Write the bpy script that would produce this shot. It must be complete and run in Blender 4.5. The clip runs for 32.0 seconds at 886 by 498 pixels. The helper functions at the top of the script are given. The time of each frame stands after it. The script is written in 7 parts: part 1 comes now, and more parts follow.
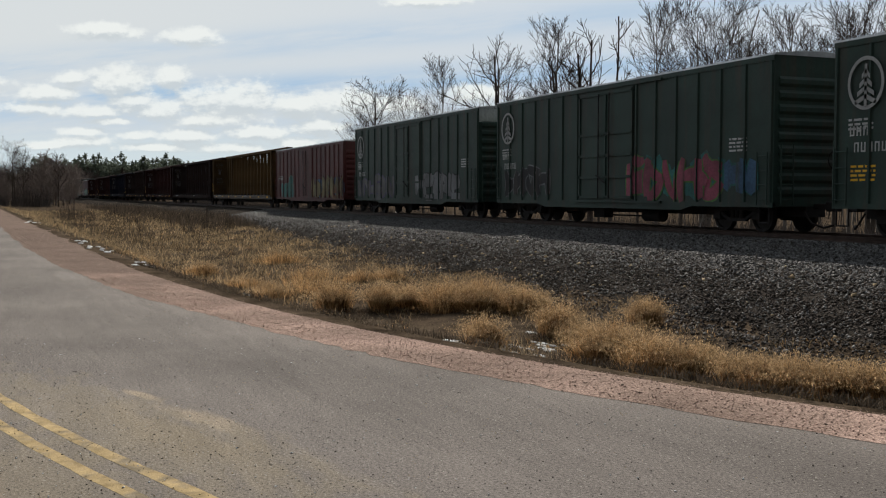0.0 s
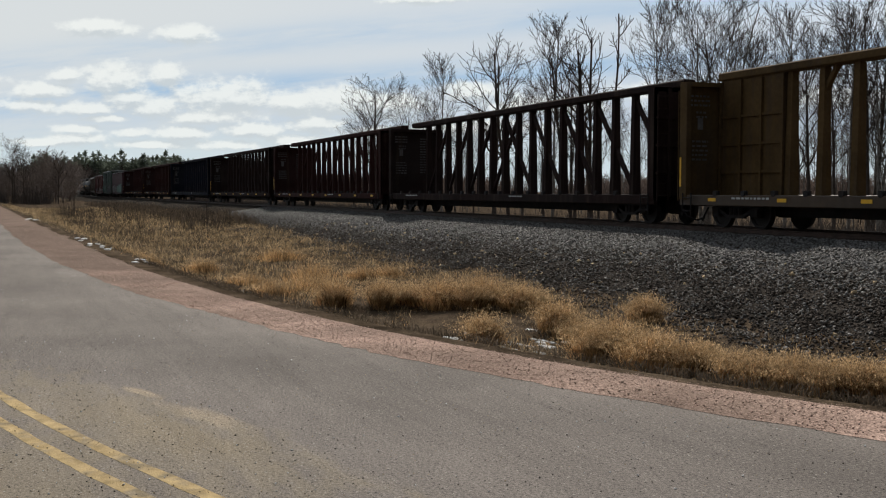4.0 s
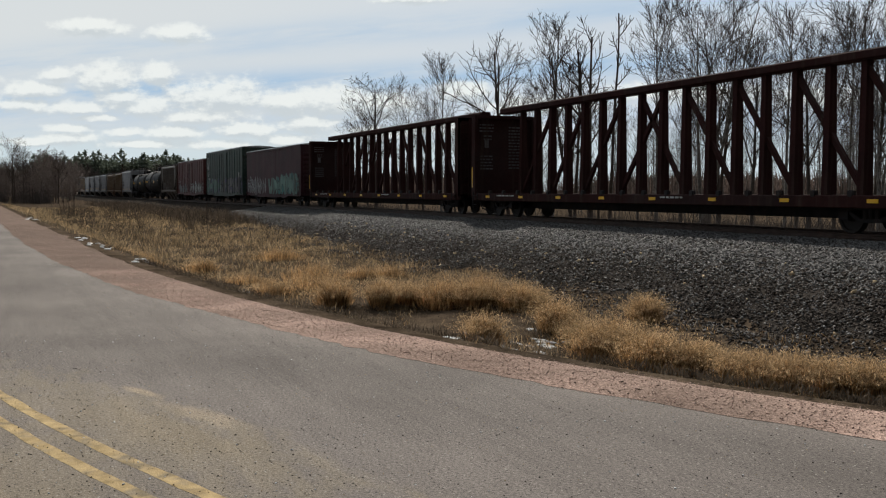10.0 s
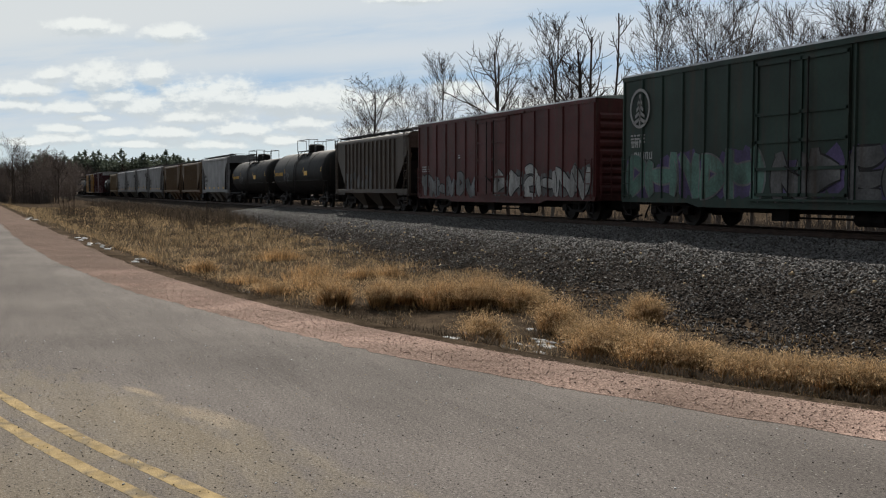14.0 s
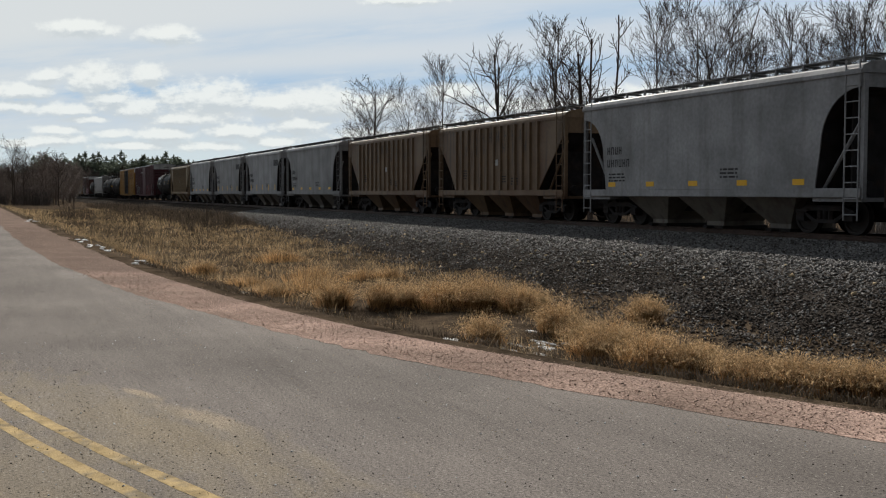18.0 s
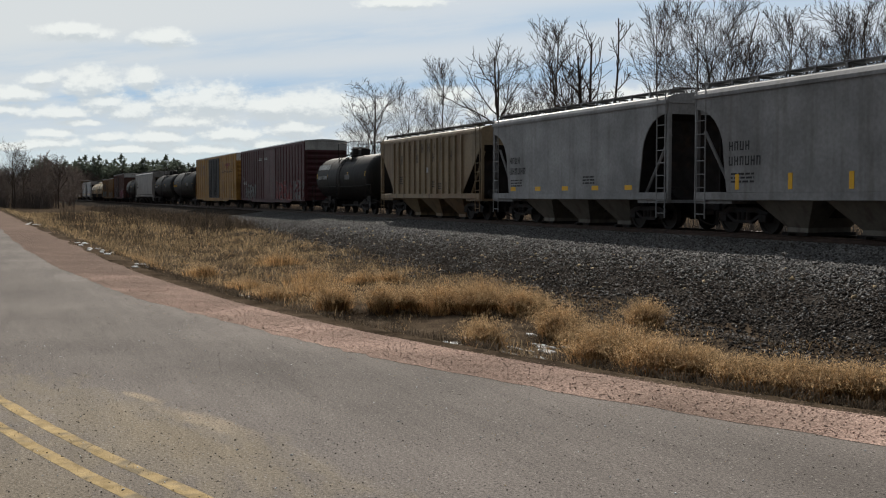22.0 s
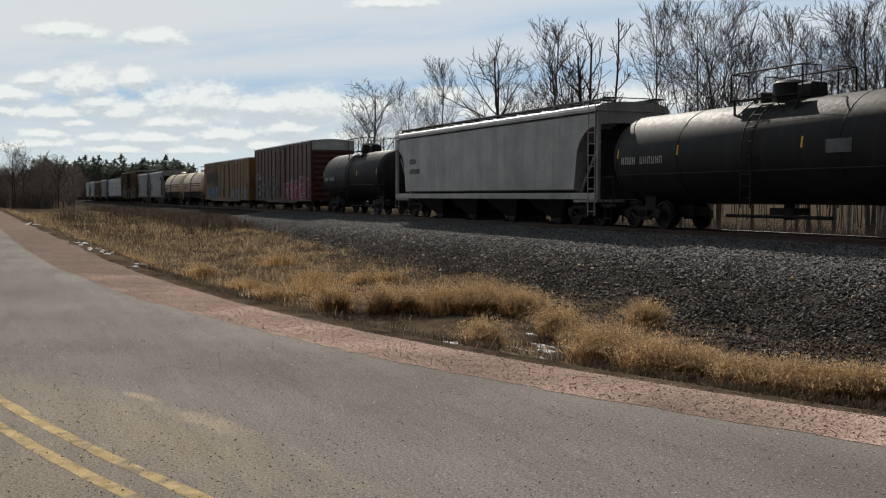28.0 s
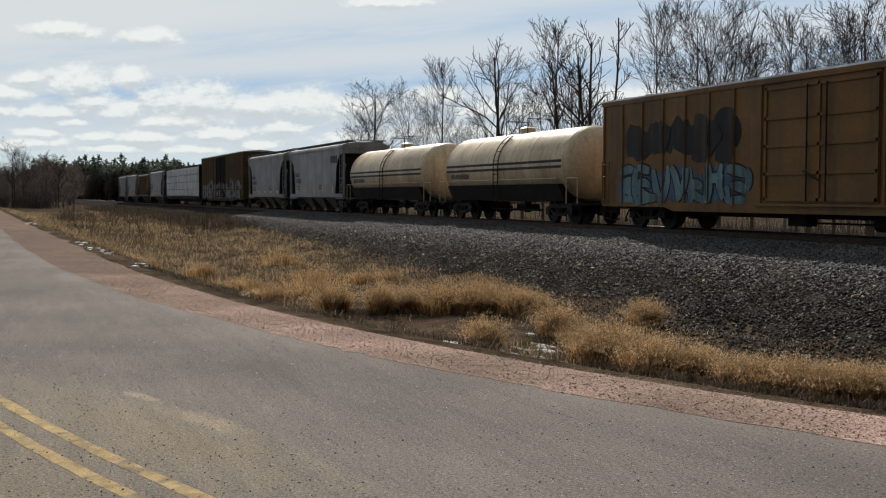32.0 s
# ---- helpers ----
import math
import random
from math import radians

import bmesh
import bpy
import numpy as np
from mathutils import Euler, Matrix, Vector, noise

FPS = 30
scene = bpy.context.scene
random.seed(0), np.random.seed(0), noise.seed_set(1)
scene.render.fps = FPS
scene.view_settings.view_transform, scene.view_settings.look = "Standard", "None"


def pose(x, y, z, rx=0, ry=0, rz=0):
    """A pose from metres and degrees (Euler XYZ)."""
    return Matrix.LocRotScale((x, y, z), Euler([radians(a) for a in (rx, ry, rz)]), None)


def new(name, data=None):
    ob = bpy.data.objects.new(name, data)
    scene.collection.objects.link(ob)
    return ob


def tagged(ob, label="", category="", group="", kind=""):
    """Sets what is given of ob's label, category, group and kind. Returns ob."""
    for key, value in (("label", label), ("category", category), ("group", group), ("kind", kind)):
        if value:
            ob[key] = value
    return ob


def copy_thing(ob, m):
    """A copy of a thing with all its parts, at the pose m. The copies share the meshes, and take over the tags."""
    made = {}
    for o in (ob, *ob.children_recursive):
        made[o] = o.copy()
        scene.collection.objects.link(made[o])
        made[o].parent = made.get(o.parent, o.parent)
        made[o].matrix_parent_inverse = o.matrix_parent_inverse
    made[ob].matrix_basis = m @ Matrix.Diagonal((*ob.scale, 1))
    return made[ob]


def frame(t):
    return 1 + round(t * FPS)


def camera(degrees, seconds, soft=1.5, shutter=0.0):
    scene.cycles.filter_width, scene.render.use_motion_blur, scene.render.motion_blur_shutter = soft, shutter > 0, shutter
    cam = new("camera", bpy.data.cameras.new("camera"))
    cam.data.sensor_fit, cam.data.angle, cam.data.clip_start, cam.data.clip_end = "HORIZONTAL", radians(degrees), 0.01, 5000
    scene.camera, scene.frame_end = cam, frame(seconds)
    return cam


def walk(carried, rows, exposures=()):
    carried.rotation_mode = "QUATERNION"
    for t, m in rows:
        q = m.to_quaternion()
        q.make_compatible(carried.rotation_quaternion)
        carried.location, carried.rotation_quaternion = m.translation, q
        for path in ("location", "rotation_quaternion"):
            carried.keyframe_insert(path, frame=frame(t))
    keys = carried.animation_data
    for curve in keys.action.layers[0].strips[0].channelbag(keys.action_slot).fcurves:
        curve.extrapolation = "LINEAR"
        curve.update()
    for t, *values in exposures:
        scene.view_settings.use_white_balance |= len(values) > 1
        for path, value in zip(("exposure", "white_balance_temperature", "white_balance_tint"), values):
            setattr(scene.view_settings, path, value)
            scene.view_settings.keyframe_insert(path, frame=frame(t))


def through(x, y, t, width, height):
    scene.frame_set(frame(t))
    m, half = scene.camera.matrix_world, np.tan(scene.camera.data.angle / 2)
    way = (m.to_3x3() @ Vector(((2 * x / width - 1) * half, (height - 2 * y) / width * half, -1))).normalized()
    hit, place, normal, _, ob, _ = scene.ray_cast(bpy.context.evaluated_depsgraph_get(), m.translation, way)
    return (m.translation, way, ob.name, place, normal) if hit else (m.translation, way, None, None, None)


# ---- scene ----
# ---------------------------------------------------------------- camera
FOV = 2 * math.degrees(math.atan(784 / 1850))
EYE_Z = 1.55
TURN = math.degrees(math.atan(783 / 1850))        # the view lies this far off the track's line
TILT = math.degrees(math.atan(103 / 1850))
STEP = math.degrees(1 / 1850)                     # tilt that shifts the picture by one unit

cam = camera(FOV, 32.0, soft=1.15)
NODS = [(0, 5.5), (0.5, 2.9), (1, 1.5), (2, 1.4), (2.5, 0.2), (3.5, 0.2), (4.5, 1.8), (5.5, 3.1), (6.5, 2.9), (7, 1.6),
        (7.5, 3.6), (8, 3.0), (8.5, 1.5), (9, 0.8), (9.5, 0), (10.5, 0), (11, 1.5), (11.5, 1.3), (12, 0.4), (12.5, 0),
        (14.5, 0), (16.5, 0), (17.5, 0), (18, 3.1), (19, 3.1), (20, 3.1), (20.5, 5.3), (21, 9.2), (21.5, 8.1), (22, 8.8),
        (22.5, 10.4), (23, 8.2), (23.5, 12.3), (24, 12.2), (24.5, 11.2), (25, 11.3), (25.5, 8), (26.5, 8.2), (27.5, 9),
        (28, 8.8), (28.5, 9.6), (29, 7.6), (29.5, 4.7), (30, 6.1), (30.5, 8.3), (31, 10.2), (31.5, 7.8), (32, 8.1)]
walk(cam, [(t, pose(0, 0, EYE_Z, 90 - TILT + n * STEP, 0, 90 - TURN)) for t, n in NODS])

# ---------------------------------------------------------------- world and sun
SUN_DIR = Vector((-0.958, 0.285, 0)).normalized()
SUN_EL = radians(34.2)
sun_vec = Vector((SUN_DIR.x * math.cos(SUN_EL), SUN_DIR.y * math.cos(SUN_EL), math.sin(SUN_EL)))
sun = new("sun", bpy.data.lights.new("sun", "SUN"))
sun.data.energy, sun.data.angle, sun.data.color = 5.0, radians(0.6), (1.0, 0.93, 0.83)
sun.rotation_euler = sun_vec.to_track_quat("Z", "Y").to_euler()

world = bpy.data.worlds.new("sky")
scene.world = world
world.use_nodes = True


def build_sky():
    nt = world.node_tree
    N, Lk = nt.nodes, nt.links
    N.clear()
    out = N.new("ShaderNodeOutputWorld")
    bg = N.new("ShaderNodeBackground")
    sky = N.new("ShaderNodeTexSky")
    sky.sky_type, sky.sun_disc = "NISHITA", False
    sky.sun_elevation, sky.sun_rotation = SUN_EL, math.atan2(SUN_DIR.x, SUN_DIR.y)
    sky.altitude, sky.air_density, sky.dust_density, sky.ozone_density = 300, 1.0, 0.2, 2.5
    scale = N.new("ShaderNodeVectorMath"); scale.operation = "SCALE"; scale.inputs[3].default_value = 0.075
    Lk.new(sky.outputs[0], scale.inputs[0])
    tint = N.new("ShaderNodeVectorMath"); tint.operation = "MULTIPLY"; tint.inputs[1].default_value = (0.90, 0.97, 1.06)
    Lk.new(scale.outputs[0], tint.inputs[0])
    co = N.new("ShaderNodeTexCoord")
    sep = N.new("ShaderNodeSeparateXYZ"); Lk.new(co.outputs["Generated"], sep.inputs[0])

    def mth(op, a, b=None, c=None, clamp=False):
        n = N.new("ShaderNodeMath"); n.operation = op; n.use_clamp = clamp
        for i, q in enumerate((a, b, c)):
            if q is None:
                continue
            if isinstance(q, (int, float)):
                n.inputs[i].default_value = q
            else:
                Lk.new(q, n.inputs[i])
        return n.outputs[0]

    def ramp(v, lo, hi):
        m = N.new("ShaderNodeMapRange"); m.interpolation_type = "SMOOTHSTEP"
        m.inputs[1].default_value, m.inputs[2].default_value = lo, hi
        Lk.new(v, m.inputs[0])
        return m.outputs[0]

    def mix(fac, a, b):
        m = N.new("ShaderNodeMix"); m.data_type = "RGBA"
        if isinstance(fac, (int, float)):
            m.inputs[0].default_value = fac
        else:
            Lk.new(fac, m.inputs[0])
        for k, q in ((6, a), (7, b)):
            if isinstance(q, tuple):
                m.inputs[k].default_value = q
            else:
                Lk.new(q, m.inputs[k])
        return m.outputs[2]

    # thin cloud scatters most light forward, towards the side where the sun stands
    dt = N.new("ShaderNodeVectorMath"); dt.operation = "DOT_PRODUCT"
    Lk.new(co.outputs["Generated"], dt.inputs[0]); dt.inputs[1].default_value = sun_vec
    glow = N.new("ShaderNodeMapRange"); glow.interpolation_type = "SMOOTHSTEP"
    glow.inputs[1].default_value, glow.inputs[2].default_value = -0.3, 0.72
    glow.inputs[3].default_value, glow.inputs[4].default_value = 0.235, 1.0
    Lk.new(dt.outputs["Value"], glow.inputs[0])

    def lit(col_out):
        v = N.new("ShaderNodeVectorMath"); v.operation = "SCALE"
        Lk.new(col_out, v.inputs[0]); Lk.new(glow.outputs[0], v.inputs[3])
        return v.outputs[0]

    # azimuth from the view's middle and height, in radians
    az = mth("ARCTAN2", sep.outputs[1], mth("MULTIPLY", sep.outputs[0], -1.0))
    el = mth("ARCSINE", sep.outputs[2])

    def cloud(sx, sy, turn, du, dv, seed, detail, rough):
        comb = N.new("ShaderNodeCombineXYZ")
        Lk.new(mth("ADD", az, du), comb.inputs[0]); Lk.new(mth("ADD", el, dv), comb.inputs[1]); comb.inputs[2].default_value = seed
        rt = N.new("ShaderNodeMapping"); rt.inputs["Rotation"].default_value[2] = turn
        Lk.new(comb.outputs[0], rt.inputs[0])
        mp = N.new("ShaderNodeMapping"); mp.inputs["Scale"].default_value = (sx, sy, 1)
        Lk.new(rt.outputs[0], mp.inputs[0])
        nz = N.new("ShaderNodeTexNoise"); nz.inputs["Scale"].default_value = 1.0
        nz.inputs["Detail"].default_value = detail; nz.inputs["Roughness"].default_value = rough
        Lk.new(mp.outputs[0], nz.inputs[0])
        return nz.outputs[0]

    # veils of cirrus, thicker high up, with a clearer streak below
    veil = cloud(2.6, 13, -0.13, 0, 0, 3.3, 6, 0.55)
    cover = mth("ADD", veil, mth("SUBTRACT", mth("MULTIPLY", ramp(el, 0.105, 0.155), 0.22), 0.04))
    col = mix(mth("MULTIPLY_ADD", ramp(cover, 0.40, 0.66), 0.60, 0.34), tint.outputs[0], (0.625, 0.685, 0.735, 1))
    # rows of small cumulus with grey bases, crowded towards the horizon
    body = cloud(8.0, 27, 0, 0, 0, 8.2, 9, 0.6)
    lower = cloud(8.0, 27, 0, 0, 0.011, 8.2, 5, 0.5)
    belt = mth("MULTIPLY", ramp(el, 0.135, 0.08), 0.115)
    dens = mth("SUBTRACT", mth("ADD", body, belt), 0.02)
    mask = ramp(dens, 0.50, 0.60)
    sunny = ramp(mth("SUBTRACT", body, lower), -0.10, 0.06)
    white = mix(sunny, (0.60, 0.645, 0.69, 1), (0.93, 0.945, 0.955, 1))
    high = mth("MULTIPLY", mask, ramp(el, 0.19, 0.12))
    col = mix(high, col, white)
    haze = ramp(el, 0.075, 0.01)
    col = mix(mth("MULTIPLY", haze, 0.6), col, (0.60, 0.70, 0.77, 1))
    Lk.new(lit(col), bg.inputs[0])
    bg.inputs[1].default_value = 0.95
    Lk.new(bg.outputs[0], out.inputs[0])


build_sky()


def cloud_material():
    """Low sky towards the sun: a pale veil with clearer blue streaks, and rows of small cumulus with grey bases.
    Directions are laid out on a flat picture plane before the eye, one unit being 1/1850 of the distance."""
    m = bpy.data.materials.new("low_sky")
    m.use_nodes = True
    m.cycles.emission_sampling = "NONE"
    nt = m.node_tree
    N, Lk = nt.nodes, nt.links
    N.clear()

    def put(sock, q):
        if isinstance(q, (int, float)):
            sock.default_value = q
        elif isinstance(q, tuple):
            sock.default_value = q
        else:
            Lk.new(q, sock)

    def mth(op, *args):
        n = N.new("ShaderNodeMath"); n.operation = op
        for i, q in enumerate(args):
            put(n.inputs[i], q)
        return n.outputs[0]

    def dot(v, axis):
        n = N.new("ShaderNodeVectorMath"); n.operation = "DOT_PRODUCT"
        Lk.new(v, n.inputs[0]); n.inputs[1].default_value = axis
        return n.outputs["Value"]

    def vec(a, b, c=0.0):
        n = N.new("ShaderNodeCombineXYZ")
        for i, q in enumerate((a, b, c)):
            put(n.inputs[i], q)
        return n.outputs[0]

    def ramp(v, lo, hi, a=0.0, b=1.0):
        n = N.new("ShaderNodeMapRange"); n.interpolation_type = "SMOOTHSTEP"
        for i, q in enumerate((lo, hi, a, b)):
            n.inputs[i + 1].default_value = q
        Lk.new(v, n.inputs[0])
        return n.outputs[0]

    def mix(fac, a, b):
        n = N.new("ShaderNodeMix"); n.data_type = "RGBA"
        put(n.inputs[0], fac); put(n.inputs[6], a); put(n.inputs[7], b)
        return n.outputs[2]

    def fbm(p, sx, sy, detail, rough=0.55, turn=0.0, seed=0.0):
        mp = N.new("ShaderNodeMapping")
        mp.inputs["Rotation"].default_value[2] = turn
        mp.inputs["Location"].default_value[2] = seed
        Lk.new(p, mp.inputs[0])
        sc = N.new("ShaderNodeMapping"); sc.inputs["Scale"].default_value = (1 / sx, 1 / sy, 1)
        Lk.new(mp.outputs[0], sc.inputs[0])
        nz = N.new("ShaderNodeTexNoise"); nz.inputs["Scale"].default_value = 1.0
        nz.inputs["Detail"].default_value, nz.inputs["Roughness"].default_value = detail, rough
        Lk.new(sc.outputs[0], nz.inputs[0])
        return nz.outputs[0]

    co = N.new("ShaderNodeTexCoord").outputs["Object"]
    t = radians(TURN)
    ahead, aside, up = dot(co, (-math.cos(t), math.sin(t), 0)), dot(co, (math.sin(t), math.cos(t), 0)), dot(co, (0, 0, 1))
    u = mth("MULTIPLY", mth("DIVIDE", aside, ahead), 1850.0)
    v = mth("MULTIPLY", mth("DIVIDE", up, ahead), 1850.0)
    p = vec(u, v)
    # heaps of cumulus: place aside and up, half width, half height
    high = [(-629, 286, 62, 11), (-474, 274, 50, 12), (-54, 338, 70, 8), (-689, 203, 34, 10), (-599, 196, 52, 22), (-509, 206, 34, 14),
            (-576, 166, 46, 11), (-729, 176, 50, 12), (-749, 152, 56, 10), (-659, 146, 56, 9), (28, 172, 46, 13), 
            (-860, 190, 60, 14), (-900, 150, 80, 12), (150, 150, 120, 12), (420, 170, 140, 14), (700, 160, 160, 14)]
    low = [(-534, 148, 64, 14), (-399, 162, 100, 24), (-284, 154, 70, 18), (-205, 158, 84, 21), (-120, 150, 66, 15), (-444, 130, 66, 8),
           (-664, 110, 42, 6), (-569, 104, 34, 6), (-479, 100, 62, 9), (-364, 106, 56, 10), (-244, 116, 52, 12), (-669, 94, 50, 7),
           (-284, 90, 46, 8), (-404, 82, 60, 8), (-534, 82, 70, 6), (-724, 86, 70, 6), (-614, 128, 44, 5), (-120, 100, 60, 9), (60, 110, 120, 12)]

    def heaps(dy):
        q = p if not dy else vec(u, mth("ADD", v, dy))
        least = None
        for x, y, a, b in high + low:
            mp = N.new("ShaderNodeMapping"); mp.vector_type = "TEXTURE"
            mp.inputs["Location"].default_value, mp.inputs["Scale"].default_value = (x, y, 0), (1.12 * a, 1.5 * b, 1)
            Lk.new(q, mp.inputs[0])
            ln = N.new("ShaderNodeVectorMath"); ln.operation = "LENGTH"
            Lk.new(mp.outputs[0], ln.inputs[0])
            least = ln.outputs["Value"] if least is None else mth("SMOOTH_MIN", least, ln.outputs["Value"], 0.25)
        puff, lump = fbm(q, 24, 15, 8, 0.62, 0.0, 3.0), fbm(q, 75, 34, 3, 0.5, 0.0, 9.0)
        bits = mth("ADD", mth("MULTIPLY", mth("SUBTRACT", puff, 0.5), 1.4), mth("MULTIPLY", mth("SUBTRACT", lump, 0.5), 1.3))
        return mth("ADD", mth("SUBTRACT", 1.0, least), bits)

    here, above = heaps(0.0), heaps(13.0)
    mask = ramp(here, -0.30, 0.48)
    lit = ramp(mth("SUBTRACT", here, above), -0.40, 0.42)
    white = mix(lit, (0.62, 0.675, 0.70, 1), (0.90, 0.93, 0.905, 1))
    # veil and streaks
    thin = fbm(p, 420, 46, 6, 0.55, -0.10, 1.0)
    fine = fbm(p, 120, 20, 6, 0.6, -0.10, 5.0)

    def streak(base, slope, wide):
        off = mth("DIVIDE", mth("SUBTRACT", v, mth("ADD", mth("MULTIPLY", u, slope), base)), wide)
        return mth("EXPONENT", mth("MULTIPLY", mth("MULTIPLY", off, off), -1.0))

    blue = mth("ADD", mth("MULTIPLY", streak(292, 0.085, 24), 0.62), mth("MULTIPLY", streak(205, 0.055, 24), 0.95))
    blue = mth("ADD", blue, mth("MULTIPLY", ramp(v, 215, 120), 0.34))
    blue = mth("MULTIPLY", blue, ramp(mth("ADD", thin, mth("MULTIPLY", fine, 0.5)), 0.98, 0.60, 0.25, 1.0))
    veil = mix(ramp(u, -700, 500), (0.715, 0.755, 0.77, 1), (0.65, 0.715, 0.785, 1))
    col = mix(blue, veil, (0.40, 0.57, 0.76, 1))
    col = mix(ramp(v, 130, 60, 0.0, 0.72), col, (0.655, 0.76, 0.79, 1))
    col = mix(mth("MULTIPLY", mask, ramp(v, 40, 75, 0.5, 0.88)), col, white)
    em = N.new("ShaderNodeEmission"); Lk.new(col, em.inputs[0]); em.inputs[1].default_value = 0.96
    # the patch melts into the open sky round it
    rim = mth("MULTIPLY", ramp(v, 470, 372), mth("MULTIPLY", ramp(u, -1500, -1150), ramp(u, 1500, 1150)))
    tr, mx = N.new("ShaderNodeBsdfTransparent"), N.new("ShaderNodeMixShader")
    Lk.new(rim, mx.inputs[0]); Lk.new(tr.outputs[0], mx.inputs[1]); Lk.new(em.outputs[0], mx.inputs[2])
    out = N.new("ShaderNodeOutputMaterial"); Lk.new(mx.outputs[0], out.inputs[0])
    return m


def build_clouds():
    """A curved sheet of cloudy sky, far beyond the land."""
    v, f, R = [], [], 2850.0
    for i in range(41):
        a = radians(TURN + 42 - 84 * i / 40)
        for e in (-1.0, 3.0, 7.0, 11.0, 15.0):
            v.append((-R * math.cos(a), R * math.sin(a), R * math.tan(radians(e))))
    for i in range(40):
        for j in range(4):
            k = 5 * i + j
            f.append((k, k + 5, k + 6, k + 1))
    me = bpy.data.meshes.new("backdrop")
    me.from_pydata(v, [], f)
    me.materials.append(cloud_material())
    ob = new("backdrop", me)
    ob.location = (0, 0, EYE_Z)
    return tagged(ob, "bright hazy sky with rows of small drifting clouds", kind="structure")


clouds = build_clouds()

# ---------------------------------------------------------------- materials
MATS = {}


def mat(name, rgb, rough=0.7, metal=0.0, var=0.25, scale=3.0, fine=40.0, bump=0.3, dist=0.01, stain=None, streak=0.0,
        rand=0.0, island=0.0, spec=0.2):
    """A surface with variation at two scales, optional stains, streaks that run down, and bump."""
    if name in MATS:
        return MATS[name]
    m = bpy.data.materials.new(name)
    m.use_nodes = True
    nt = m.node_tree
    N, Lk = nt.nodes, nt.links
    b = N["Principled BSDF"]
    b.inputs["Roughness"].default_value, b.inputs["Metallic"].default_value = rough, metal
    b.inputs["Specular IOR Level"].default_value = spec
    co = N.new("ShaderNodeTexCoord")

    def noise_at(s, detail, squash=None):
        nz = N.new("ShaderNodeTexNoise")
        nz.inputs["Scale"].default_value, nz.inputs["Detail"].default_value = s, detail
        if squash:
            mp = N.new("ShaderNodeMapping"); mp.inputs["Scale"].default_value = squash
            Lk.new(co.outputs["Object"], mp.inputs[0]); Lk.new(mp.outputs[0], nz.inputs[0])
        else:
            Lk.new(co.outputs["Object"], nz.inputs[0])
        return nz.outputs[0]

    def span(v, a, b2, lo, hi):
        r = N.new("ShaderNodeMapRange")
        r.inputs[1].default_value, r.inputs[2].default_value = a, b2
        r.inputs[3].default_value, r.inputs[4].default_value = lo, hi
        Lk.new(v, r.inputs[0])
        return r.outputs[0]

    def times(col, fac):
        vm = N.new("ShaderNodeVectorMath"); vm.operation = "SCALE"
        Lk.new(col, vm.inputs[0]); Lk.new(fac, vm.inputs[3])
        return vm.outputs[0]

    rgbn = N.new("ShaderNodeRGB"); rgbn.outputs[0].default_value = (*rgb, 1)
    col = rgbn.outputs[0]
    big, small = noise_at(scale, 4), noise_at(fine, 3)
    if stain:
        mx = N.new("ShaderNodeMix"); mx.data_type = "RGBA"
        Lk.new(span(noise_at(scale * 0.6, 6), 0.48, 0.68, 0, 0.85), mx.inputs[0])
        Lk.new(col, mx.inputs[6]); mx.inputs[7].default_value = (*stain, 1)
        col = mx.outputs[2]
    if streak:
        mx = N.new("ShaderNodeMix"); mx.data_type = "RGBA"
        Lk.new(span(noise_at(2.2, 5, (1.6, 1.6, 0.13)), 0.5, 0.72, 0, streak), mx.inputs[0])
        Lk.new(col, mx.inputs[6]); mx.inputs[7].default_value = (0.06, 0.045, 0.035, 1)
        col = mx.outputs[2]
    col = times(col, span(big, 0.3, 0.7, 1 - var, 1 + var))
    col = times(col, span(small, 0.3, 0.7, 1 - var * 0.6, 1 + var * 0.6))
    if rand:
        oi = N.new("ShaderNodeObjectInfo")
        col = times(col, span(oi.outputs["Random"], 0, 1, 1 - rand, 1 + rand))
    if island:
        ge = N.new("ShaderNodeNewGeometry")
        col = times(col, span(ge.outputs["Random Per Island"], 0, 1, 1 - island, 1 + island))
    Lk.new(col, b.inputs["Base Color"])
    Lk.new(span(small, 0.3, 0.7, max(0, rough - 0.08), min(1, rough + 0.08)), b.inputs["Roughness"])
    if bump:
        bp = N.new("ShaderNodeBump")
        bp.inputs["Strength"].default_value, bp.inputs["Distance"].default_value = bump, dist
        Lk.new(small, bp.inputs["Height"]); Lk.new(bp.outputs[0], b.inputs["Normal"])
    MATS[name] = m
    return m


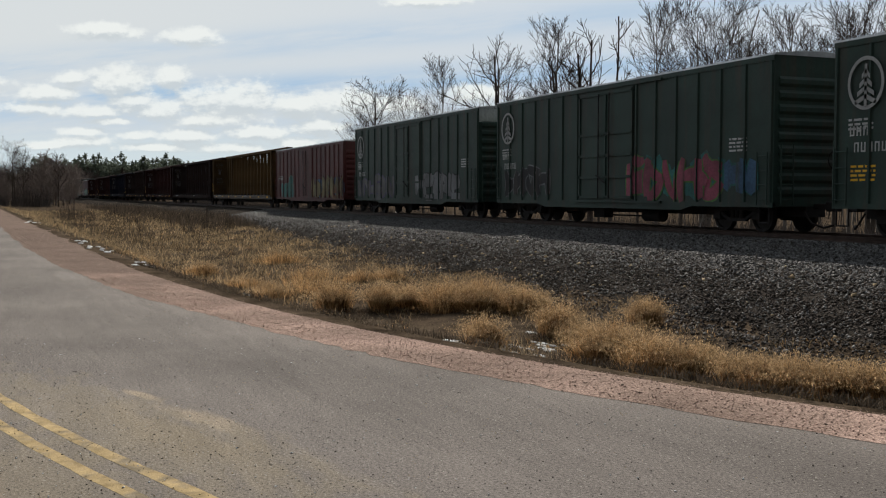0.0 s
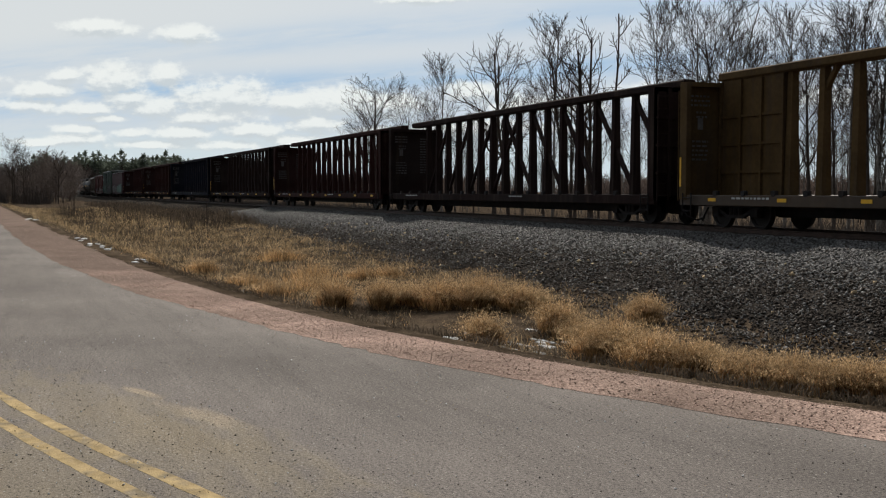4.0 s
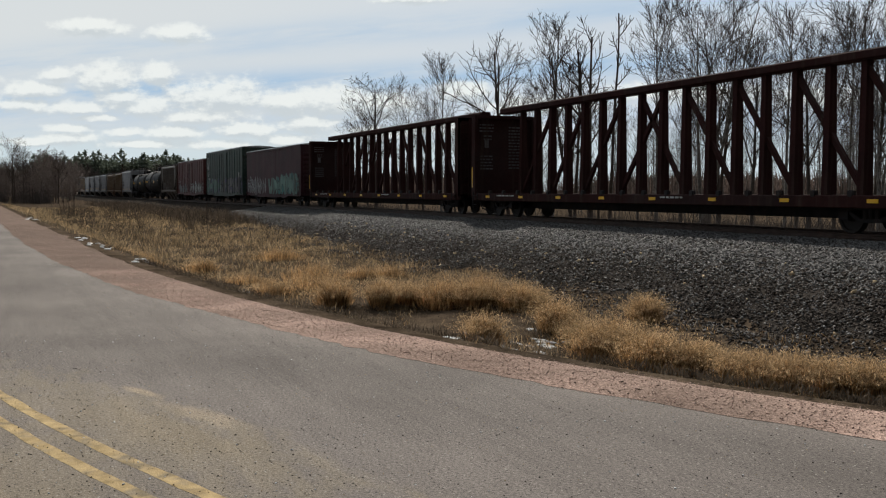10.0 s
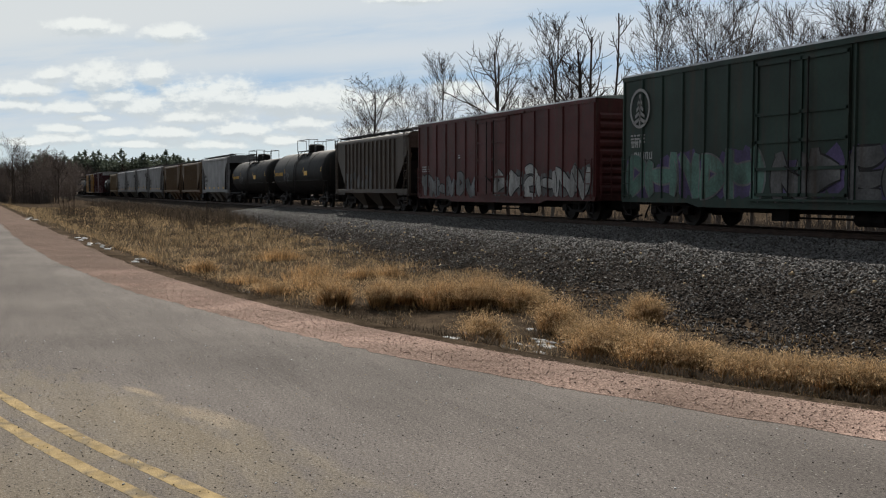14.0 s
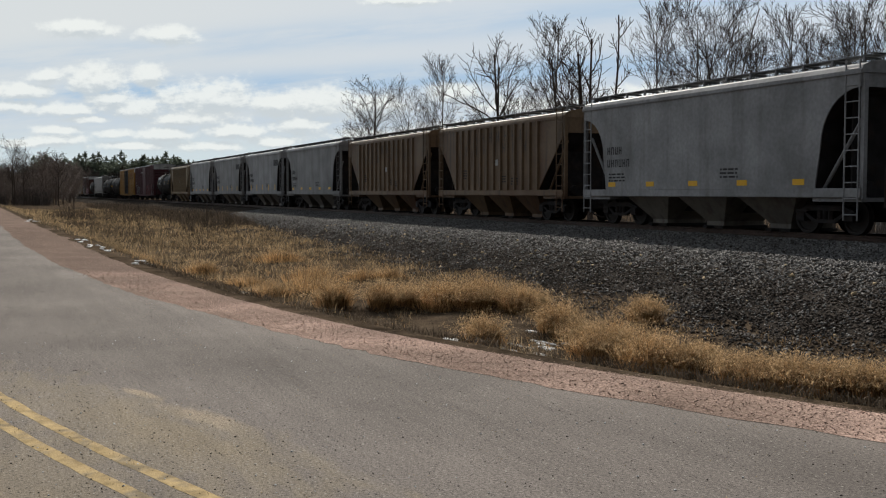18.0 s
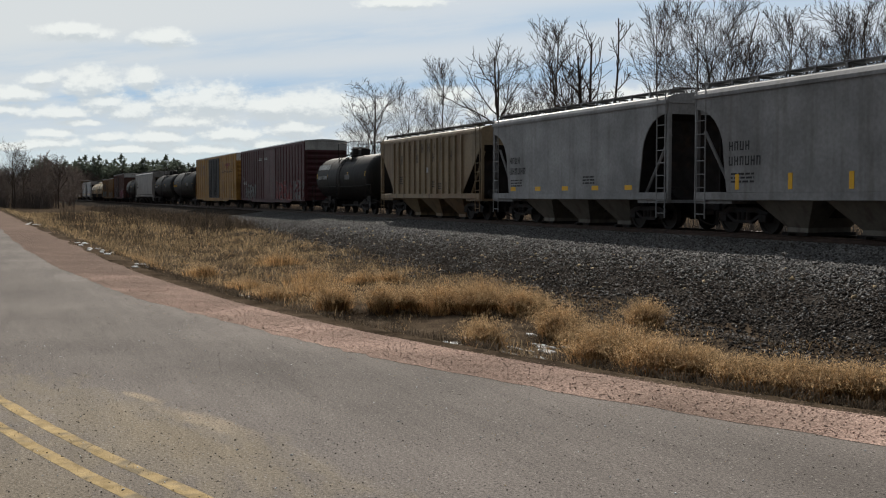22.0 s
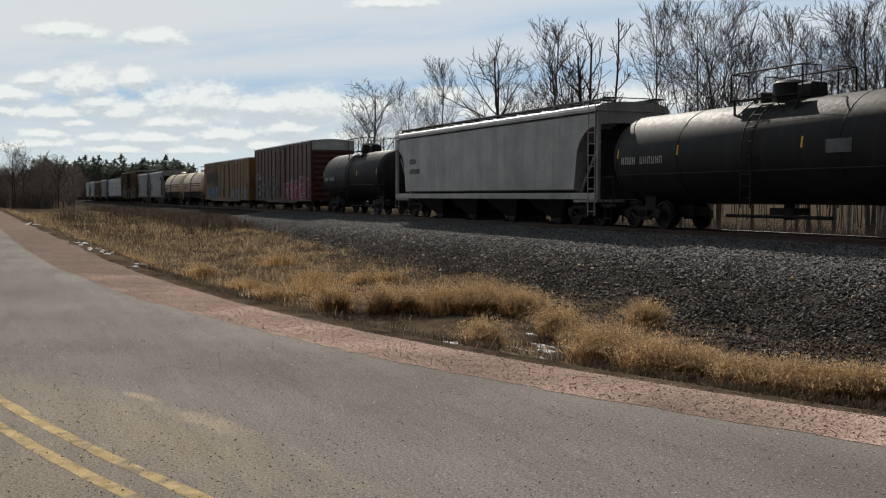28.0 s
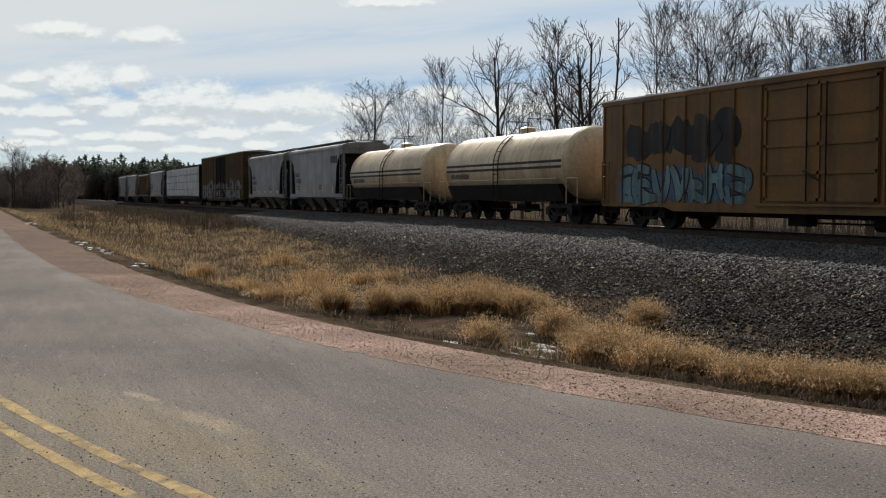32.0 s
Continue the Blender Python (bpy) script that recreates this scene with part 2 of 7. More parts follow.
# ---------------------------------------------------------------- mesh helpers
class Geo:
    """Vertices and faces of one mesh."""

    def __init__(self):
        self.v, self.f = [], []

    def add(self, vs, fs):
        o = len(self.v)
        self.v += vs
        self.f += [tuple(i + o for i in q) for q in fs]
        return self

    def box(self, x0, y0, z0, x1, y1, z1, c=0.0):
        if c:
            return self.bevelled(x0, y0, z0, x1, y1, z1, c)
        vs = [(x, y, z) for x in (x0, x1) for y in (y0, y1) for z in (z0, z1)]
        return self.add(vs, [(0, 1, 3, 2), (4, 6, 7, 5), (0, 4, 5, 1), (2, 3, 7, 6), (0, 2, 6, 4), (1, 5, 7, 3)])

    def bevelled(self, x0, y0, z0, x1, y1, z1, c):
        # a box whose long edges are cut at the corners, along x
        pr = [(y0 + c, z0), (y1 - c, z0), (y1, z0 + c), (y1, z1 - c), (y1 - c, z1), (y0 + c, z1), (y0, z1 - c), (y0, z0 + c)]
        return self.prism(pr, x0, x1)

    def prism(self, pr, x0, x1):
        n = len(pr)
        vs = [(x0, y, z) for y, z in pr] + [(x1, y, z) for y, z in pr]
        fs = [(i, (i + 1) % n, n + (i + 1) % n, n + i) for i in range(n)]
        fs += [tuple(range(n))[::-1], tuple(range(n, 2 * n))]
        return self.add(vs, fs)

    def loft(self, rings, caps=True, closed=True):
        n = len(rings[0])
        vs = [p for r in rings for p in r]
        fs = []
        for k in range(len(rings) - 1):
            for i in range(n if closed else n - 1):
                j = (i + 1) % n
                fs.append((k * n + i, k * n + j, (k + 1) * n + j, (k + 1) * n + i))
        if caps:
            fs += [tuple(range(n))[::-1], tuple(range((len(rings) - 1) * n, len(rings) * n))]
        return self.add(vs, fs)

    def rod(self, p, q, r, r2=None, n=8, caps=True):
        p, q = Vector(p), Vector(q)
        d = (q - p).normalized()
        a = d.orthogonal().normalized()
        b = d.cross(a)
        rings = []
        for o, rr in ((p, r), (q, r if r2 is None else r2)):
            rings.append([tuple(o + (a * math.cos(2 * math.pi * i / n) + b * math.sin(2 * math.pi * i / n)) * rr) for i in range(n)])
        return self.loft(rings, caps)

    def path(self, pts, r, n=6):
        for p, q in zip(pts, pts[1:]):
            self.rod(p, q, r, n=n)
        return self

    def mesh(self, name, smooth=False):
        me = bpy.data.meshes.new(name)
        me.from_pydata(self.v, [], self.f)
        me.validate()
        if smooth:
            me.shade_smooth()
            me.set_sharp_from_angle(angle=radians(38))
        return me


def part(name, geo, material, parent=None, label="", smooth=False):
    """One mesh object, under a thing or a part if one is given."""
    me = geo.mesh(name, smooth) if isinstance(geo, Geo) else geo
    if not me.materials:
        me.materials.append(material)
    ob = new(name, me)
    ob.parent = parent
    if label:
        tagged(ob, label)
    return ob


def piece(name, me, parent, m):
    """One more object on a shared mesh."""
    ob = new(name, me)
    ob.parent = parent
    ob.matrix_local = m
    return ob


def fast_mesh(name, v, f, material):
    """A mesh from arrays of vertices and of triangles or quads."""
    me = bpy.data.meshes.new(name)
    v, f = np.asarray(v, np.float32), np.asarray(f, np.int32)
    k = f.shape[1]
    me.vertices.add(len(v)); me.vertices.foreach_set("co", v.ravel())
    me.loops.add(f.size); me.loops.foreach_set("vertex_index", f.ravel())
    me.polygons.add(len(f)); me.polygons.foreach_set("loop_start", np.arange(0, f.size, k, dtype=np.int32))
    me.update(calc_edges=True)
    me.validate()
    me.materials.append(material)
    return me


# ---------------------------------------------------------------- the plan: track, road, land
TRACK_Y, RAIL_Z = 20.98, 0.45
CAR_Z, GEAR = 0.197, 0.253         # the wagons' own zero, and how far the rail lies above it
BEND_AT, BEND_R, BEND_LEN = -260.0, 1500.0, 300.0


def track(s):
    """The place and heading of the track's middle at s metres along it."""
    if s >= BEND_AT:
        return s, TRACK_Y, 0.0
    a = min(BEND_AT - s, BEND_LEN) / BEND_R
    x, y = BEND_AT - BEND_R * math.sin(a), TRACK_Y - BEND_R * (1 - math.cos(a))
    rest = max(0.0, BEND_AT - s - BEND_LEN)
    return x - rest * math.cos(a), y - rest * math.sin(a), a


def track_y(x):
    """The track's y beside x (arrays)."""
    u = np.clip(BEND_AT - x, 0, None)
    w = np.minimum(u, BEND_LEN)
    return TRACK_Y - w * w / (2 * BEND_R) - (u - w) * BEND_LEN / BEND_R


def edge_y(x):
    """The road's edge on the track's side, where the asphalt meets the gravel (arrays)."""
    x = np.asarray(x, float)
    u = np.where(x > -2, -2 + 4 * np.tanh((x + 2) / 4), x)
    return 1.357 + 0.0245 * u + 6.637 * np.exp(u / 8.75)


def road_line(off, xs):
    """The road's edge moved off metres away from the track."""
    y = edge_y(xs)
    d = np.gradient(y, xs)
    n = np.sqrt(1 + d * d)
    return xs + off * d / n, y - off / n


def bed_w(x):
    """Half width of the ballast bed on the road's side: broad near the bend of the road, narrow farther off."""
    return 8.0 - 2.3 * np.clip((-x - 42) / 40, 0, 1)


def land_z(x, y):
    """Height of the ground (arrays)."""
    bw = bed_w(x)
    e = y - edge_y(x)                       # beyond the road's edge
    k = track_y(x) - y                      # before the track's middle
    near = np.clip((x + 75) / 60, 0, 1)
    deep = -0.55 - 0.65 * near              # the ditch
    wide = 1.2 + 0.72 * np.clip((-x - 11) / 24, 0, 1)
    down = np.clip((e - wide) / 2.6, 0, 1)
    z = -0.035 + (deep + 0.035) * (down * down * (3 - 2 * down))
    toe = np.clip((k - 4.0) / (bw - 4.4), 0, 1)    # 0 on the bed, 1 at the toe
    z = np.where(k < bw - 0.4, -0.2 + (np.minimum(z, deep) + 0.2) * toe, z)
    z = np.where(k < -3.5, -0.2 - 0.75 * np.clip((-k - 3.5) / 2.5, 0, 1), z)
    bump = 0.05 * np.sin(x * 1.3 + 2 * np.sin(y * 0.7)) * np.sin(y * 1.9 + np.sin(x * 0.6)) * np.clip((e - 1.2) / 1.5, 0, 1)
    bump = np.where((k > bw - 0.6) | (k < -6), bump, 0)
    far = np.clip((np.abs(x) - 300) / 300, 0, 1)
    return z * (1 - 0.6 * far) + bump

# ---------------------------------------------------------------- ground
M_SOIL = mat("dry_soil", (0.078, 0.058, 0.041), 0.95, spec=0.0, var=0.5, scale=1.6, fine=22, bump=0.7, dist=0.05, stain=(0.045, 0.034, 0.025))
M_ASPHALT = mat("asphalt", (0.147, 0.129, 0.117), 0.9, var=0.24, scale=0.3, fine=75, bump=0.8, dist=0.006, spec=0.04)


def sandy(m):
    """Washed sand and paler wheel paths on the asphalt near the middle line."""
    N, Lk = m.node_tree.nodes, m.node_tree.links
    b = N["Principled BSDF"]
    old = b.inputs["Base Color"].links[0].from_socket
    co = N.new("ShaderNodeTexCoord")

    def patch(x, y, turn, a, c, edge):
        mp = N.new("ShaderNodeMapping"); mp.vector_type = "TEXTURE"
        mp.inputs["Location"].default_value = (x, y, 0); mp.inputs["Rotation"].default_value[2] = turn
        mp.inputs["Scale"].default_value = (a, c, 1)
        Lk.new(co.outputs["Object"], mp.inputs[0])
        ln = N.new("ShaderNodeVectorMath"); ln.operation = "LENGTH"; Lk.new(mp.outputs[0], ln.inputs[0])
        nz = N.new("ShaderNodeTexNoise"); nz.inputs["Scale"].default_value, nz.inputs["Detail"].default_value = 4.2, 9
        sq = N.new("ShaderNodeMapping"); sq.inputs["Rotation"].default_value[2] = -turn; sq.inputs["Scale"].default_value = (0.45, 1.5, 1)
        Lk.new(co.outputs["Object"], sq.inputs[0]); Lk.new(sq.outputs[0], nz.inputs[0])
        ad = N.new("ShaderNodeMath"); ad.operation = "MULTIPLY_ADD"; Lk.new(nz.outputs[0], ad.inputs[0])
        ad.inputs[1].default_value = 1.6; Lk.new(ln.outputs["Value"], ad.inputs[2])
        r = N.new("ShaderNodeMapRange"); r.interpolation_type = "SMOOTHSTEP"
        r.inputs[1].default_value, r.inputs[2].default_value = 1.75, 1.75 - edge
        Lk.new(ad.outputs[0], r.inputs[0])
        return r.outputs[0]

    col = old
    for args, rgb, k in (((-7.2, 1.26, 0.29, 0.80, 0.19, 0.6), (0.31, 0.25, 0.18), 0.7), ((-8.27, 0.98, 0.28, 0.36, 0.085, 0.5), (0.31, 0.25, 0.18), 0.85),
                         ((-6.9, 0.95, 0.33, 1.6, 0.36, 0.7), (0.215, 0.172, 0.122), 0.8), ((-6.2, -0.35, 0.3, 2.2, 0.45, 0.7), (0.25, 0.20, 0.14), 0.7), ((-7.2, 0.75, 0.33, 4.0, 0.75, 0.6), (0.20, 0.168, 0.125), 0.65),
                         ((-6.2, 0.05, 0.36, 5.0, 0.75, 0.8), (0.20, 0.168, 0.125), 0.65)):
        mx = N.new("ShaderNodeMix"); mx.data_type = "RGBA"
        f = N.new("ShaderNodeMath"); f.operation = "MULTIPLY"; Lk.new(patch(*args), f.inputs[0]); f.inputs[1].default_value = k
        Lk.new(f.outputs[0], mx.inputs[0]); Lk.new(col, mx.inputs[6]); mx.inputs[7].default_value = (*rgb, 1)
        col = mx.outputs[2]
    # aggregate: coarse and fine grain, pale chips, and faint streaks along the lane
    def grain(size, detail, lo, hi, squash=None, turn=0.0):
        gr = N.new("ShaderNodeTexNoise"); gr.inputs["Scale"].default_value, gr.inputs["Detail"].default_value = size, detail
        gr.inputs["Roughness"].default_value = 0.75
        mp = N.new("ShaderNodeMapping"); mp.inputs["Rotation"].default_value[2] = -turn
        mp.inputs["Scale"].default_value = squash or (1, 1, 1)
        Lk.new(co.outputs["Object"], mp.inputs[0]); Lk.new(mp.outputs[0], gr.inputs[0])
        rg = N.new("ShaderNodeMapRange"); rg.inputs[1].default_value, rg.inputs[2].default_value = 0.3, 0.7
        rg.inputs[3].default_value, rg.inputs[4].default_value = lo, hi
        Lk.new(gr.outputs[0], rg.inputs[0])
        return rg.outputs[0]

    for fac in (grain(48, 5, 0.40, 1.60), grain(150, 2, 0.6, 1.4), grain(1.6, 5, 0.86, 1.14, (0.22, 2.2, 1), 0.35)):
        sc = N.new("ShaderNodeVectorMath"); sc.operation = "SCALE"; Lk.new(col, sc.inputs[0]); Lk.new(fac, sc.inputs[3])
        col = sc.outputs[0]
    vo = N.new("ShaderNodeTexVoronoi"); vo.inputs["Scale"].default_value = 52
    Lk.new(co.outputs["Object"], vo.inputs["Vector"])
    sx = N.new("ShaderNodeSeparateColor"); Lk.new(vo.outputs["Color"], sx.inputs[0])
    for ch, rgb, rare in ((0, (0.29, 0.27, 0.24), 0.93), (1, (0.045, 0.04, 0.036), 0.92)):
        pick = N.new("ShaderNodeMath"); pick.operation = "GREATER_THAN"; pick.inputs[1].default_value = rare
        Lk.new(sx.outputs[ch], pick.inputs[0])
        near = N.new("ShaderNodeMath"); near.operation = "LESS_THAN"; near.inputs[1].default_value = 0.33
        Lk.new(vo.outputs["Distance"], near.inputs[0])
        both = N.new("ShaderNodeMath"); both.operation = "MULTIPLY"; Lk.new(pick.outputs[0], both.inputs[0]); Lk.new(near.outputs[0], both.inputs[1])
        mx = N.new("ShaderNodeMix"); mx.data_type = "RGBA"
        Lk.new(both.outputs[0], mx.inputs[0]); Lk.new(col, mx.inputs[6]); mx.inputs[7].default_value = (*rgb, 1)
        col = mx.outputs[2]
    Lk.new(col, b.inputs["Base Color"])


sandy(M_ASPHALT)
M_GRAVEL = mat("red_gravel", (0.335, 0.238, 0.197), 0.9, var=0.3, scale=0.6, fine=70, bump=0.35, dist=0.012, stain=(0.19, 0.14, 0.115), spec=0.0)


def stony(m, size, rows):
    """Small close-packed stones, each with its own tone, and raised."""
    N, Lk = m.node_tree.nodes, m.node_tree.links
    b = N["Principled BSDF"]
    col = b.inputs["Base Color"].links[0].from_socket
    co = N.new("ShaderNodeTexCoord")
    vo = N.new("ShaderNodeTexVoronoi"); vo.inputs["Scale"].default_value = size
    Lk.new(co.outputs["Object"], vo.inputs["Vector"])
    sp = N.new("ShaderNodeSeparateColor"); Lk.new(vo.outputs["Color"], sp.inputs[0])
    rp = N.new("ShaderNodeValToRGB")
    while len(rp.color_ramp.elements) < len(rows):
        rp.color_ramp.elements.new(0.5)
    for e, (at, k) in zip(rp.color_ramp.elements, rows):
        e.position, e.color = at, (k, k, k, 1)
    Lk.new(sp.outputs[0], rp.inputs[0])
    sc = N.new("ShaderNodeVectorMath"); sc.operation = "MULTIPLY"
    Lk.new(col, sc.inputs[0]); Lk.new(rp.outputs[0], sc.inputs[1]); Lk.new(sc.outputs[0], b.inputs["Base Color"])
    # soil trodden into the older stones farther along the road
    sx = N.new("ShaderNodeSeparateXYZ"); Lk.new(co.outputs["Object"], sx.inputs[0])
    nz = N.new("ShaderNodeTexNoise"); nz.inputs["Scale"].default_value, nz.inputs["Detail"].default_value = 0.7, 6
    Lk.new(co.outputs["Object"], nz.inputs[0])
    ad = N.new("ShaderNodeMath"); ad.operation = "MULTIPLY_ADD"; Lk.new(nz.outputs[0], ad.inputs[0]); ad.inputs[1].default_value = 26.0; Lk.new(sx.outputs[0], ad.inputs[2])
    far = N.new("ShaderNodeMapRange"); far.inputs[1].default_value, far.inputs[2].default_value, far.inputs[4].default_value = 6.0, -12.0, 0.75
    Lk.new(ad.outputs[0], far.inputs[0])
    mx = N.new("ShaderNodeMix"); mx.data_type = "RGBA"; Lk.new(far.outputs[0], mx.inputs[0])
    Lk.new(sc.outputs[0], mx.inputs[6]); mx.inputs[7].default_value = (0.135, 0.105, 0.088, 1); Lk.new(mx.outputs[2], b.inputs["Base Color"])
    bp = N.new("ShaderNodeBump"); bp.inputs["Strength"].default_value, bp.inputs["Distance"].default_value = 0.5, 0.006
    bp.invert = True
    Lk.new(vo.outputs["Distance"], bp.inputs["Height"]); Lk.new(bp.outputs[0], b.inputs["Normal"])


stony(M_GRAVEL, 75, ((0.0, 0.30), (0.14, 0.68), (0.5, 0.98), (0.85, 1.3), (1.0, 1.7)))
M_PEBBLE = mat("red_pebble", (0.40, 0.285, 0.238), 0.85, spec=0.05, var=0.2, bump=0.0, island=0.4)
M_COARSE = mat("brown_stone", (0.19, 0.145, 0.118), 0.85, spec=0.05, var=0.2, bump=0.0, island=0.6)
M_BALLAST = mat("ballast_bed", (0.045, 0.039, 0.034), 0.92, spec=0.0, var=0.4, scale=0.6, fine=18, bump=1.0, dist=0.06)
M_STONE = mat("ballast_stone", (0.112, 0.108, 0.106), 0.65, spec=0.1, var=0.15, scale=0.7, bump=0.0, island=0.6)
M_DIRTY = mat("dirty_stone", (0.057, 0.047, 0.040), 0.85, spec=0.05, var=0.2, scale=0.7, bump=0.0, island=0.6)
M_SAND = mat("road_sand", (0.34, 0.26, 0.16), 0.95, var=0.2, scale=2, fine=90, bump=0.4, dist=0.006)
M_YELLOW = mat("worn_yellow_paint", (0.375, 0.282, 0.155), 0.9, var=0.3, scale=9, fine=110, bump=0.3, spec=0.0, stain=(0.19, 0.163, 0.125))
M_RAIL = mat("rusty_rail", (0.06, 0.038, 0.03), 0.6, metal=0.2, var=0.3, scale=4, fine=50)
M_TIE = mat("creosoted_tie", (0.06, 0.05, 0.042), 0.9, var=0.3, scale=4, fine=40, rand=0.3)
M_SNOW = mat("old_snow", (0.45, 0.46, 0.47), 0.6, var=0.12, scale=6, fine=60, bump=0.4, dist=0.02)

rng = np.random.default_rng(7)


def sheet(name, xs, ys, zf, material, lift=0.0):
    """A surface over the grid xs by ys(x)."""
    X = np.repeat(xs[:, None], ys.shape[1], 1) if ys.ndim == 2 else np.repeat(xs[:, None], len(ys), 1)
    Y = ys if ys.ndim == 2 else np.repeat(ys[None, :], len(xs), 0)
    Z = zf(X, Y) + lift
    nx, ny = X.shape
    idx = np.arange(nx * ny).reshape(nx, ny)
    F = np.stack([idx[:-1, :-1], idx[1:, :-1], idx[1:, 1:], idx[:-1, 1:]], -1).reshape(-1, 4)
    me = fast_mesh(name, np.stack([X, Y, Z], -1).reshape(-1, 3), F, material)
    me.shade_smooth()
    return new(name, me)


gx = np.concatenate([[-3000, -2000, -1300, -900], np.arange(-700, -120, 12), np.arange(-120, -50, 2.0), np.arange(-50, 12, 0.35),
                     np.arange(12, 60, 4), [60, 80, 120, 200, 400, 800, 1500, 3000]])
gy = np.concatenate([[-3000, -1500, -700, -300, -120, -60, -30, -15, -8, -4], np.arange(-2, 26, 0.35), np.arange(26, 60, 2.0),
                     [65, 75, 90, 120, 160, 220, 300, 450, 700, 1100, 1800, 3000]])
ground = tagged(sheet("ground", gx, gy, land_z, M_SOIL), "brown thawing soil with dead grass, falling to a wet ditch", kind="structure")

# road: a thin slab that follows the curve
rx = np.concatenate([np.arange(-420, -60, 4.0), np.arange(-60, 24, 0.5)])
offs = np.array([-0.12, 0.0, 0.6, 1.4, 2.2, 3.0, 3.6, 4.4, 5.4, 6.2, 6.9, 7.05])
RX = np.stack([road_line(o, rx)[0] for o in offs], 1)
RY = np.stack([road_line(o, rx)[1] for o in offs], 1)
RZ = np.where(np.abs(offs - 3.45) > 3.45, -0.06, 0.0)[None, :] * np.ones_like(RX)
ri = np.arange(RX.size).reshape(RX.shape)
RF = np.stack([ri[:-1, :-1], ri[:-1, 1:], ri[1:, 1:], ri[1:, :-1]], -1).reshape(-1, 4)[:, ::-1]
road = new("road", fast_mesh("road", np.stack([RX, RY, RZ], -1).reshape(-1, 3), RF, M_ASPHALT))
tagged(road, "weathered grey asphalt road curving beside the railway", kind="structure")


rough_edge = np.random.default_rng(12)


def band(name, o0, o1, z, material, x0=-420, x1=20, step=0.5, wob=0.0, n=1, grow_out=0.0, lean=0.0):
    """A strip along the road between two distances from its edge."""
    xs = np.arange(x0, x1, step)
    cols = []
    for i in range(n + 1):
        o = o0 + (o1 - o0) * i / n
        a, b = road_line(o + lean * np.clip(xs + 9, -3, 3) if o >= 0 else o * (1 + grow_out * np.clip((-xs - 11) / 24, 0, 1)), xs)
        w = wob * (np.sin(xs * 0.83 + i) + rough_edge.normal(0, 0.7, len(xs))) * (0.6 if i == 0 and n > 1 else 1 if i in (0, n) else 0)
        cols.append(np.stack([a, b + w, np.full_like(a, z if np.isscalar(z) else z[i])], -1))
    P = np.stack(cols, 1)
    ii = np.arange(P.shape[0] * P.shape[1]).reshape(P.shape[:2])
    F = np.stack([ii[:-1, :-1], ii[1:, :-1], ii[1:, 1:], ii[:-1, 1:]], -1).reshape(-1, 4)
    return new(name, fast_mesh(name, P.reshape(-1, 3), F, material))


shoulder = tagged(band("gravel_shoulder", 0.06, -1.27, [0.003, 0.001, -0.01, -0.025, -0.08], M_GRAVEL, wob=0.05, n=4, step=0.22, grow_out=0.6),
                  "pinkish red crushed gravel shoulder along the asphalt", kind="structure")
line_a = tagged(band("yellow_line", 3.485, 3.585, 0.0015, M_YELLOW, wob=0.006, lean=0.035, x0=-120, step=0.17), "worn yellow centre line on the asphalt", kind="structure")
line_b = tagged(band("yellow_line", 3.745, 3.845, 0.0015, M_YELLOW, wob=0.006, lean=0.035, x0=-120, step=0.17), "worn yellow centre line on the asphalt", kind="structure")


def rocks(name, P, size, material, flat=0.75, seed=1):
    """Many small angular stones in one mesh: skewed octahedra at the places P."""
    g = np.random.default_rng(seed)
    n = len(P)
    base = np.array([(1, 0, 0), (0, 1, 0), (-1, 0, 0), (0, -1, 0), (0, 0, 1), (0, 0, -1)], float)
    tri = np.array([(0, 1, 4), (1, 2, 4), (2, 3, 4), (3, 0, 4), (1, 0, 5), (2, 1, 5), (3, 2, 5), (0, 3, 5)])
    s = size * g.uniform(0.55, 1.35, (n, 1, 1))
    V = base[None] * g.uniform(0.6, 1.3, (n, 6, 1)) + g.normal(0, 0.22, (n, 6, 3))
    a = g.uniform(0, 6.283, n)
    c, q = np.cos(a)[:, None], np.sin(a)[:, None]
    tilt = g.normal(0, 0.5, (n, 1))
    x, y, z = V[..., 0], V[..., 1], V[..., 2] * flat
    x, z = x * np.cos(tilt) - z * np.sin(tilt), x * np.sin(tilt) + z * np.cos(tilt)
    V = np.stack([x * c - y * q, x * q + y * c, z], -1) * s + P[:, None, :]
    F = (tri[None] + 6 * np.arange(n)[:, None, None]).reshape(-1, 3)
    return tagged(new(name, fast_mesh(name, V.reshape(-1, 3), F, material)), kind="stuff")


# ---------------------------------------------------------------- railway bed and track
def bed_z(x, y):
    k = track_y(x) - y
    top = np.where(k < 1.5, 0.285, 0.285 - 0.365 * np.clip((k - 1.5) / 2.6, 0, 1) ** 0.9)
    bw = bed_w(x)
    low = land_z(x, track_y(x) - bw + 0.1) - 0.05
    s = np.clip((k - 4.0) / (bw - 4.4), 0, 1)
    z = top + (low - top) * (s * s * 0.35 + s * 0.65)
    z = z - 0.5 * np.clip(k - bw, 0, None)
    return np.where(k < -2.0, 0.285 - 0.45 * (-k - 2.0), z)


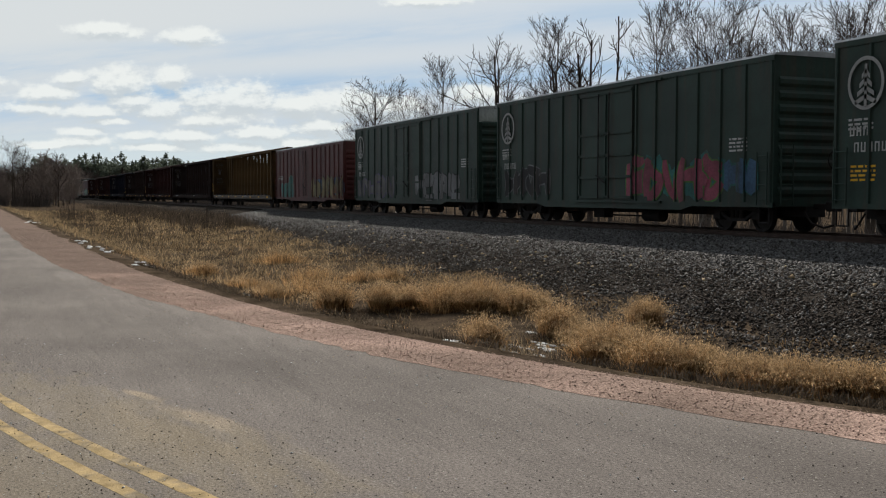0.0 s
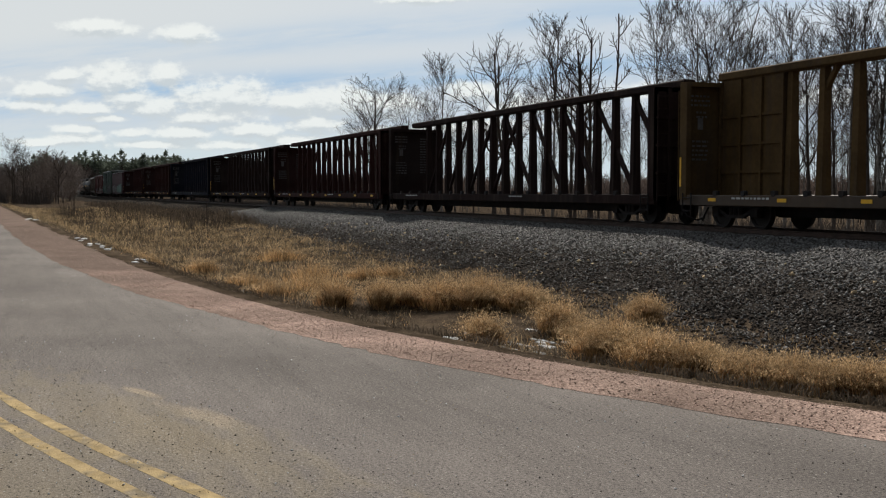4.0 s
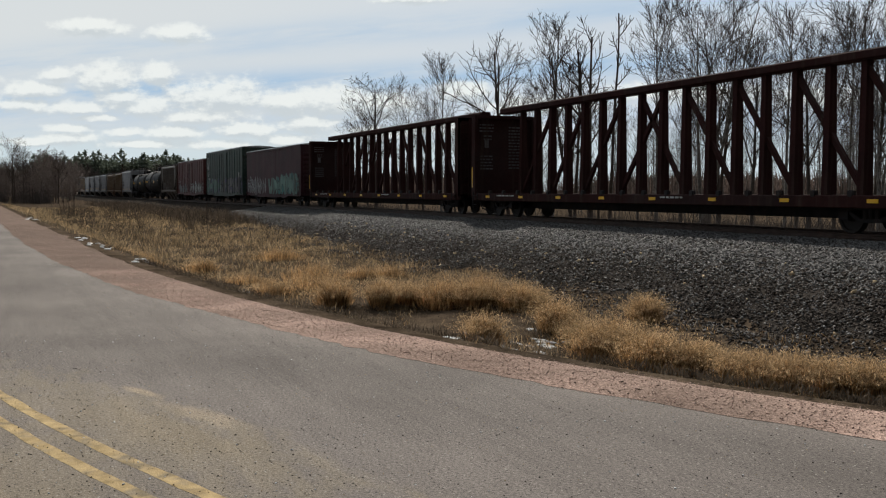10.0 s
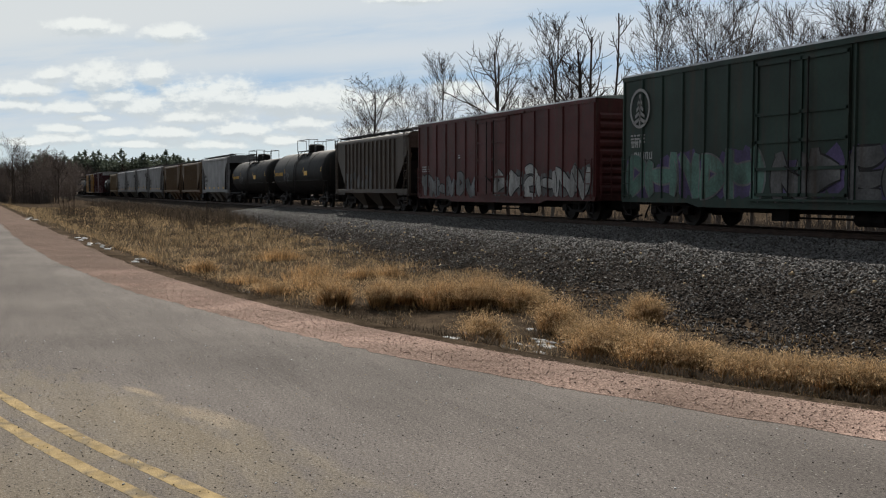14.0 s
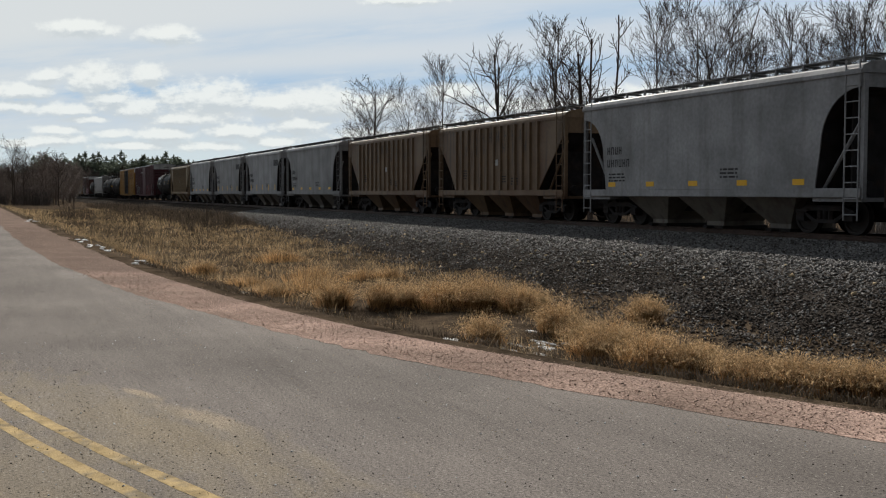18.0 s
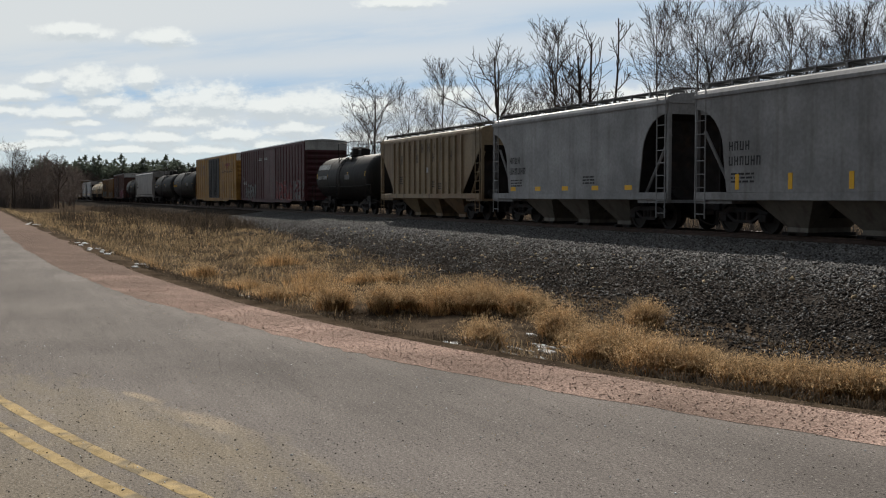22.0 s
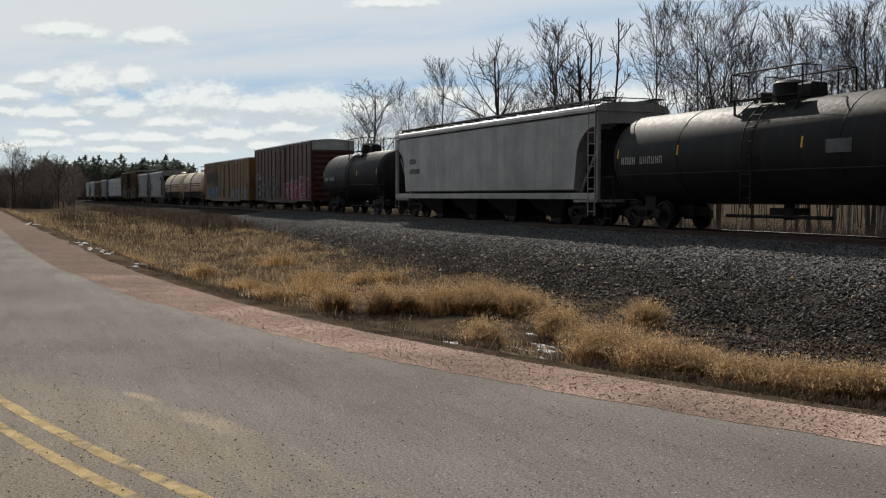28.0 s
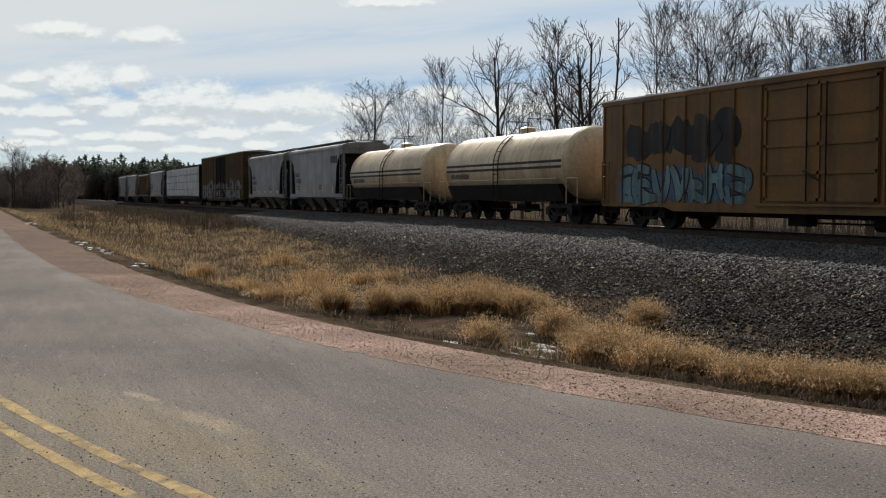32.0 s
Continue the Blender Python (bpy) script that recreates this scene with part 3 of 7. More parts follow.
def build_bed():
    xs = np.concatenate([np.arange(-900, -90, 6.0), np.arange(-90, -45, 1.0), np.arange(-45, 14, 0.3), np.arange(14, 720, 20.0)])
    k = np.concatenate([[-4.2, -3.4, -2.6, -1.6], np.arange(-1.0, 1.7, 0.65), np.arange(1.6, 8.1, 0.22)])
    ys = track_y(xs)[:, None] - k[None, :]
    b = sheet("ballast_bed", xs, ys, lambda X, Y: bed_z(X, Y) + 0.03 * np.sin(X * 3.1 + Y) * np.sin(Y * 4.3 - X * 0.7), M_BALLAST)
    tagged(b, "wide sloping bed of grey crushed stone ballast", kind="structure")
    # stones
    g = np.random.default_rng(3)
    n = 150000
    x = -8 - 75 * g.random(n) ** 1.75
    kk = 1.2 + 7.9 * g.random(n)
    y = track_y(x) - kk
    keep = (kk < 6.9) | (g.random(n) < (0.62 + 0.35 * np.sin(x * 1.1) * np.sin(x * 0.37)) * np.clip((9.6 - kk) / 2.2, 0, 1))
    x, y, kk = x[keep], y[keep], kk[keep]
    dirty = g.random(len(x)) < np.clip((kk - 4.1) / 2.4, 0.03, 0.78)
    for nm, sel, mt, lab, sd in (("ballast_stones", ~dirty, M_STONE, "grey crushed ballast stones on the railway bed", 5),
                                 ("fouled_ballast", dirty, M_DIRTY, "dark soil-stained stones on the ballast slope", 6)):
        st = rocks(nm, np.stack([x[sel], y[sel], np.maximum(bed_z(x[sel], y[sel]), np.where(kk[sel] > 7.2, land_z(x[sel], y[sel]), -9)) + 0.02], -1), 0.033, mt, seed=sd)
        tagged(st, lab, "ballast")


build_bed()


def build_track():
    root = new("railway_track")
    tagged(root, "single railway track of rusty rails on dark ties", kind="structure")
    prof = [(-0.07, -0.16), (0.07, -0.16), (0.07, -0.145), (0.012, -0.12), (0.012, -0.045), (0.036, -0.035), (0.036, -0.004),
            (0.028, 0), (-0.028, 0), (-0.036, -0.004), (-0.036, -0.035), (-0.012, -0.045), (-0.012, -0.12), (-0.07, -0.145)]
    ss = [-900 + 20 * i for i in range(33)] + [-240, -160, -80, 0, 60, 120, 400, 700]
    for side in (-0.755, 0.755):
        rings = []
        for s in sorted(ss):
            x, y, a = track(s)
            nx, ny = -math.sin(a), math.cos(a)
            rings.append([(x + nx * (side + p), y + ny * (side + p), RAIL_Z + q) for p, q in prof])
        part("rail", Geo().loft(rings), M_RAIL, root)
    tie = Geo().box(-0.115, -1.3, -0.14, 0.115, 1.3, 0.0).mesh("tie")
    tie.materials.append(M_TIE)
    g = random.Random(4)
    for i in range(210):
        s = -12 - i * 0.5
        piece("tie", tie, root, pose(s, TRACK_Y + g.uniform(-0.04, 0.04), RAIL_Z - 0.15 + g.uniform(-0.012, 0.012), 0, 0, g.uniform(-1.2, 1.2)))
    rest = Geo()
    for i in range(560):
        s = (-117.5 - i * 0.5) if i < 520 else (-11.5 + (i - 520) * 0.5)
        x, y, a = track(s)
        rest.box(x - 0.115, y - 1.3, RAIL_Z - 0.29, x + 0.115, y + 1.3, RAIL_Z - 0.15)
    tagged(part("far_ties", rest, M_TIE, root), kind="stuff")


build_track()

# ---------------------------------------------------------------- the train: materials
SPEED = 19.35                     # metres a second
ABEAM = 8.22


def paint(name, rgb, **kw):
    a = dict(rough=0.55, var=0.22, scale=0.7, fine=9, bump=0.12, dist=0.01, streak=0.55, stain=tuple(c * 0.55 + 0.012 for c in rgb))
    a.update(kw)
    return mat(name, rgb, **a)


P_GREEN = paint("green_paint", (0.027, 0.050, 0.041))
P_RED = paint("oxide_red_paint", (0.094, 0.026, 0.026))
P_BROWN = paint("red_brown_paint", (0.078, 0.033, 0.026))
P_MAROON = paint("maroon_paint", (0.048, 0.016, 0.021), rough=0.7)
P_WINE = paint("wine_red_paint", (0.066, 0.020, 0.026))
P_YELLOW = paint("yellow_paint", (0.315, 0.173, 0.041))
P_OCHRE = paint("faded_ochre_paint", (0.170, 0.089, 0.028))
P_RUSTYEL = paint("rusty_yellow_paint", (0.088, 0.056, 0.025), rough=0.8, spec=0.06)
P_RUST = paint("rust_brown_sill", (0.06, 0.04, 0.026))
P_GRATE = mat("galvanized_walkway", (0.16, 0.16, 0.165), 0.5, metal=0.5, var=0.3, scale=3)
P_DOOR = paint("blue_black_paint", (0.014, 0.015, 0.021))
P_DARK = paint("dark_brown_paint", (0.024, 0.015, 0.014), rough=0.85, spec=0.05)
P_DARKRED = paint("dark_red_paint", (0.034, 0.014, 0.013), rough=0.85, spec=0.05)
P_NAVY = paint("navy_paint", (0.011, 0.013, 0.022), rough=0.85, spec=0.05)
P_GREY = paint("light_grey_paint", (0.262, 0.265, 0.275), streak=0.26)
P_GREY2 = paint("dusty_grey_paint", (0.222, 0.222, 0.228), streak=0.34)
P_PALEGREY = paint("pale_grey_paint", (0.285, 0.275, 0.265), streak=0.3, rough=0.42, spec=0.4)
P_BUFF = paint("rusted_buff_paint", (0.155, 0.106, 0.066), streak=0.8, stain=(0.10, 0.05, 0.028))
P_BUFF2 = paint("buff_paint", (0.235, 0.182, 0.118), streak=0.6, stain=(0.18, 0.11, 0.065))
P_TAUPE = paint("grimy_taupe_paint", (0.090, 0.072, 0.060), streak=0.7)
P_CHUTE = paint("grimy_grey_paint", (0.17, 0.155, 0.135), streak=0.6)
P_BLACK = paint("black_tank_paint", (0.017, 0.0165, 0.0165), rough=0.62, streak=0.3, spec=0.12)
P_CREAM = paint("cream_tank_paint", (0.56, 0.445, 0.30), rough=0.42, streak=0.35)
P_SILVER = paint("galvanized_roof", (0.42, 0.43, 0.44), rough=0.35, metal=0.8, streak=0.3)
P_WHITE = paint("white_stencil", (0.45, 0.455, 0.45), streak=0.2)
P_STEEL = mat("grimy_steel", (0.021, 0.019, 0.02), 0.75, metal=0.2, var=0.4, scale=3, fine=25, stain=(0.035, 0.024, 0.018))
P_WHEEL = mat("wheel_steel", (0.026, 0.023, 0.022), 0.7, metal=0.3, var=0.3)
P_REFLECT = mat("yellow_reflector", (0.75, 0.42, 0.03), 0.4, var=0.1, bump=0)
P_INK = mat("black_stencil", (0.025, 0.025, 0.028), 0.6, bump=0)
P_WRAP = paint("white_lumber_wrap", (0.46, 0.47, 0.49), rough=0.5, streak=0.4)
SPRAY = {n: mat("spray_" + n, tuple(0.95 * q + 0.01 for q in c), 0.6, var=0.35, scale=1.1, fine=14, bump=0, streak=0.8, stain=tuple(0.35 * q + 0.02 for q in c)) for n, c in dict(
    white=(0.36, 0.36, 0.355), pink=(0.232, 0.049, 0.082), teal=(0.022, 0.135, 0.124), blue=(0.045, 0.112, 0.206), orange=(0.17, 0.075, 0.03),
    yellow=(0.17, 0.135, 0.06), green=(0.067, 0.157, 0.037), black=(0.005, 0.005, 0.007), silver=(0.157, 0.161, 0.169), purple=(0.082, 0.060, 0.157),
    sky=(0.112, 0.206, 0.243), red=(0.187, 0.027, 0.030), mint=(0.094, 0.187, 0.157), grey=(0.112, 0.112, 0.116)).items()}

SKIN, RIB = 1.50, 1.55            # half widths of side sheet and posts


# ---------------------------------------------------------------- the train: running gear
def truck_meshes():
    fr = Geo()
    # cast side frame: arched top chord, sloping legs, journal boxes
    fr.prism([(-0.06, 0.62), (0.06, 0.62), (0.06, 0.76), (-0.06, 0.76)], -0.62, 0.62)
    fr.box(-0.42, -0.06, 0.30, 0.42, 0.06, 0.40)
    for s in (-1, 1):
        fr.add([(s * x, y, z) for y in (-0.06, 0.06) for x, z in ((0.55, 0.62), (0.62, 0.76), (1.08, 0.62), (1.02, 0.50))],
               [(0, 1, 2, 3), (7, 6, 5, 4), (0, 4, 5, 1), (1, 5, 6, 2), (2, 6, 7, 3), (3, 7, 4, 0)])
        fr.add([(s * x, y, z) for y in (-0.05, 0.05) for x, z in ((0.36, 0.30), (0.36, 0.41), (0.80, 0.64), (0.92, 0.60))],
               [(0, 1, 2, 3), (7, 6, 5, 4), (0, 4, 5, 1), (1, 5, 6, 2), (2, 6, 7, 3), (3, 7, 4, 0)])
        fr.box(s * 0.87 - 0.15, -0.08, 0.34, s * 0.87 + 0.15, 0.08, 0.60, 0.03)
    for i in (-0.2, 0, 0.2):
        fr.rod((i, 0, 0.40), (i, 0, 0.63), 0.075, n=8)
    ws = Geo()
    ws.rod((0, -1.05, 0), (0, 1.05, 0), 0.075, n=10)
    for s in (-1, 1):
        y = 0.755 * s
        rings = []
        for dy, r in ((-0.075, 0.30), (-0.075, 0.487), (-0.045, 0.487), (-0.04, 0.457), (0.065, 0.452), (0.065, 0.38), (0.02, 0.36), (0.02, 0.14), (0.09, 0.13), (0.09, 0.08)):
            rings.append([(r * math.cos(a * math.pi / 12), y + s * dy, r * math.sin(a * math.pi / 12)) for a in range(24)])
        ws.loft(rings, caps=True)
    bo = Geo().box(-0.2, -1.0, 0.45, 0.2, 1.0, 0.66, 0.04).box(-0.25, -0.25, 0.66, 0.25, 0.25, 0.82)
    out = []
    for n, gm, mt in (("sideframe", fr, P_STEEL), ("wheelset", ws, P_WHEEL), ("truck", bo, P_STEEL)):
        me = gm.mesh(n)
        me.materials.append(mt)
        out.append(me)
    return out


ME_FRAME, ME_WHEELS, ME_BOLSTER = truck_meshes()
ME_COUPLER = Geo().box(0, -0.07, 0.78, 0.62, 0.07, 0.93, 0.02).box(0.55, -0.16, 0.72, 0.86, 0.13, 1.0, 0.04).mesh("coupler")
ME_COUPLER.materials.append(P_STEEL)
WHEELSETS = []


def running_gear(car, L, inset=2.1, steel=None):
    for x in (L / 2 - inset, -L / 2 + inset):
        tk = piece("truck", ME_BOLSTER, car, pose(x, 0, GEAR))
        for y in (-1.0, 1.0):
            piece("sideframe", ME_FRAME, tk, pose(0, y, 0))
        for dx in (-0.87, 0.87):
            w = piece("wheelset", ME_WHEELS, tk, pose(dx, 0, 0.457))
            WHEELSETS.append((w, dx))
    piece("coupler", ME_COUPLER, car, pose(L / 2, 0, 0.15))
    piece("coupler", ME_COUPLER, car, pose(-L / 2, 0, 0.15, 0, 0, 180))
    for s in (-1, 1):
        hose = Geo()
        hose.path([(s * L / 2, -0.4, 0.85), (s * (L / 2 + 0.25), -0.38, 0.55), (s * (L / 2 + 0.55), -0.2, 0.42), (s * (L / 2 + 0.72), 0, 0.5)], 0.03, 6)
        part("air_hose", hose, P_STEEL, car)


def ladder(x, y, z0, z1, w=0.42, step=0.4):
    gm = Geo()
    gm.rod((x - w / 2, y, z0), (x - w / 2, y, z1), 0.022, n=6).rod((x + w / 2, y, z0), (x + w / 2, y, z1), 0.022, n=6)
    z = z0 + 0.15
    while z < z1:
        gm.rod((x - w / 2, y, z), (x + w / 2, y, z), 0.016, n=6)
        z += step
    return gm


def end_ladder(x, y, z0, z1, w=0.42):
    gm = Geo()
    gm.rod((x, y - w / 2, z0), (x, y - w / 2, z1), 0.022, n=6).rod((x, y + w / 2, z0), (x, y + w / 2, z1), 0.022, n=6)
    z = z0 + 0.15
    while z < z1:
        gm.rod((x, y - w / 2, z), (x, y + w / 2, z), 0.016, n=6)
        z += 0.4
    return gm


# ---------------------------------------------------------------- the train: lettering and spray paint
def bars(car, rows, material, y, name="lettering", label=""):
    """Stencilled characters as plain upright bars: rows of x, z, height, count."""
    gm = Geo()
    for x, z, h, n in rows:
        w = h * 0.62
        for i in range(n):
            xx = x + i * h * 0.92
            a = h * 0.16
            gm.box(xx, y, z, xx + a, y + 0.006, z + h)
            gm.box(xx + w - a, y, z, xx + w, y + 0.006, z + h)
            k = z + (0, h * 0.42, h - a)[(i * 7 + n) % 3]
            gm.box(xx + a, y, k, xx + w - a, y + 0.006, k + a)
    return tagged(part(name, gm, material, car, label), kind="stuff")


def words(car, name, text, size, m, material):
    """Stencilled words in the plain built-in type."""
    tx = bpy.data.curves.new(name, "FONT")
    tx.body, tx.size, tx.extrude = text, size, 0.003
    to = new(name, tx)
    me = bpy.data.meshes.new_from_object(to.evaluated_get(bpy.context.evaluated_depsgraph_get()))
    bpy.data.objects.remove(to)
    me.materials.clear()
    ob = part(name, me, material, car, "black stencilled words")
    ob.matrix_local = m
    return ob


def lines(car, blocks, material, y, seed=1):
    """Small unreadable stencils as rows of thin bars: x, z, width, rows."""
    gm, g = Geo(), random.Random(seed)
    for x, z, w, n in blocks:
        for i in range(n):
            xx = x
            while xx < x + w:
                l = g.uniform(0.08, 0.3)
                gm.box(xx, y, z - i * 0.11, min(xx + l, x + w), y + 0.005, z - i * 0.11 + 0.055)
                xx += l + 0.06
    return tagged(part("data_stencil", gm, material, car), kind="stuff")


def stroke(gm, p, q, w, y, g):
    """One sweep of paint: a curved ribbon that swells and thins, bent by chance."""
    (x0, z0), (x1, z1) = p, q
    dx, dz = x1 - x0, z1 - z0
    l = math.hypot(dx, dz) + 1e-6
    bend = g.choice((-1, 1)) * g.uniform(0.04, 0.34)
    cx, cz = (x0 + x1) / 2 - dz * bend, (z0 + z1) / 2 + dx * bend
    wa, wb, wc = w * g.uniform(0.75, 1.15), w * g.uniform(0.85, 1.2), w * g.uniform(0.6, 1.15)
    n, vs = 8, []
    for i in range(n + 1):
        t = i / n
        x = (1 - t) ** 2 * x0 + 2 * t * (1 - t) * cx + t * t * x1
        z = (1 - t) ** 2 * z0 + 2 * t * (1 - t) * cz + t * t * z1
        tx, tz = 2 * (1 - t) * (cx - x0) + 2 * t * (x1 - cx), 2 * (1 - t) * (cz - z0) + 2 * t * (z1 - cz)
        m = math.hypot(tx, tz) + 1e-6
        k = ((1 - t) * wa + 4 * t * (1 - t) * wb * 0.5 + t * wc) * 0.5
        vs += [(x - tz / m * k, y, max(1.02, z + tx / m * k)), (x + tz / m * k, y, max(1.02, z - tx / m * k))]
    gm.add(vs, [(2 * i, 2 * i + 1, 2 * i + 3, 2 * i + 2) for i in range(n)])


POSTS = {}                        # per wagon: stretches of the side that stand proud, with their planes


def over_posts(gm, planes, y):
    """The same paint where it runs over posts and doors that stand proud of the sheet."""
    out = Geo()
    for f in gm.f:
        poly = [(gm.v[i][0], gm.v[i][2]) for i in f]
        a, b = min(p[0] for p in poly), max(p[0] for p in poly)
        for x0, x1, yy in planes:
            if b < x0 or a > x1:
                continue
            cut = poly
            for lim, sign in ((x0, 1), (x1, -1)):
                nxt = []
                for p, q in zip(cut, cut[1:] + cut[:1]):
                    dp, dq = sign * (p[0] - lim), sign * (q[0] - lim)
                    if dp >= 0:
                        nxt.append(p)
                    if dp * dq < 0:
                        t = dp / (dp - dq)
                        nxt.append((lim, p[1] + t * (q[1] - p[1])))
                cut = nxt
            if len(cut) > 2:
                out.add([(px, yy + gm.v[f[0]][1] - y, pz) for px, pz in cut], [tuple(range(len(cut)))])
    gm.add(out.v, out.f)


def graffiti(car, x0, x1, z0, z1, y, letters, fill, edge, back=None, seed=1, weight=0.26):
    """Spray-painted lettering: curved strokes over wider edge strokes, with a cloud behind, letter by letter."""
    g = random.Random(seed)
    planes = POSTS.get(car.name, [])
    w = (x1 - x0) / letters
    h = z1 - z0
    wt = min(w, h) * weight * 0.92
    for i in range(letters):
        fg, eg, bk = Geo(), Geo(), Geo()
        xa, xb = x0 + i * w + w * 0.12, x0 + (i + 1) * w - w * 0.06
        za, zb = z0 + h * g.uniform(0, 0.1), z1 - h * g.uniform(0, 0.2)
        zm = za + (zb - za) * g.uniform(0.4, 0.6)
        forms = [[((xa, za), (xa, zb)), ((xb, za), (xb, zb)), ((xa, zm), (xb, zm))],
                 [((xa, za), (xa + w * 0.1, zb)), ((xa, zb), (xb, zm)), ((xb, zm), (xa, za))],
                 [((xa, za), (xa, zb)), ((xa, zb), (xb, za)), ((xb, za), (xb, zb))],
                 [((xa, za), (xb, za)), ((xa, za), (xa, zb)), ((xa, zb), (xb, zb)), ((xa, zm), (xb, zm))],
                 [((xa, zb), (xb, zb)), ((xb, zb), (xb, zm)), ((xb, zm), (xa, zm)), ((xa, zm), (xa, za)), ((xa, za), (xb, za))],
                 [((xa, zb), ((xa + xb) / 2, za)), (((xa + xb) / 2, za), (xb, zb))]]
        sweep = g.choice(forms) + ([((xa, za + h * g.uniform(0.1, 0.9)), (xb + w * 0.3, za + h * g.uniform(0.0, 0.8)))] if g.random() < 0.35 else [])
        for k, (p, q) in enumerate(sweep):
            p = (p[0] + g.gauss(0, w * 0.06), min(z1, p[1] + g.gauss(0, h * 0.05)))
            q = (min(x1, q[0] + g.gauss(0, w * 0.06)), min(z1, q[1] + g.gauss(0, h * 0.05)))
            bend = g.random()
            stroke(fg, p, q, wt, y - 0.010 - 0.0012 * k - 0.016 * (i % 2), random.Random(bend))
            if edge:
                stroke(eg, p, q, wt + 0.085, y - 0.004 - 0.001 * k - 0.016 * (i % 2), random.Random(bend))
        if back:
            for k in range(5):
                xx = xa + (xb - xa) * (k + 0.3) / 4.6
                stroke(bk, (xx, za + g.uniform(-0.05, 0.2) * h), (xx + g.gauss(0, w * 0.08), zb - g.uniform(-0.1, 0.35) * h), w * 0.36, y - 0.0006 - 0.0006 * k - 0.0002 * (i % 2), g)
        over_posts(fg, planes, y)
        letter = part("graffiti_letter", fg, SPRAY[fill], car, fill + " spray-painted graffiti letter" if i == 0 else "")
        if edge:
            over_posts(eg, planes, y)
            part("letter_outline", eg, SPRAY[edge], letter)
        if back:
            over_posts(bk, planes, y)
            part("paint_cloud", bk, SPRAY[back], letter)


def fir_logo(car, x, z, r, y):
    """A ring with a plain fir shape in it."""
    gm = Geo()
    n = 40
    ring = []
    for rr, yy in ((r, y), (r, y + 0.006), (r * 0.86, y + 0.006), (r * 0.86, y)):
        ring.append([(x + rr * math.cos(2 * math.pi * i / n), yy, z + rr * 1.12 * math.sin(2 * math.pi * i / n)) for i in range(n)])
    gm.loft(ring + ring[:1], caps=False)
    gm.box(x - r * 0.07, y, z - r, x + r * 0.07, y + 0.006, z + r * 0.8)
    for k in range(4):
        zz = z + r * (0.62 - 0.36 * k)
        hw = r * (0.22 + 0.12 * k)
        for s in (-1, 1):
            vs = [(x, zz), (x, zz - r * 0.2), (x + s * hw, zz - r * 0.46), (x + s * hw, zz - r * 0.26)]
            gm.add([(a, y, b) for a, b in vs] + [(a, y + 0.006, b) for a, b in vs], [(0, 1, 2, 3), (7, 6, 5, 4), (0, 4, 5, 1), (1, 5, 6, 2), (2, 6, 7, 3), (3, 7, 4, 0)])
    part("fir_emblem", gm, P_WHITE, car, "white ring with a fir shape")


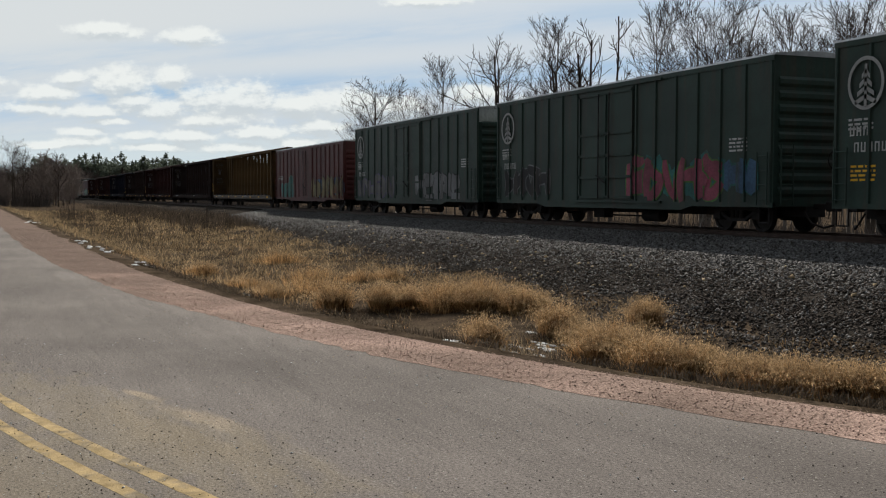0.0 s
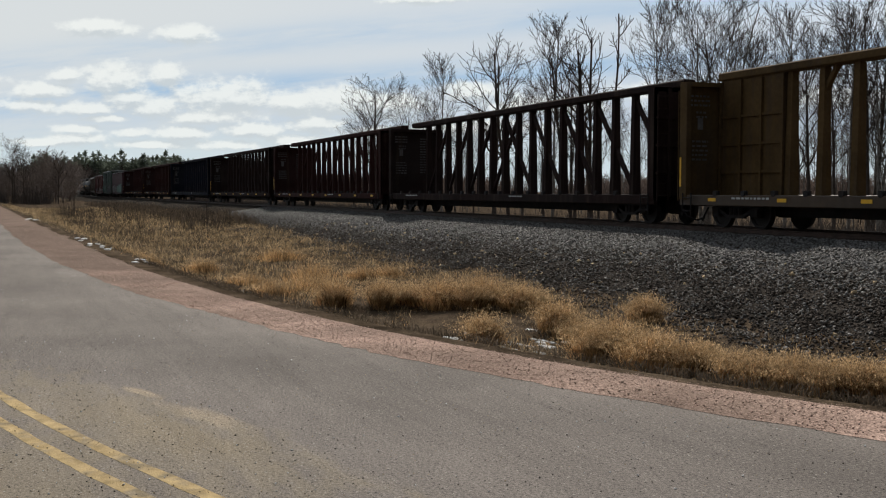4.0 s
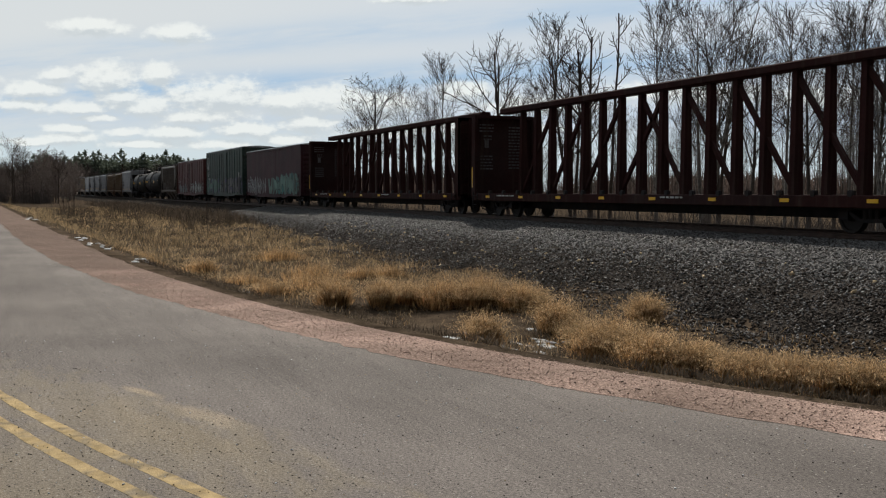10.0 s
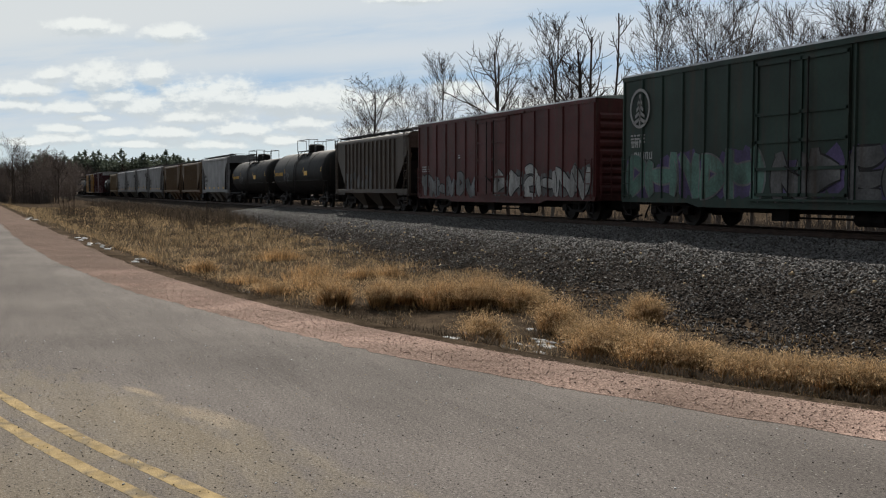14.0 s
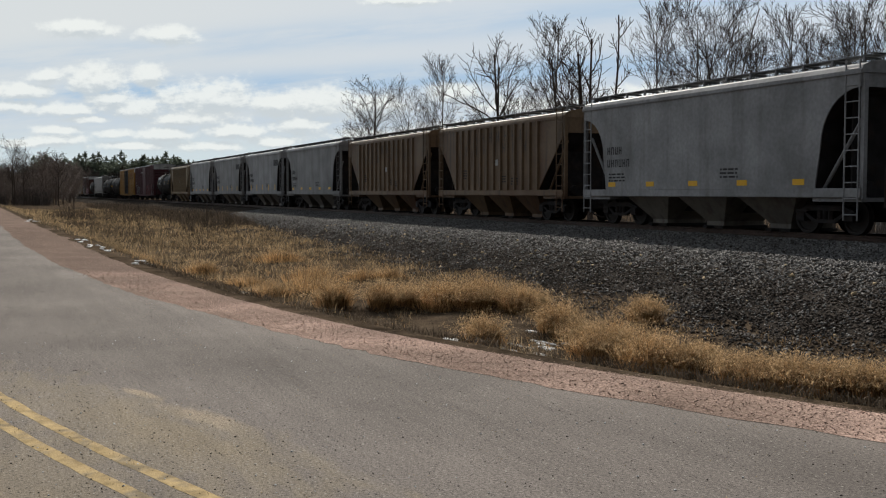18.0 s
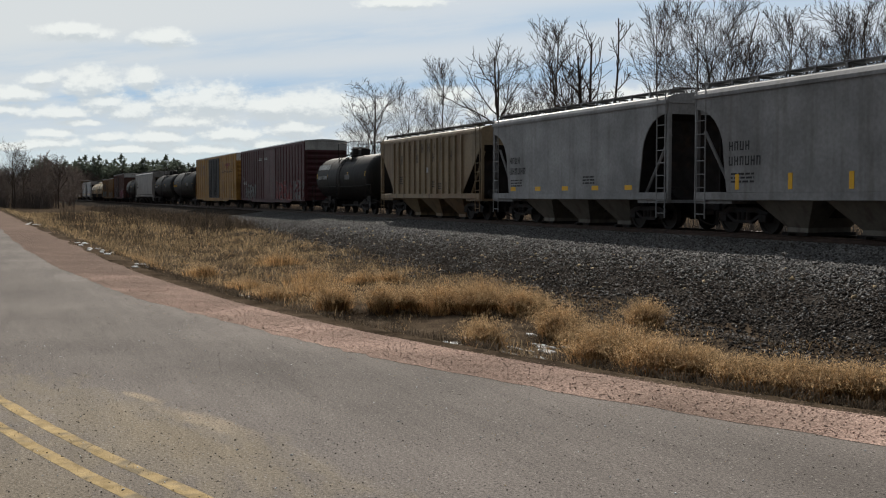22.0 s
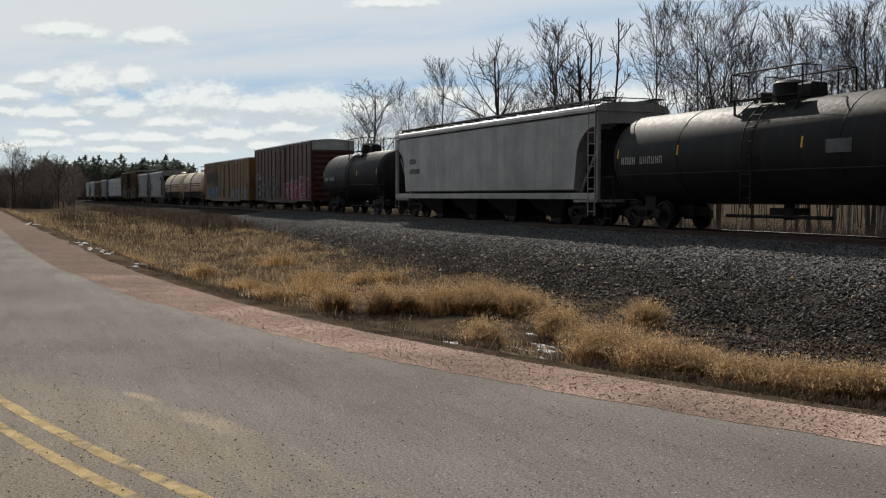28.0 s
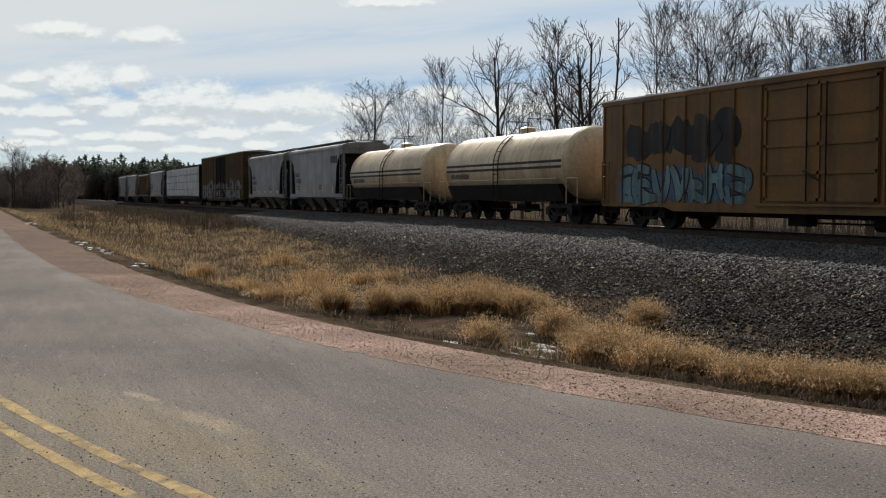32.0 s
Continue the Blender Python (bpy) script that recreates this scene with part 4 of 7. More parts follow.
# ---------------------------------------------------------------- the train: wagons
def boxcar(label, L, H, body, door=None, ribs=True, rib_step=1.05, door_x=0.0, door_w=3.0, doors=1, end_top=None, roof=None, smooth_door=False,
           frame_ribs=False, flush=False):
    car = new("boxcar")
    tagged(car, label, "boxcar", "wagons of the freight train")
    door, h = door or body, L / 2
    skin = SKIN if ribs else RIB - 0.01
    top = H - 0.16
    part("body", Geo().bevelled(-h, -skin, 1.0, h, skin, top, 0.02), body, car)
    rf = Geo().prism([(-skin - 0.03, top), (-skin - 0.03, top + 0.05), (-0.5, H - 0.02), (0, H), (0.5, H - 0.02), (skin + 0.03, top + 0.05), (skin + 0.03, top)], -h - 0.02, h + 0.02)
    k = int(L / 1.25)
    for i in range(1, k):
        x = -h + L * i / k
        for s in (-1, 1):
            rf.add([(x + dx, s * yy, zz) for dx in (-0.04, 0.04) for yy, zz in ((0.04, H + 0.0), (0.04, H + 0.035), (skin, top + 0.085), (skin, top + 0.04))],
                   [(0, 1, 2, 3), (7, 6, 5, 4), (0, 4, 5, 1), (1, 5, 6, 2), (2, 6, 7, 3), (3, 7, 4, 0)])
    part("roof", rf, roof or P_SILVER, car, "weathered metal roof")
    # side sill, deeper between the trucks
    for s in (-1, 1):
        y = s * (skin - 0.03)
        part("side_sill", Geo().prism([(y - 0.05, 0.98), (y + 0.05, 0.98), (y + 0.05, 1.12), (y - 0.05, 1.12)], -h, h)
             .add([(x, y + d, z) for d in (-0.045, 0.045) for x, z in ((-h + 3.6, 1.0), (-h + 4.2, 0.86), (h - 4.2, 0.86), (h - 3.6, 1.0))],
                  [(0, 1, 2, 3), (7, 6, 5, 4), (0, 4, 5, 1), (1, 5, 6, 2), (2, 6, 7, 3), (3, 7, 4, 0)]), body, car)
        part("eave", Geo().box(-h, s * skin - 0.03, top - 0.14, h, s * skin + 0.03, top), body, car)
    part("centre_sill", Geo().box(-h, -0.35, 0.70, h, 0.35, 1.0), P_STEEL, car)
    gear = Geo().rod((1.2, -0.6, 0.62), (2.2, -0.6, 0.62), 0.2, n=12).box(-1.9, -0.8, 0.5, -1.2, -0.4, 0.85).rod((-1.0, -0.6, 0.6), (1.2, -0.6, 0.6), 0.03)
    part("brake_gear", gear, P_STEEL, car)
    if ribs:
        z0, z1 = 1.12, top - 0.14
        post = Geo().prism([(0, 0), (0.05, 0.025), (0.05, 0.085), (0, 0.11)], z0, z1)
        post.v = [(z, y, x) for x, y, z in post.v]
        post.f = [q[::-1] for q in post.f]
        me = post.mesh("side_post")
        me.materials.append(body)
        d0, d1 = door_x - doors * door_w / 2 - 0.12, door_x + doors * door_w / 2 + 0.12
        xs = []
        for a, b in ((-h + 0.1, d0), (d1, h - 0.1)):
            n = max(2, round((b - a) / rib_step))
            xs += [a + (b - a) * i / n for i in range(n + 1)]
        for x in xs:
            piece("side_post", me, car, Matrix.Translation((x - 0.055, -skin, 0)) @ Matrix.Diagonal((1, -1, 1, 1)))
            piece("side_post", me, car, pose(x - 0.055, skin, 0))
        POSTS[car.name] = [(x - 0.03, x + 0.03, -skin - 0.05) for x in xs] + [(d0 + 0.15, d1 - 0.15, -skin - 0.03)]
        if frame_ribs:
            for zz in (1.85, 2.75, 3.65, 4.45):
                gm = Geo()
                gm.box(-h + 0.1, -skin - 0.05, zz, d0, -skin, zz + 0.07).box(d1, -skin - 0.05, zz, h - 0.1, -skin, zz + 0.07)
                part("side_stiffener", gm, body, car)
    for s in (-1, 1):
        for i in range(doors):
            xc = door_x + (i - (doors - 1) / 2) * door_w
            y = s * (skin + (0.008 if flush else 0.03))
            dr = part("door", Geo().box(xc - door_w / 2 + 0.03, min(y, y - s * 0.05), 1.15, xc + door_w / 2 - 0.03, max(y, y - s * 0.05), top - 0.16), door, car)
            if flush:
                continue
            rb = Geo()
            if smooth_door:
                for j in range(22):
                    zz = 1.3 + j * (top - 1.6) / 22
                    rb.box(xc - door_w / 2 + 0.1, min(y, y + s * 0.02), zz, xc + door_w / 2 - 0.1, max(y, y + s * 0.02), zz + 0.07)
            else:
                for zz in (1.2, 1.9, 2.65, 3.4, top - 0.35):
                    rb.box(xc - door_w / 2 + 0.06, min(y, y + s * 0.045), zz, xc + door_w / 2 - 0.06, max(y, y + s * 0.045), zz + 0.09)
                for xx in (-door_w / 2 + 0.06, 0, door_w / 2 - 0.14):
                    rb.box(xc + xx, min(y, y + s * 0.045), 1.2, xc + xx + 0.09, max(y, y + s * 0.045), top - 0.25)
            part("door_ribs", rb, door, dr)
            lv = Geo()
            for xx in (-0.35, 0.35):
                lv.rod((xc + xx, y + s * 0.07, 1.2), (xc + xx, y + s * 0.07, top - 0.3), 0.022, n=6)
            lv.rod((xc - 0.45, y + s * 0.09, 2.0), (xc + 0.1, y + s * 0.09, 1.75), 0.025, n=6)
            part("lock_rod", lv, P_STEEL, dr)
        for zz in (1.06, top - 0.16):
            y = s * (skin + 0.05)
            part("door_rail", Geo().box(door_x - doors * door_w / 2 - 0.3, y - 0.04, zz, door_x + doors * door_w * 0.5 + 1.6, y + 0.04, zz + 0.07), body, car)
    for e in (-1, 1):
        n = 9
        for j in range(n):
            zz = 1.25 + j * (top - 1.75) / n
            x = e * h
            rb = Geo().add([(x + e * dx, yy, z) for yy in (-1.35, 1.35) for dx, z in ((-0.01, zz), (0.055, zz + 0.1), (0.055, zz + 0.22), (-0.01, zz + 0.32))],
                   [(0, 1, 2, 3), (7, 6, 5, 4), (0, 4, 5, 1), (1, 5, 6, 2), (2, 6, 7, 3), (3, 7, 4, 0)])
            part("end_rib", rb, body, car)
        if end_top:
            part("end_band", Geo().box(e * h - 0.012, -skin + 0.02, top - 0.62, e * h + 0.012, skin - 0.02, top - 0.01), end_top, car, "pale band along the top of the end")
        for s in (-1, 1):
            part("ladder", ladder(e * (h - 0.35), s * (skin + 0.11), 1.05, 2.5 if H < 6 else top), body, car)
        part("end_ladder", end_ladder(e * (h + 0.14), -1.15, 1.05, 2.7), body, car)
        part("step", Geo().path([(e * (h - 0.55), -skin, 1.0), (e * (h - 0.55), -skin, 0.55), (e * (h - 0.15), -skin, 0.55), (e * (h - 0.15), -skin, 1.0)], 0.02), P_STEEL, car)
    bw = Geo()
    for i in range(12):
        a, b = i * math.pi / 6, (i + 1) * math.pi / 6
        bw.rod((h + 0.22, 0.5 + 0.28 * math.cos(a), 2.3 + 0.28 * math.sin(a)), (h + 0.22, 0.5 + 0.28 * math.cos(b), 2.3 + 0.28 * math.sin(b)), 0.016, n=5)
    for a in (0, math.pi / 3, 2 * math.pi / 3):
        bw.rod((h + 0.2, 0.5 - 0.28 * math.cos(a), 2.3 - 0.28 * math.sin(a)), (h + 0.2, 0.5 + 0.28 * math.cos(a), 2.3 + 0.28 * math.sin(a)), 0.012, n=5)
    part("brake_wheel", bw, P_STEEL, car)
    running_gear(car, L)
    return car


def centerbeam(label, L, H, body, tabs=True, load=None, seed=1, plated=False):
    car = new("centerbeam_flatcar")
    tagged(car, label, "flatcar", "wagons of the freight train")
    h, T = L / 2, H + 0.26            # the chord rises above the bulkheads
    part("deck", Geo().box(-h, -1.42, 1.10, h, 1.42, 1.22), body, car)
    for s in (-1, 1):
        part("side_sill", Geo().bevelled(-h, s * 1.42 - 0.07, 0.92, h, s * 1.42 + 0.07, 1.24, 0.02), P_RUST if plated else body, car)
    part("centre_sill", Geo().box(-h + 1, -0.33, 0.62, h - 1, 0.33, 1.1), P_STEEL, car)
    part("top_chord", Geo().bevelled(-h + 0.2, -0.24, T - 0.26, h - 0.2, 0.24, T, 0.04), body, car)
    n = 17
    a, b = -h + 0.75, h - 0.75
    step = (b - a) / (n + 1)
    post = Geo()
    post.loft([[(-0.12, -0.17, 1.22), (0.12, -0.17, 1.22), (0.12, 0.17, 1.22), (-0.12, 0.17, 1.22)],
               [(-0.10, -0.11, T - 0.25), (0.10, -0.11, T - 0.25), (0.10, 0.11, T - 0.25), (-0.10, 0.11, T - 0.25)]])
    me = post.mesh("post")
    me.materials.append(body)
    xs = [a + step * (i + 1) for i in range(n)]
    for x in xs:
        piece("post", me, car, pose(x, 0, 0))
    full = [a] + xs + [b]
    zt, zb = T - 0.4, 1.3
    mid = n // 2
    # braces lean outward from the middle, two bays each, and cross once
    pairs = [(full[i], full[i + 2], 1) for i in range(mid, n, 2)] + [(full[i], full[i - 2], 1) for i in range(mid + 1, 1, -2)]
    if plated:
        # plated end bays with ribs, and short gussets in place of the long braces
        pairs = []
        for e in (-1, 1):
            x0, x1 = sorted((e * (h - 0.3), e * (h - 3.1)))
            pl = part("end_panel", Geo().box(x0, -0.16, 1.22, x1, 0.16, T - 0.26), body, car)
            for k in range(4):
                x = x0 + (x1 - x0) * k / 3
                part("panel_rib", Geo().box(x - 0.05, -0.24, 1.24, x + 0.05, -0.16, T - 0.3), body, pl)
            for z in (1.9, 2.75, 3.6):
                part("panel_rib", Geo().box(x0, -0.22, z, x1, -0.16, z + 0.07), body, pl)
        for i in range(3, n - 2, 2):
            x = full[i]
            part("gusset", Geo().add([(x + dx, y, z) for y in (-0.07, 0.07) for dx, z in ((0.08, T - 0.75), (0.08, T - 0.95), (0.55, T - 0.26), (0.40, T - 0.26))],
                 [(0, 1, 2, 3), (7, 6, 5, 4), (0, 4, 5, 1), (1, 5, 6, 2), (2, 6, 7, 3), (3, 7, 4, 0)]), body, car)
    for xt, xb, _ in pairs:
        d = Vector((xb - xt, 0, zb - zt)).normalized()
        w = 0.075
        nx, nz = -d.z * w, d.x * w
        part("diagonal_brace", Geo().add([(x, y, z) for y in (-0.06, 0.06) for x, z in ((xt - nx, zt - nz), (xt + nx, zt + nz), (xb + nx, zb + nz), (xb - nx, zb - nz))],
             [(0, 1, 2, 3), (7, 6, 5, 4), (0, 4, 5, 1), (1, 5, 6, 2), (2, 6, 7, 3), (3, 7, 4, 0)]), body, car)
    for e in (-1, 1):
        bh, x = Geo(), e * h
        # bulkhead: a plate with posts behind, thicker at its foot
        bh.box(min(x, x - e * 0.12), -1.5, 1.1, max(x, x - e * 0.12), 1.5, H - 0.05)
        part("bulkhead", bh, body, car)
        for y0, y1 in ((-1.52, -1.36), (1.36, 1.52)):
            part("bulkhead_post", Geo().box(min(x, x - e * 0.34), y0, 1.1, max(x, x - e * 0.34), y1, H - 0.08), body, car)
        part("bulkhead_header", Geo().box(min(x, x - e * 0.34), -1.36, H - 0.2, max(x, x - e * 0.34), 1.36, H - 0.06), body, car)
        for y in (-0.95, -0.4, 0.4, 0.95):
            part("bulkhead_stiffener", Geo().box(min(x, x + e * 0.1), y - 0.05, 1.15, max(x, x + e * 0.1), y + 0.05, H - 0.1), body, car)
        for z in (1.9, 2.8, 3.7):
            part("bulkhead_stiffener", Geo().box(min(x, x + e * 0.08), -1.45, z, max(x, x + e * 0.08), 1.45, z + 0.08), body, car)
        part("end_ladder", end_ladder(e * (h + 0.14), -1.25, 1.05, H - 0.3), body, car)
        part("ladder", ladder(e * (h - 0.45), -1.56, 0.6, 1.3), P_STEEL, car)
    # stencils on the inner face of the rear bulkhead
    st, g = Geo(), random.Random(seed)
    xi = -h + 0.125
    for y0, y1, z0, k in ((-1.2, -0.5, H - 0.5, 3), (-1.15, -0.55, H - 1.9, 5), (0.25, 0.85, H - 0.6, 14), (-1.0, -0.6, H - 1.0, 2)):
        for i in range(k):
            yy = y0
            while yy < y1:
                l = g.uniform(0.06, 0.2)
                st.box(xi, yy, z0 - 0.14 * i, xi + 0.006, min(y1, yy + l), z0 - 0.14 * i + 0.06)
                yy += l + 0.05
    st.box(xi, -0.95, H - 1.5, xi + 0.006, -0.75, H - 1.15)
    tagged(part("data_stencil", st, SPRAY["grey"], car), kind="stuff")
    if tabs:
        tb = Geo().box(-0.18, -0.012, 0, 0.18, 0, 0.1).mesh("reflector")
        tb.materials.append(P_REFLECT)
        m = 8
        for i in range(m):
            x = -h + 1.6 + (L - 3.2) * i / (m - 1)
            piece("reflector", tb, car, pose(x, -1.49, 1.05))
        part("marker_strip", Geo().box(-h + 0.02, -1.53, 1.5, -h + 0.1, -1.521, 2.4), P_REFLECT, car)
    wn = Geo()
    for i in range(n):
        wn.rod((xs[i] - 0.3, -1.5, 1.28), (xs[i] - 0.3, -1.38, 1.28), 0.09, n=8)
        wn.box(xs[i] - 0.42, -1.47, 1.2, xs[i] - 0.18, -1.40, 1.36)
    part("winch", wn, P_STEEL, car)
    lines(car, [(-h + 2.5, 1.12, 1.6, 1), (2.0, 1.12, 1.2, 1)], P_WHITE, -1.498, seed)
    if load:
        k = 9
        for i in range(k):
            x0, x1 = a + (b - a) * i / k + 0.03, a + (b - a) * (i + 1) / k - 0.03
            for j in range(4):
                z0 = 1.26 + j * (H - 1.4) / 4
                part("lumber_bundle", Geo().bevelled(x0, -1.46, z0, x1, -0.46, z0 + (H - 1.4) / 4 - 0.03, 0.03), load, car, "white plastic-wrapped lumber bundle")
    running_gear(car, L)
    return car


def hopper(label, L, H, body, ribbed=False, rounded=False, sill_col=None, walk_w=0.7, bays=3):
    car = new("covered_hopper")
    tagged(car, label, "hopper wagon", "wagons of the freight train")
    h, eave = L / 2, H - 0.38
    hw = 1.47 if ribbed else 1.53
    cut = 2.15
    # side outline: full length above, cut back to the slope sheets below
    right = [(h - 0.08, eave)]
    if ribbed:
        right += [(h - 0.08, 3.6), (h - cut, 1.42)]
    else:
        right.append((h - 0.08, 3.95))
        for i in range(1, 9):
            a = math.pi / 2 * i / 8
            right.append((h - 0.08 - 1.35 * math.sin(a), 2.55 + 1.4 * math.cos(a)))
        right.append((h - 1.6, 1.45))
    outline = right + [(-x, z) for x, z in right[::-1]]
    ys = [-1, 1]
    gm = Geo()
    if rounded:
        # bulging sides: the same outline at several widths
        rings = []
        for t in np.linspace(-1, 1, 13):
            y = hw * math.sin(t * math.pi / 2)
            sq = 0.5 * (1 - abs(math.cos(t * math.pi / 2)))
            zc = 2.75
            rings.append([(x, y, zc + (z - zc) * (1 - 0.22 * sq)) for x, z in outline])
        gm.loft(rings)
    else:
        gm.loft([[(x, s * hw, z) for x, z in outline] for s in ys])
    part("body", gm, body, car, smooth=rounded)
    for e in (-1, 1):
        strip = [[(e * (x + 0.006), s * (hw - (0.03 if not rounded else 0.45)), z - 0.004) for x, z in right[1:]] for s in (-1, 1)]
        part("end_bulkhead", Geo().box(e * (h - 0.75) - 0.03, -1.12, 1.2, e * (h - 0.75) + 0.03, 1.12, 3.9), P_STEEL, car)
        # dark sheet over the end slope: grime and the recess's shade in one colour
        part("slope_sheet", Geo().loft(strip, caps=False, closed=False), P_STEEL, car, "grimy end slope sheet, darkened with the shade of the recess")
    rf = []
    for i in range(11):
        a = math.pi * i / 10
        rf.append((-(hw + 0.03) * math.cos(a), eave - 0.02 + (0.31 if not rounded else 0.30) * math.sin(a) ** 0.7))
    part("roof", Geo().prism(rf[::-1] + [(-hw, eave - 0.07), (hw, eave - 0.07)], -h + 0.04, h - 0.04), P_GREY if body in (P_GREY, P_GREY2) else body, car, smooth=False)
    part("eave_rail", Geo().box(-h + 0.04, -hw - 0.045, eave - 0.1, h - 0.04, -hw, eave), body, car)
    part("eave_rail", Geo().box(-h + 0.04, hw, eave - 0.1, h - 0.04, hw + 0.045, eave), body, car)
    # running boards on stands
    for s in (-1, 1):
        part("running_board", Geo().box(-h, s * 0.95 - 0.28, H - 0.022, h, s * 0.95 + 0.28, H), P_GRATE, car)
        k = int(L / 1.1)
        bp = Geo().box(-0.03, s * 1.22 - 0.03, eave + 0.05, 0.03, s * 1.22 + 0.03, H - 0.04).box(-0.03, s * 0.7 - 0.03, eave + 0.1, 0.03, s * 0.7 + 0.03, H - 0.04)
        bp = bp.box(-0.03, s * 0.96 - 0.27, H - 0.1, 0.03, s * 0.96 + 0.27, H - 0.04).mesh("board_bracket")
        bp.materials.append(P_GRATE)
        for i in range(k + 1):
            piece("board_bracket", bp, car, pose(-h + 0.3 + (L - 0.6) * i / k, 0, 0))
    hc = Geo().bevelled(-h + 1.0, -0.33, eave + 0.2, h - 1.0, 0.33, eave + 0.33, 0.05).mesh("hatch")
    hc.materials.append(body)
    piece("hatch", hc, car, pose(0, 0, 0))
    if ribbed:
        n = 13
        a = h - cut + 0.02
        post = Geo().prism([(-hw - 0.085, -0.045), (-hw - 0.085, 0.045), (-hw + 0.005, 0.07), (-hw + 0.005, -0.07)], 1.45, eave - 0.1)
        post.v = [(z, y, x) for x, y, z in post.v]
        me = post.mesh("side_post")
        me.materials.append(body)
        for i in range(n):
            x = -a + 2 * a * i / (n - 1)
            piece("side_post", me, car, pose(x, 0, 0))
            piece("side_post", me, car, pose(x, 0, 0, 0, 0, 180))
    sc = sill_col or body
    for s in (-1, 1):
        part("side_sill", Geo().bevelled(-h + 0.05, s * 1.46 - 0.07, 1.22, h - 0.05, s * 1.46 + 0.07, 1.46, 0.02), sc, car)
    # chutes
    w = (L - 2 * cut - 0.3) / bays
    for i in range(bays):
        x = -(w * bays) / 2 + w * (i + 0.5)
        gmc = Geo().loft([[(x - w / 2 + 0.04, -1.42, 1.42), (x + w / 2 - 0.04, -1.42, 1.42), (x + w / 2 - 0.04, 1.42, 1.42), (x - w / 2 + 0.04, 1.42, 1.42)],
                          [(x - 0.42, -0.75, 0.48), (x + 0.42, -0.75, 0.48), (x + 0.42, 0.75, 0.48), (x - 0.42, 0.75, 0.48)],
                          [(x - 0.42, -0.75, 0.34), (x + 0.42, -0.75, 0.34), (x + 0.42, 0.75, 0.34), (x - 0.42, 0.75, 0.34)]])
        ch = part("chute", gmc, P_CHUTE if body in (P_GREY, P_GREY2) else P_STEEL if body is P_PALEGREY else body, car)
        part("gate", Geo().box(x - 0.5, -0.85, 0.26, x + 0.5, 0.85, 0.35).rod((x, -1.1, 0.3), (x, 1.1, 0.3), 0.04, n=6), P_STEEL, ch)
    part("centre_sill", Geo().box(-h, -0.3, 0.75, h, 0.3, 1.2), P_STEEL, car)
    for e in (-1, 1):
        x = e * (h - 0.06)
        part("end_platform", Geo().box(min(x, x - e * 1.7), -1.45, 1.12, max(x, x - e * 1.7), 1.45, 1.22), sc, car)
        for s in (-1, 1):
            part("corner_post", Geo().box(x - 0.06, s * 1.42 - 0.06, 1.2, x + 0.06, s * 1.42 + 0.06, eave - 0.1), sc, car)
            part("ladder", ladder(e * (h - 0.35), s * 1.53, 0.65, H - 0.1, 0.46), sc, car)
            part("slope_brace", Geo().rod((e * (h - 1.7), s * 1.25, 1.25), (e * (h - 0.2), s * 1.25, 3.3), 0.05, n=6), sc, car)
        part("end_ladder", end_ladder(e * (h + 0.05), 1.1, 1.15, H - 0.1), sc, car)
        hr = Geo().path([(e * h, -1.3, H), (e * h, -1.3, H + 0.02), (e * h, 1.3, H + 0.02), (e * h, 1.3, H)], 0.02)
        part("grab_rail", hr, P_STEEL, car)
    part("brake_gear", Geo().rod((h - 1.2, -0.7, 1.45), (h - 0.5, -0.7, 1.45), 0.19, n=10).box(-h + 0.5, -0.9, 1.25, -h + 0.9, -0.5, 1.7), P_STEEL, car)
    running_gear(car, L, 1.75)
    return car


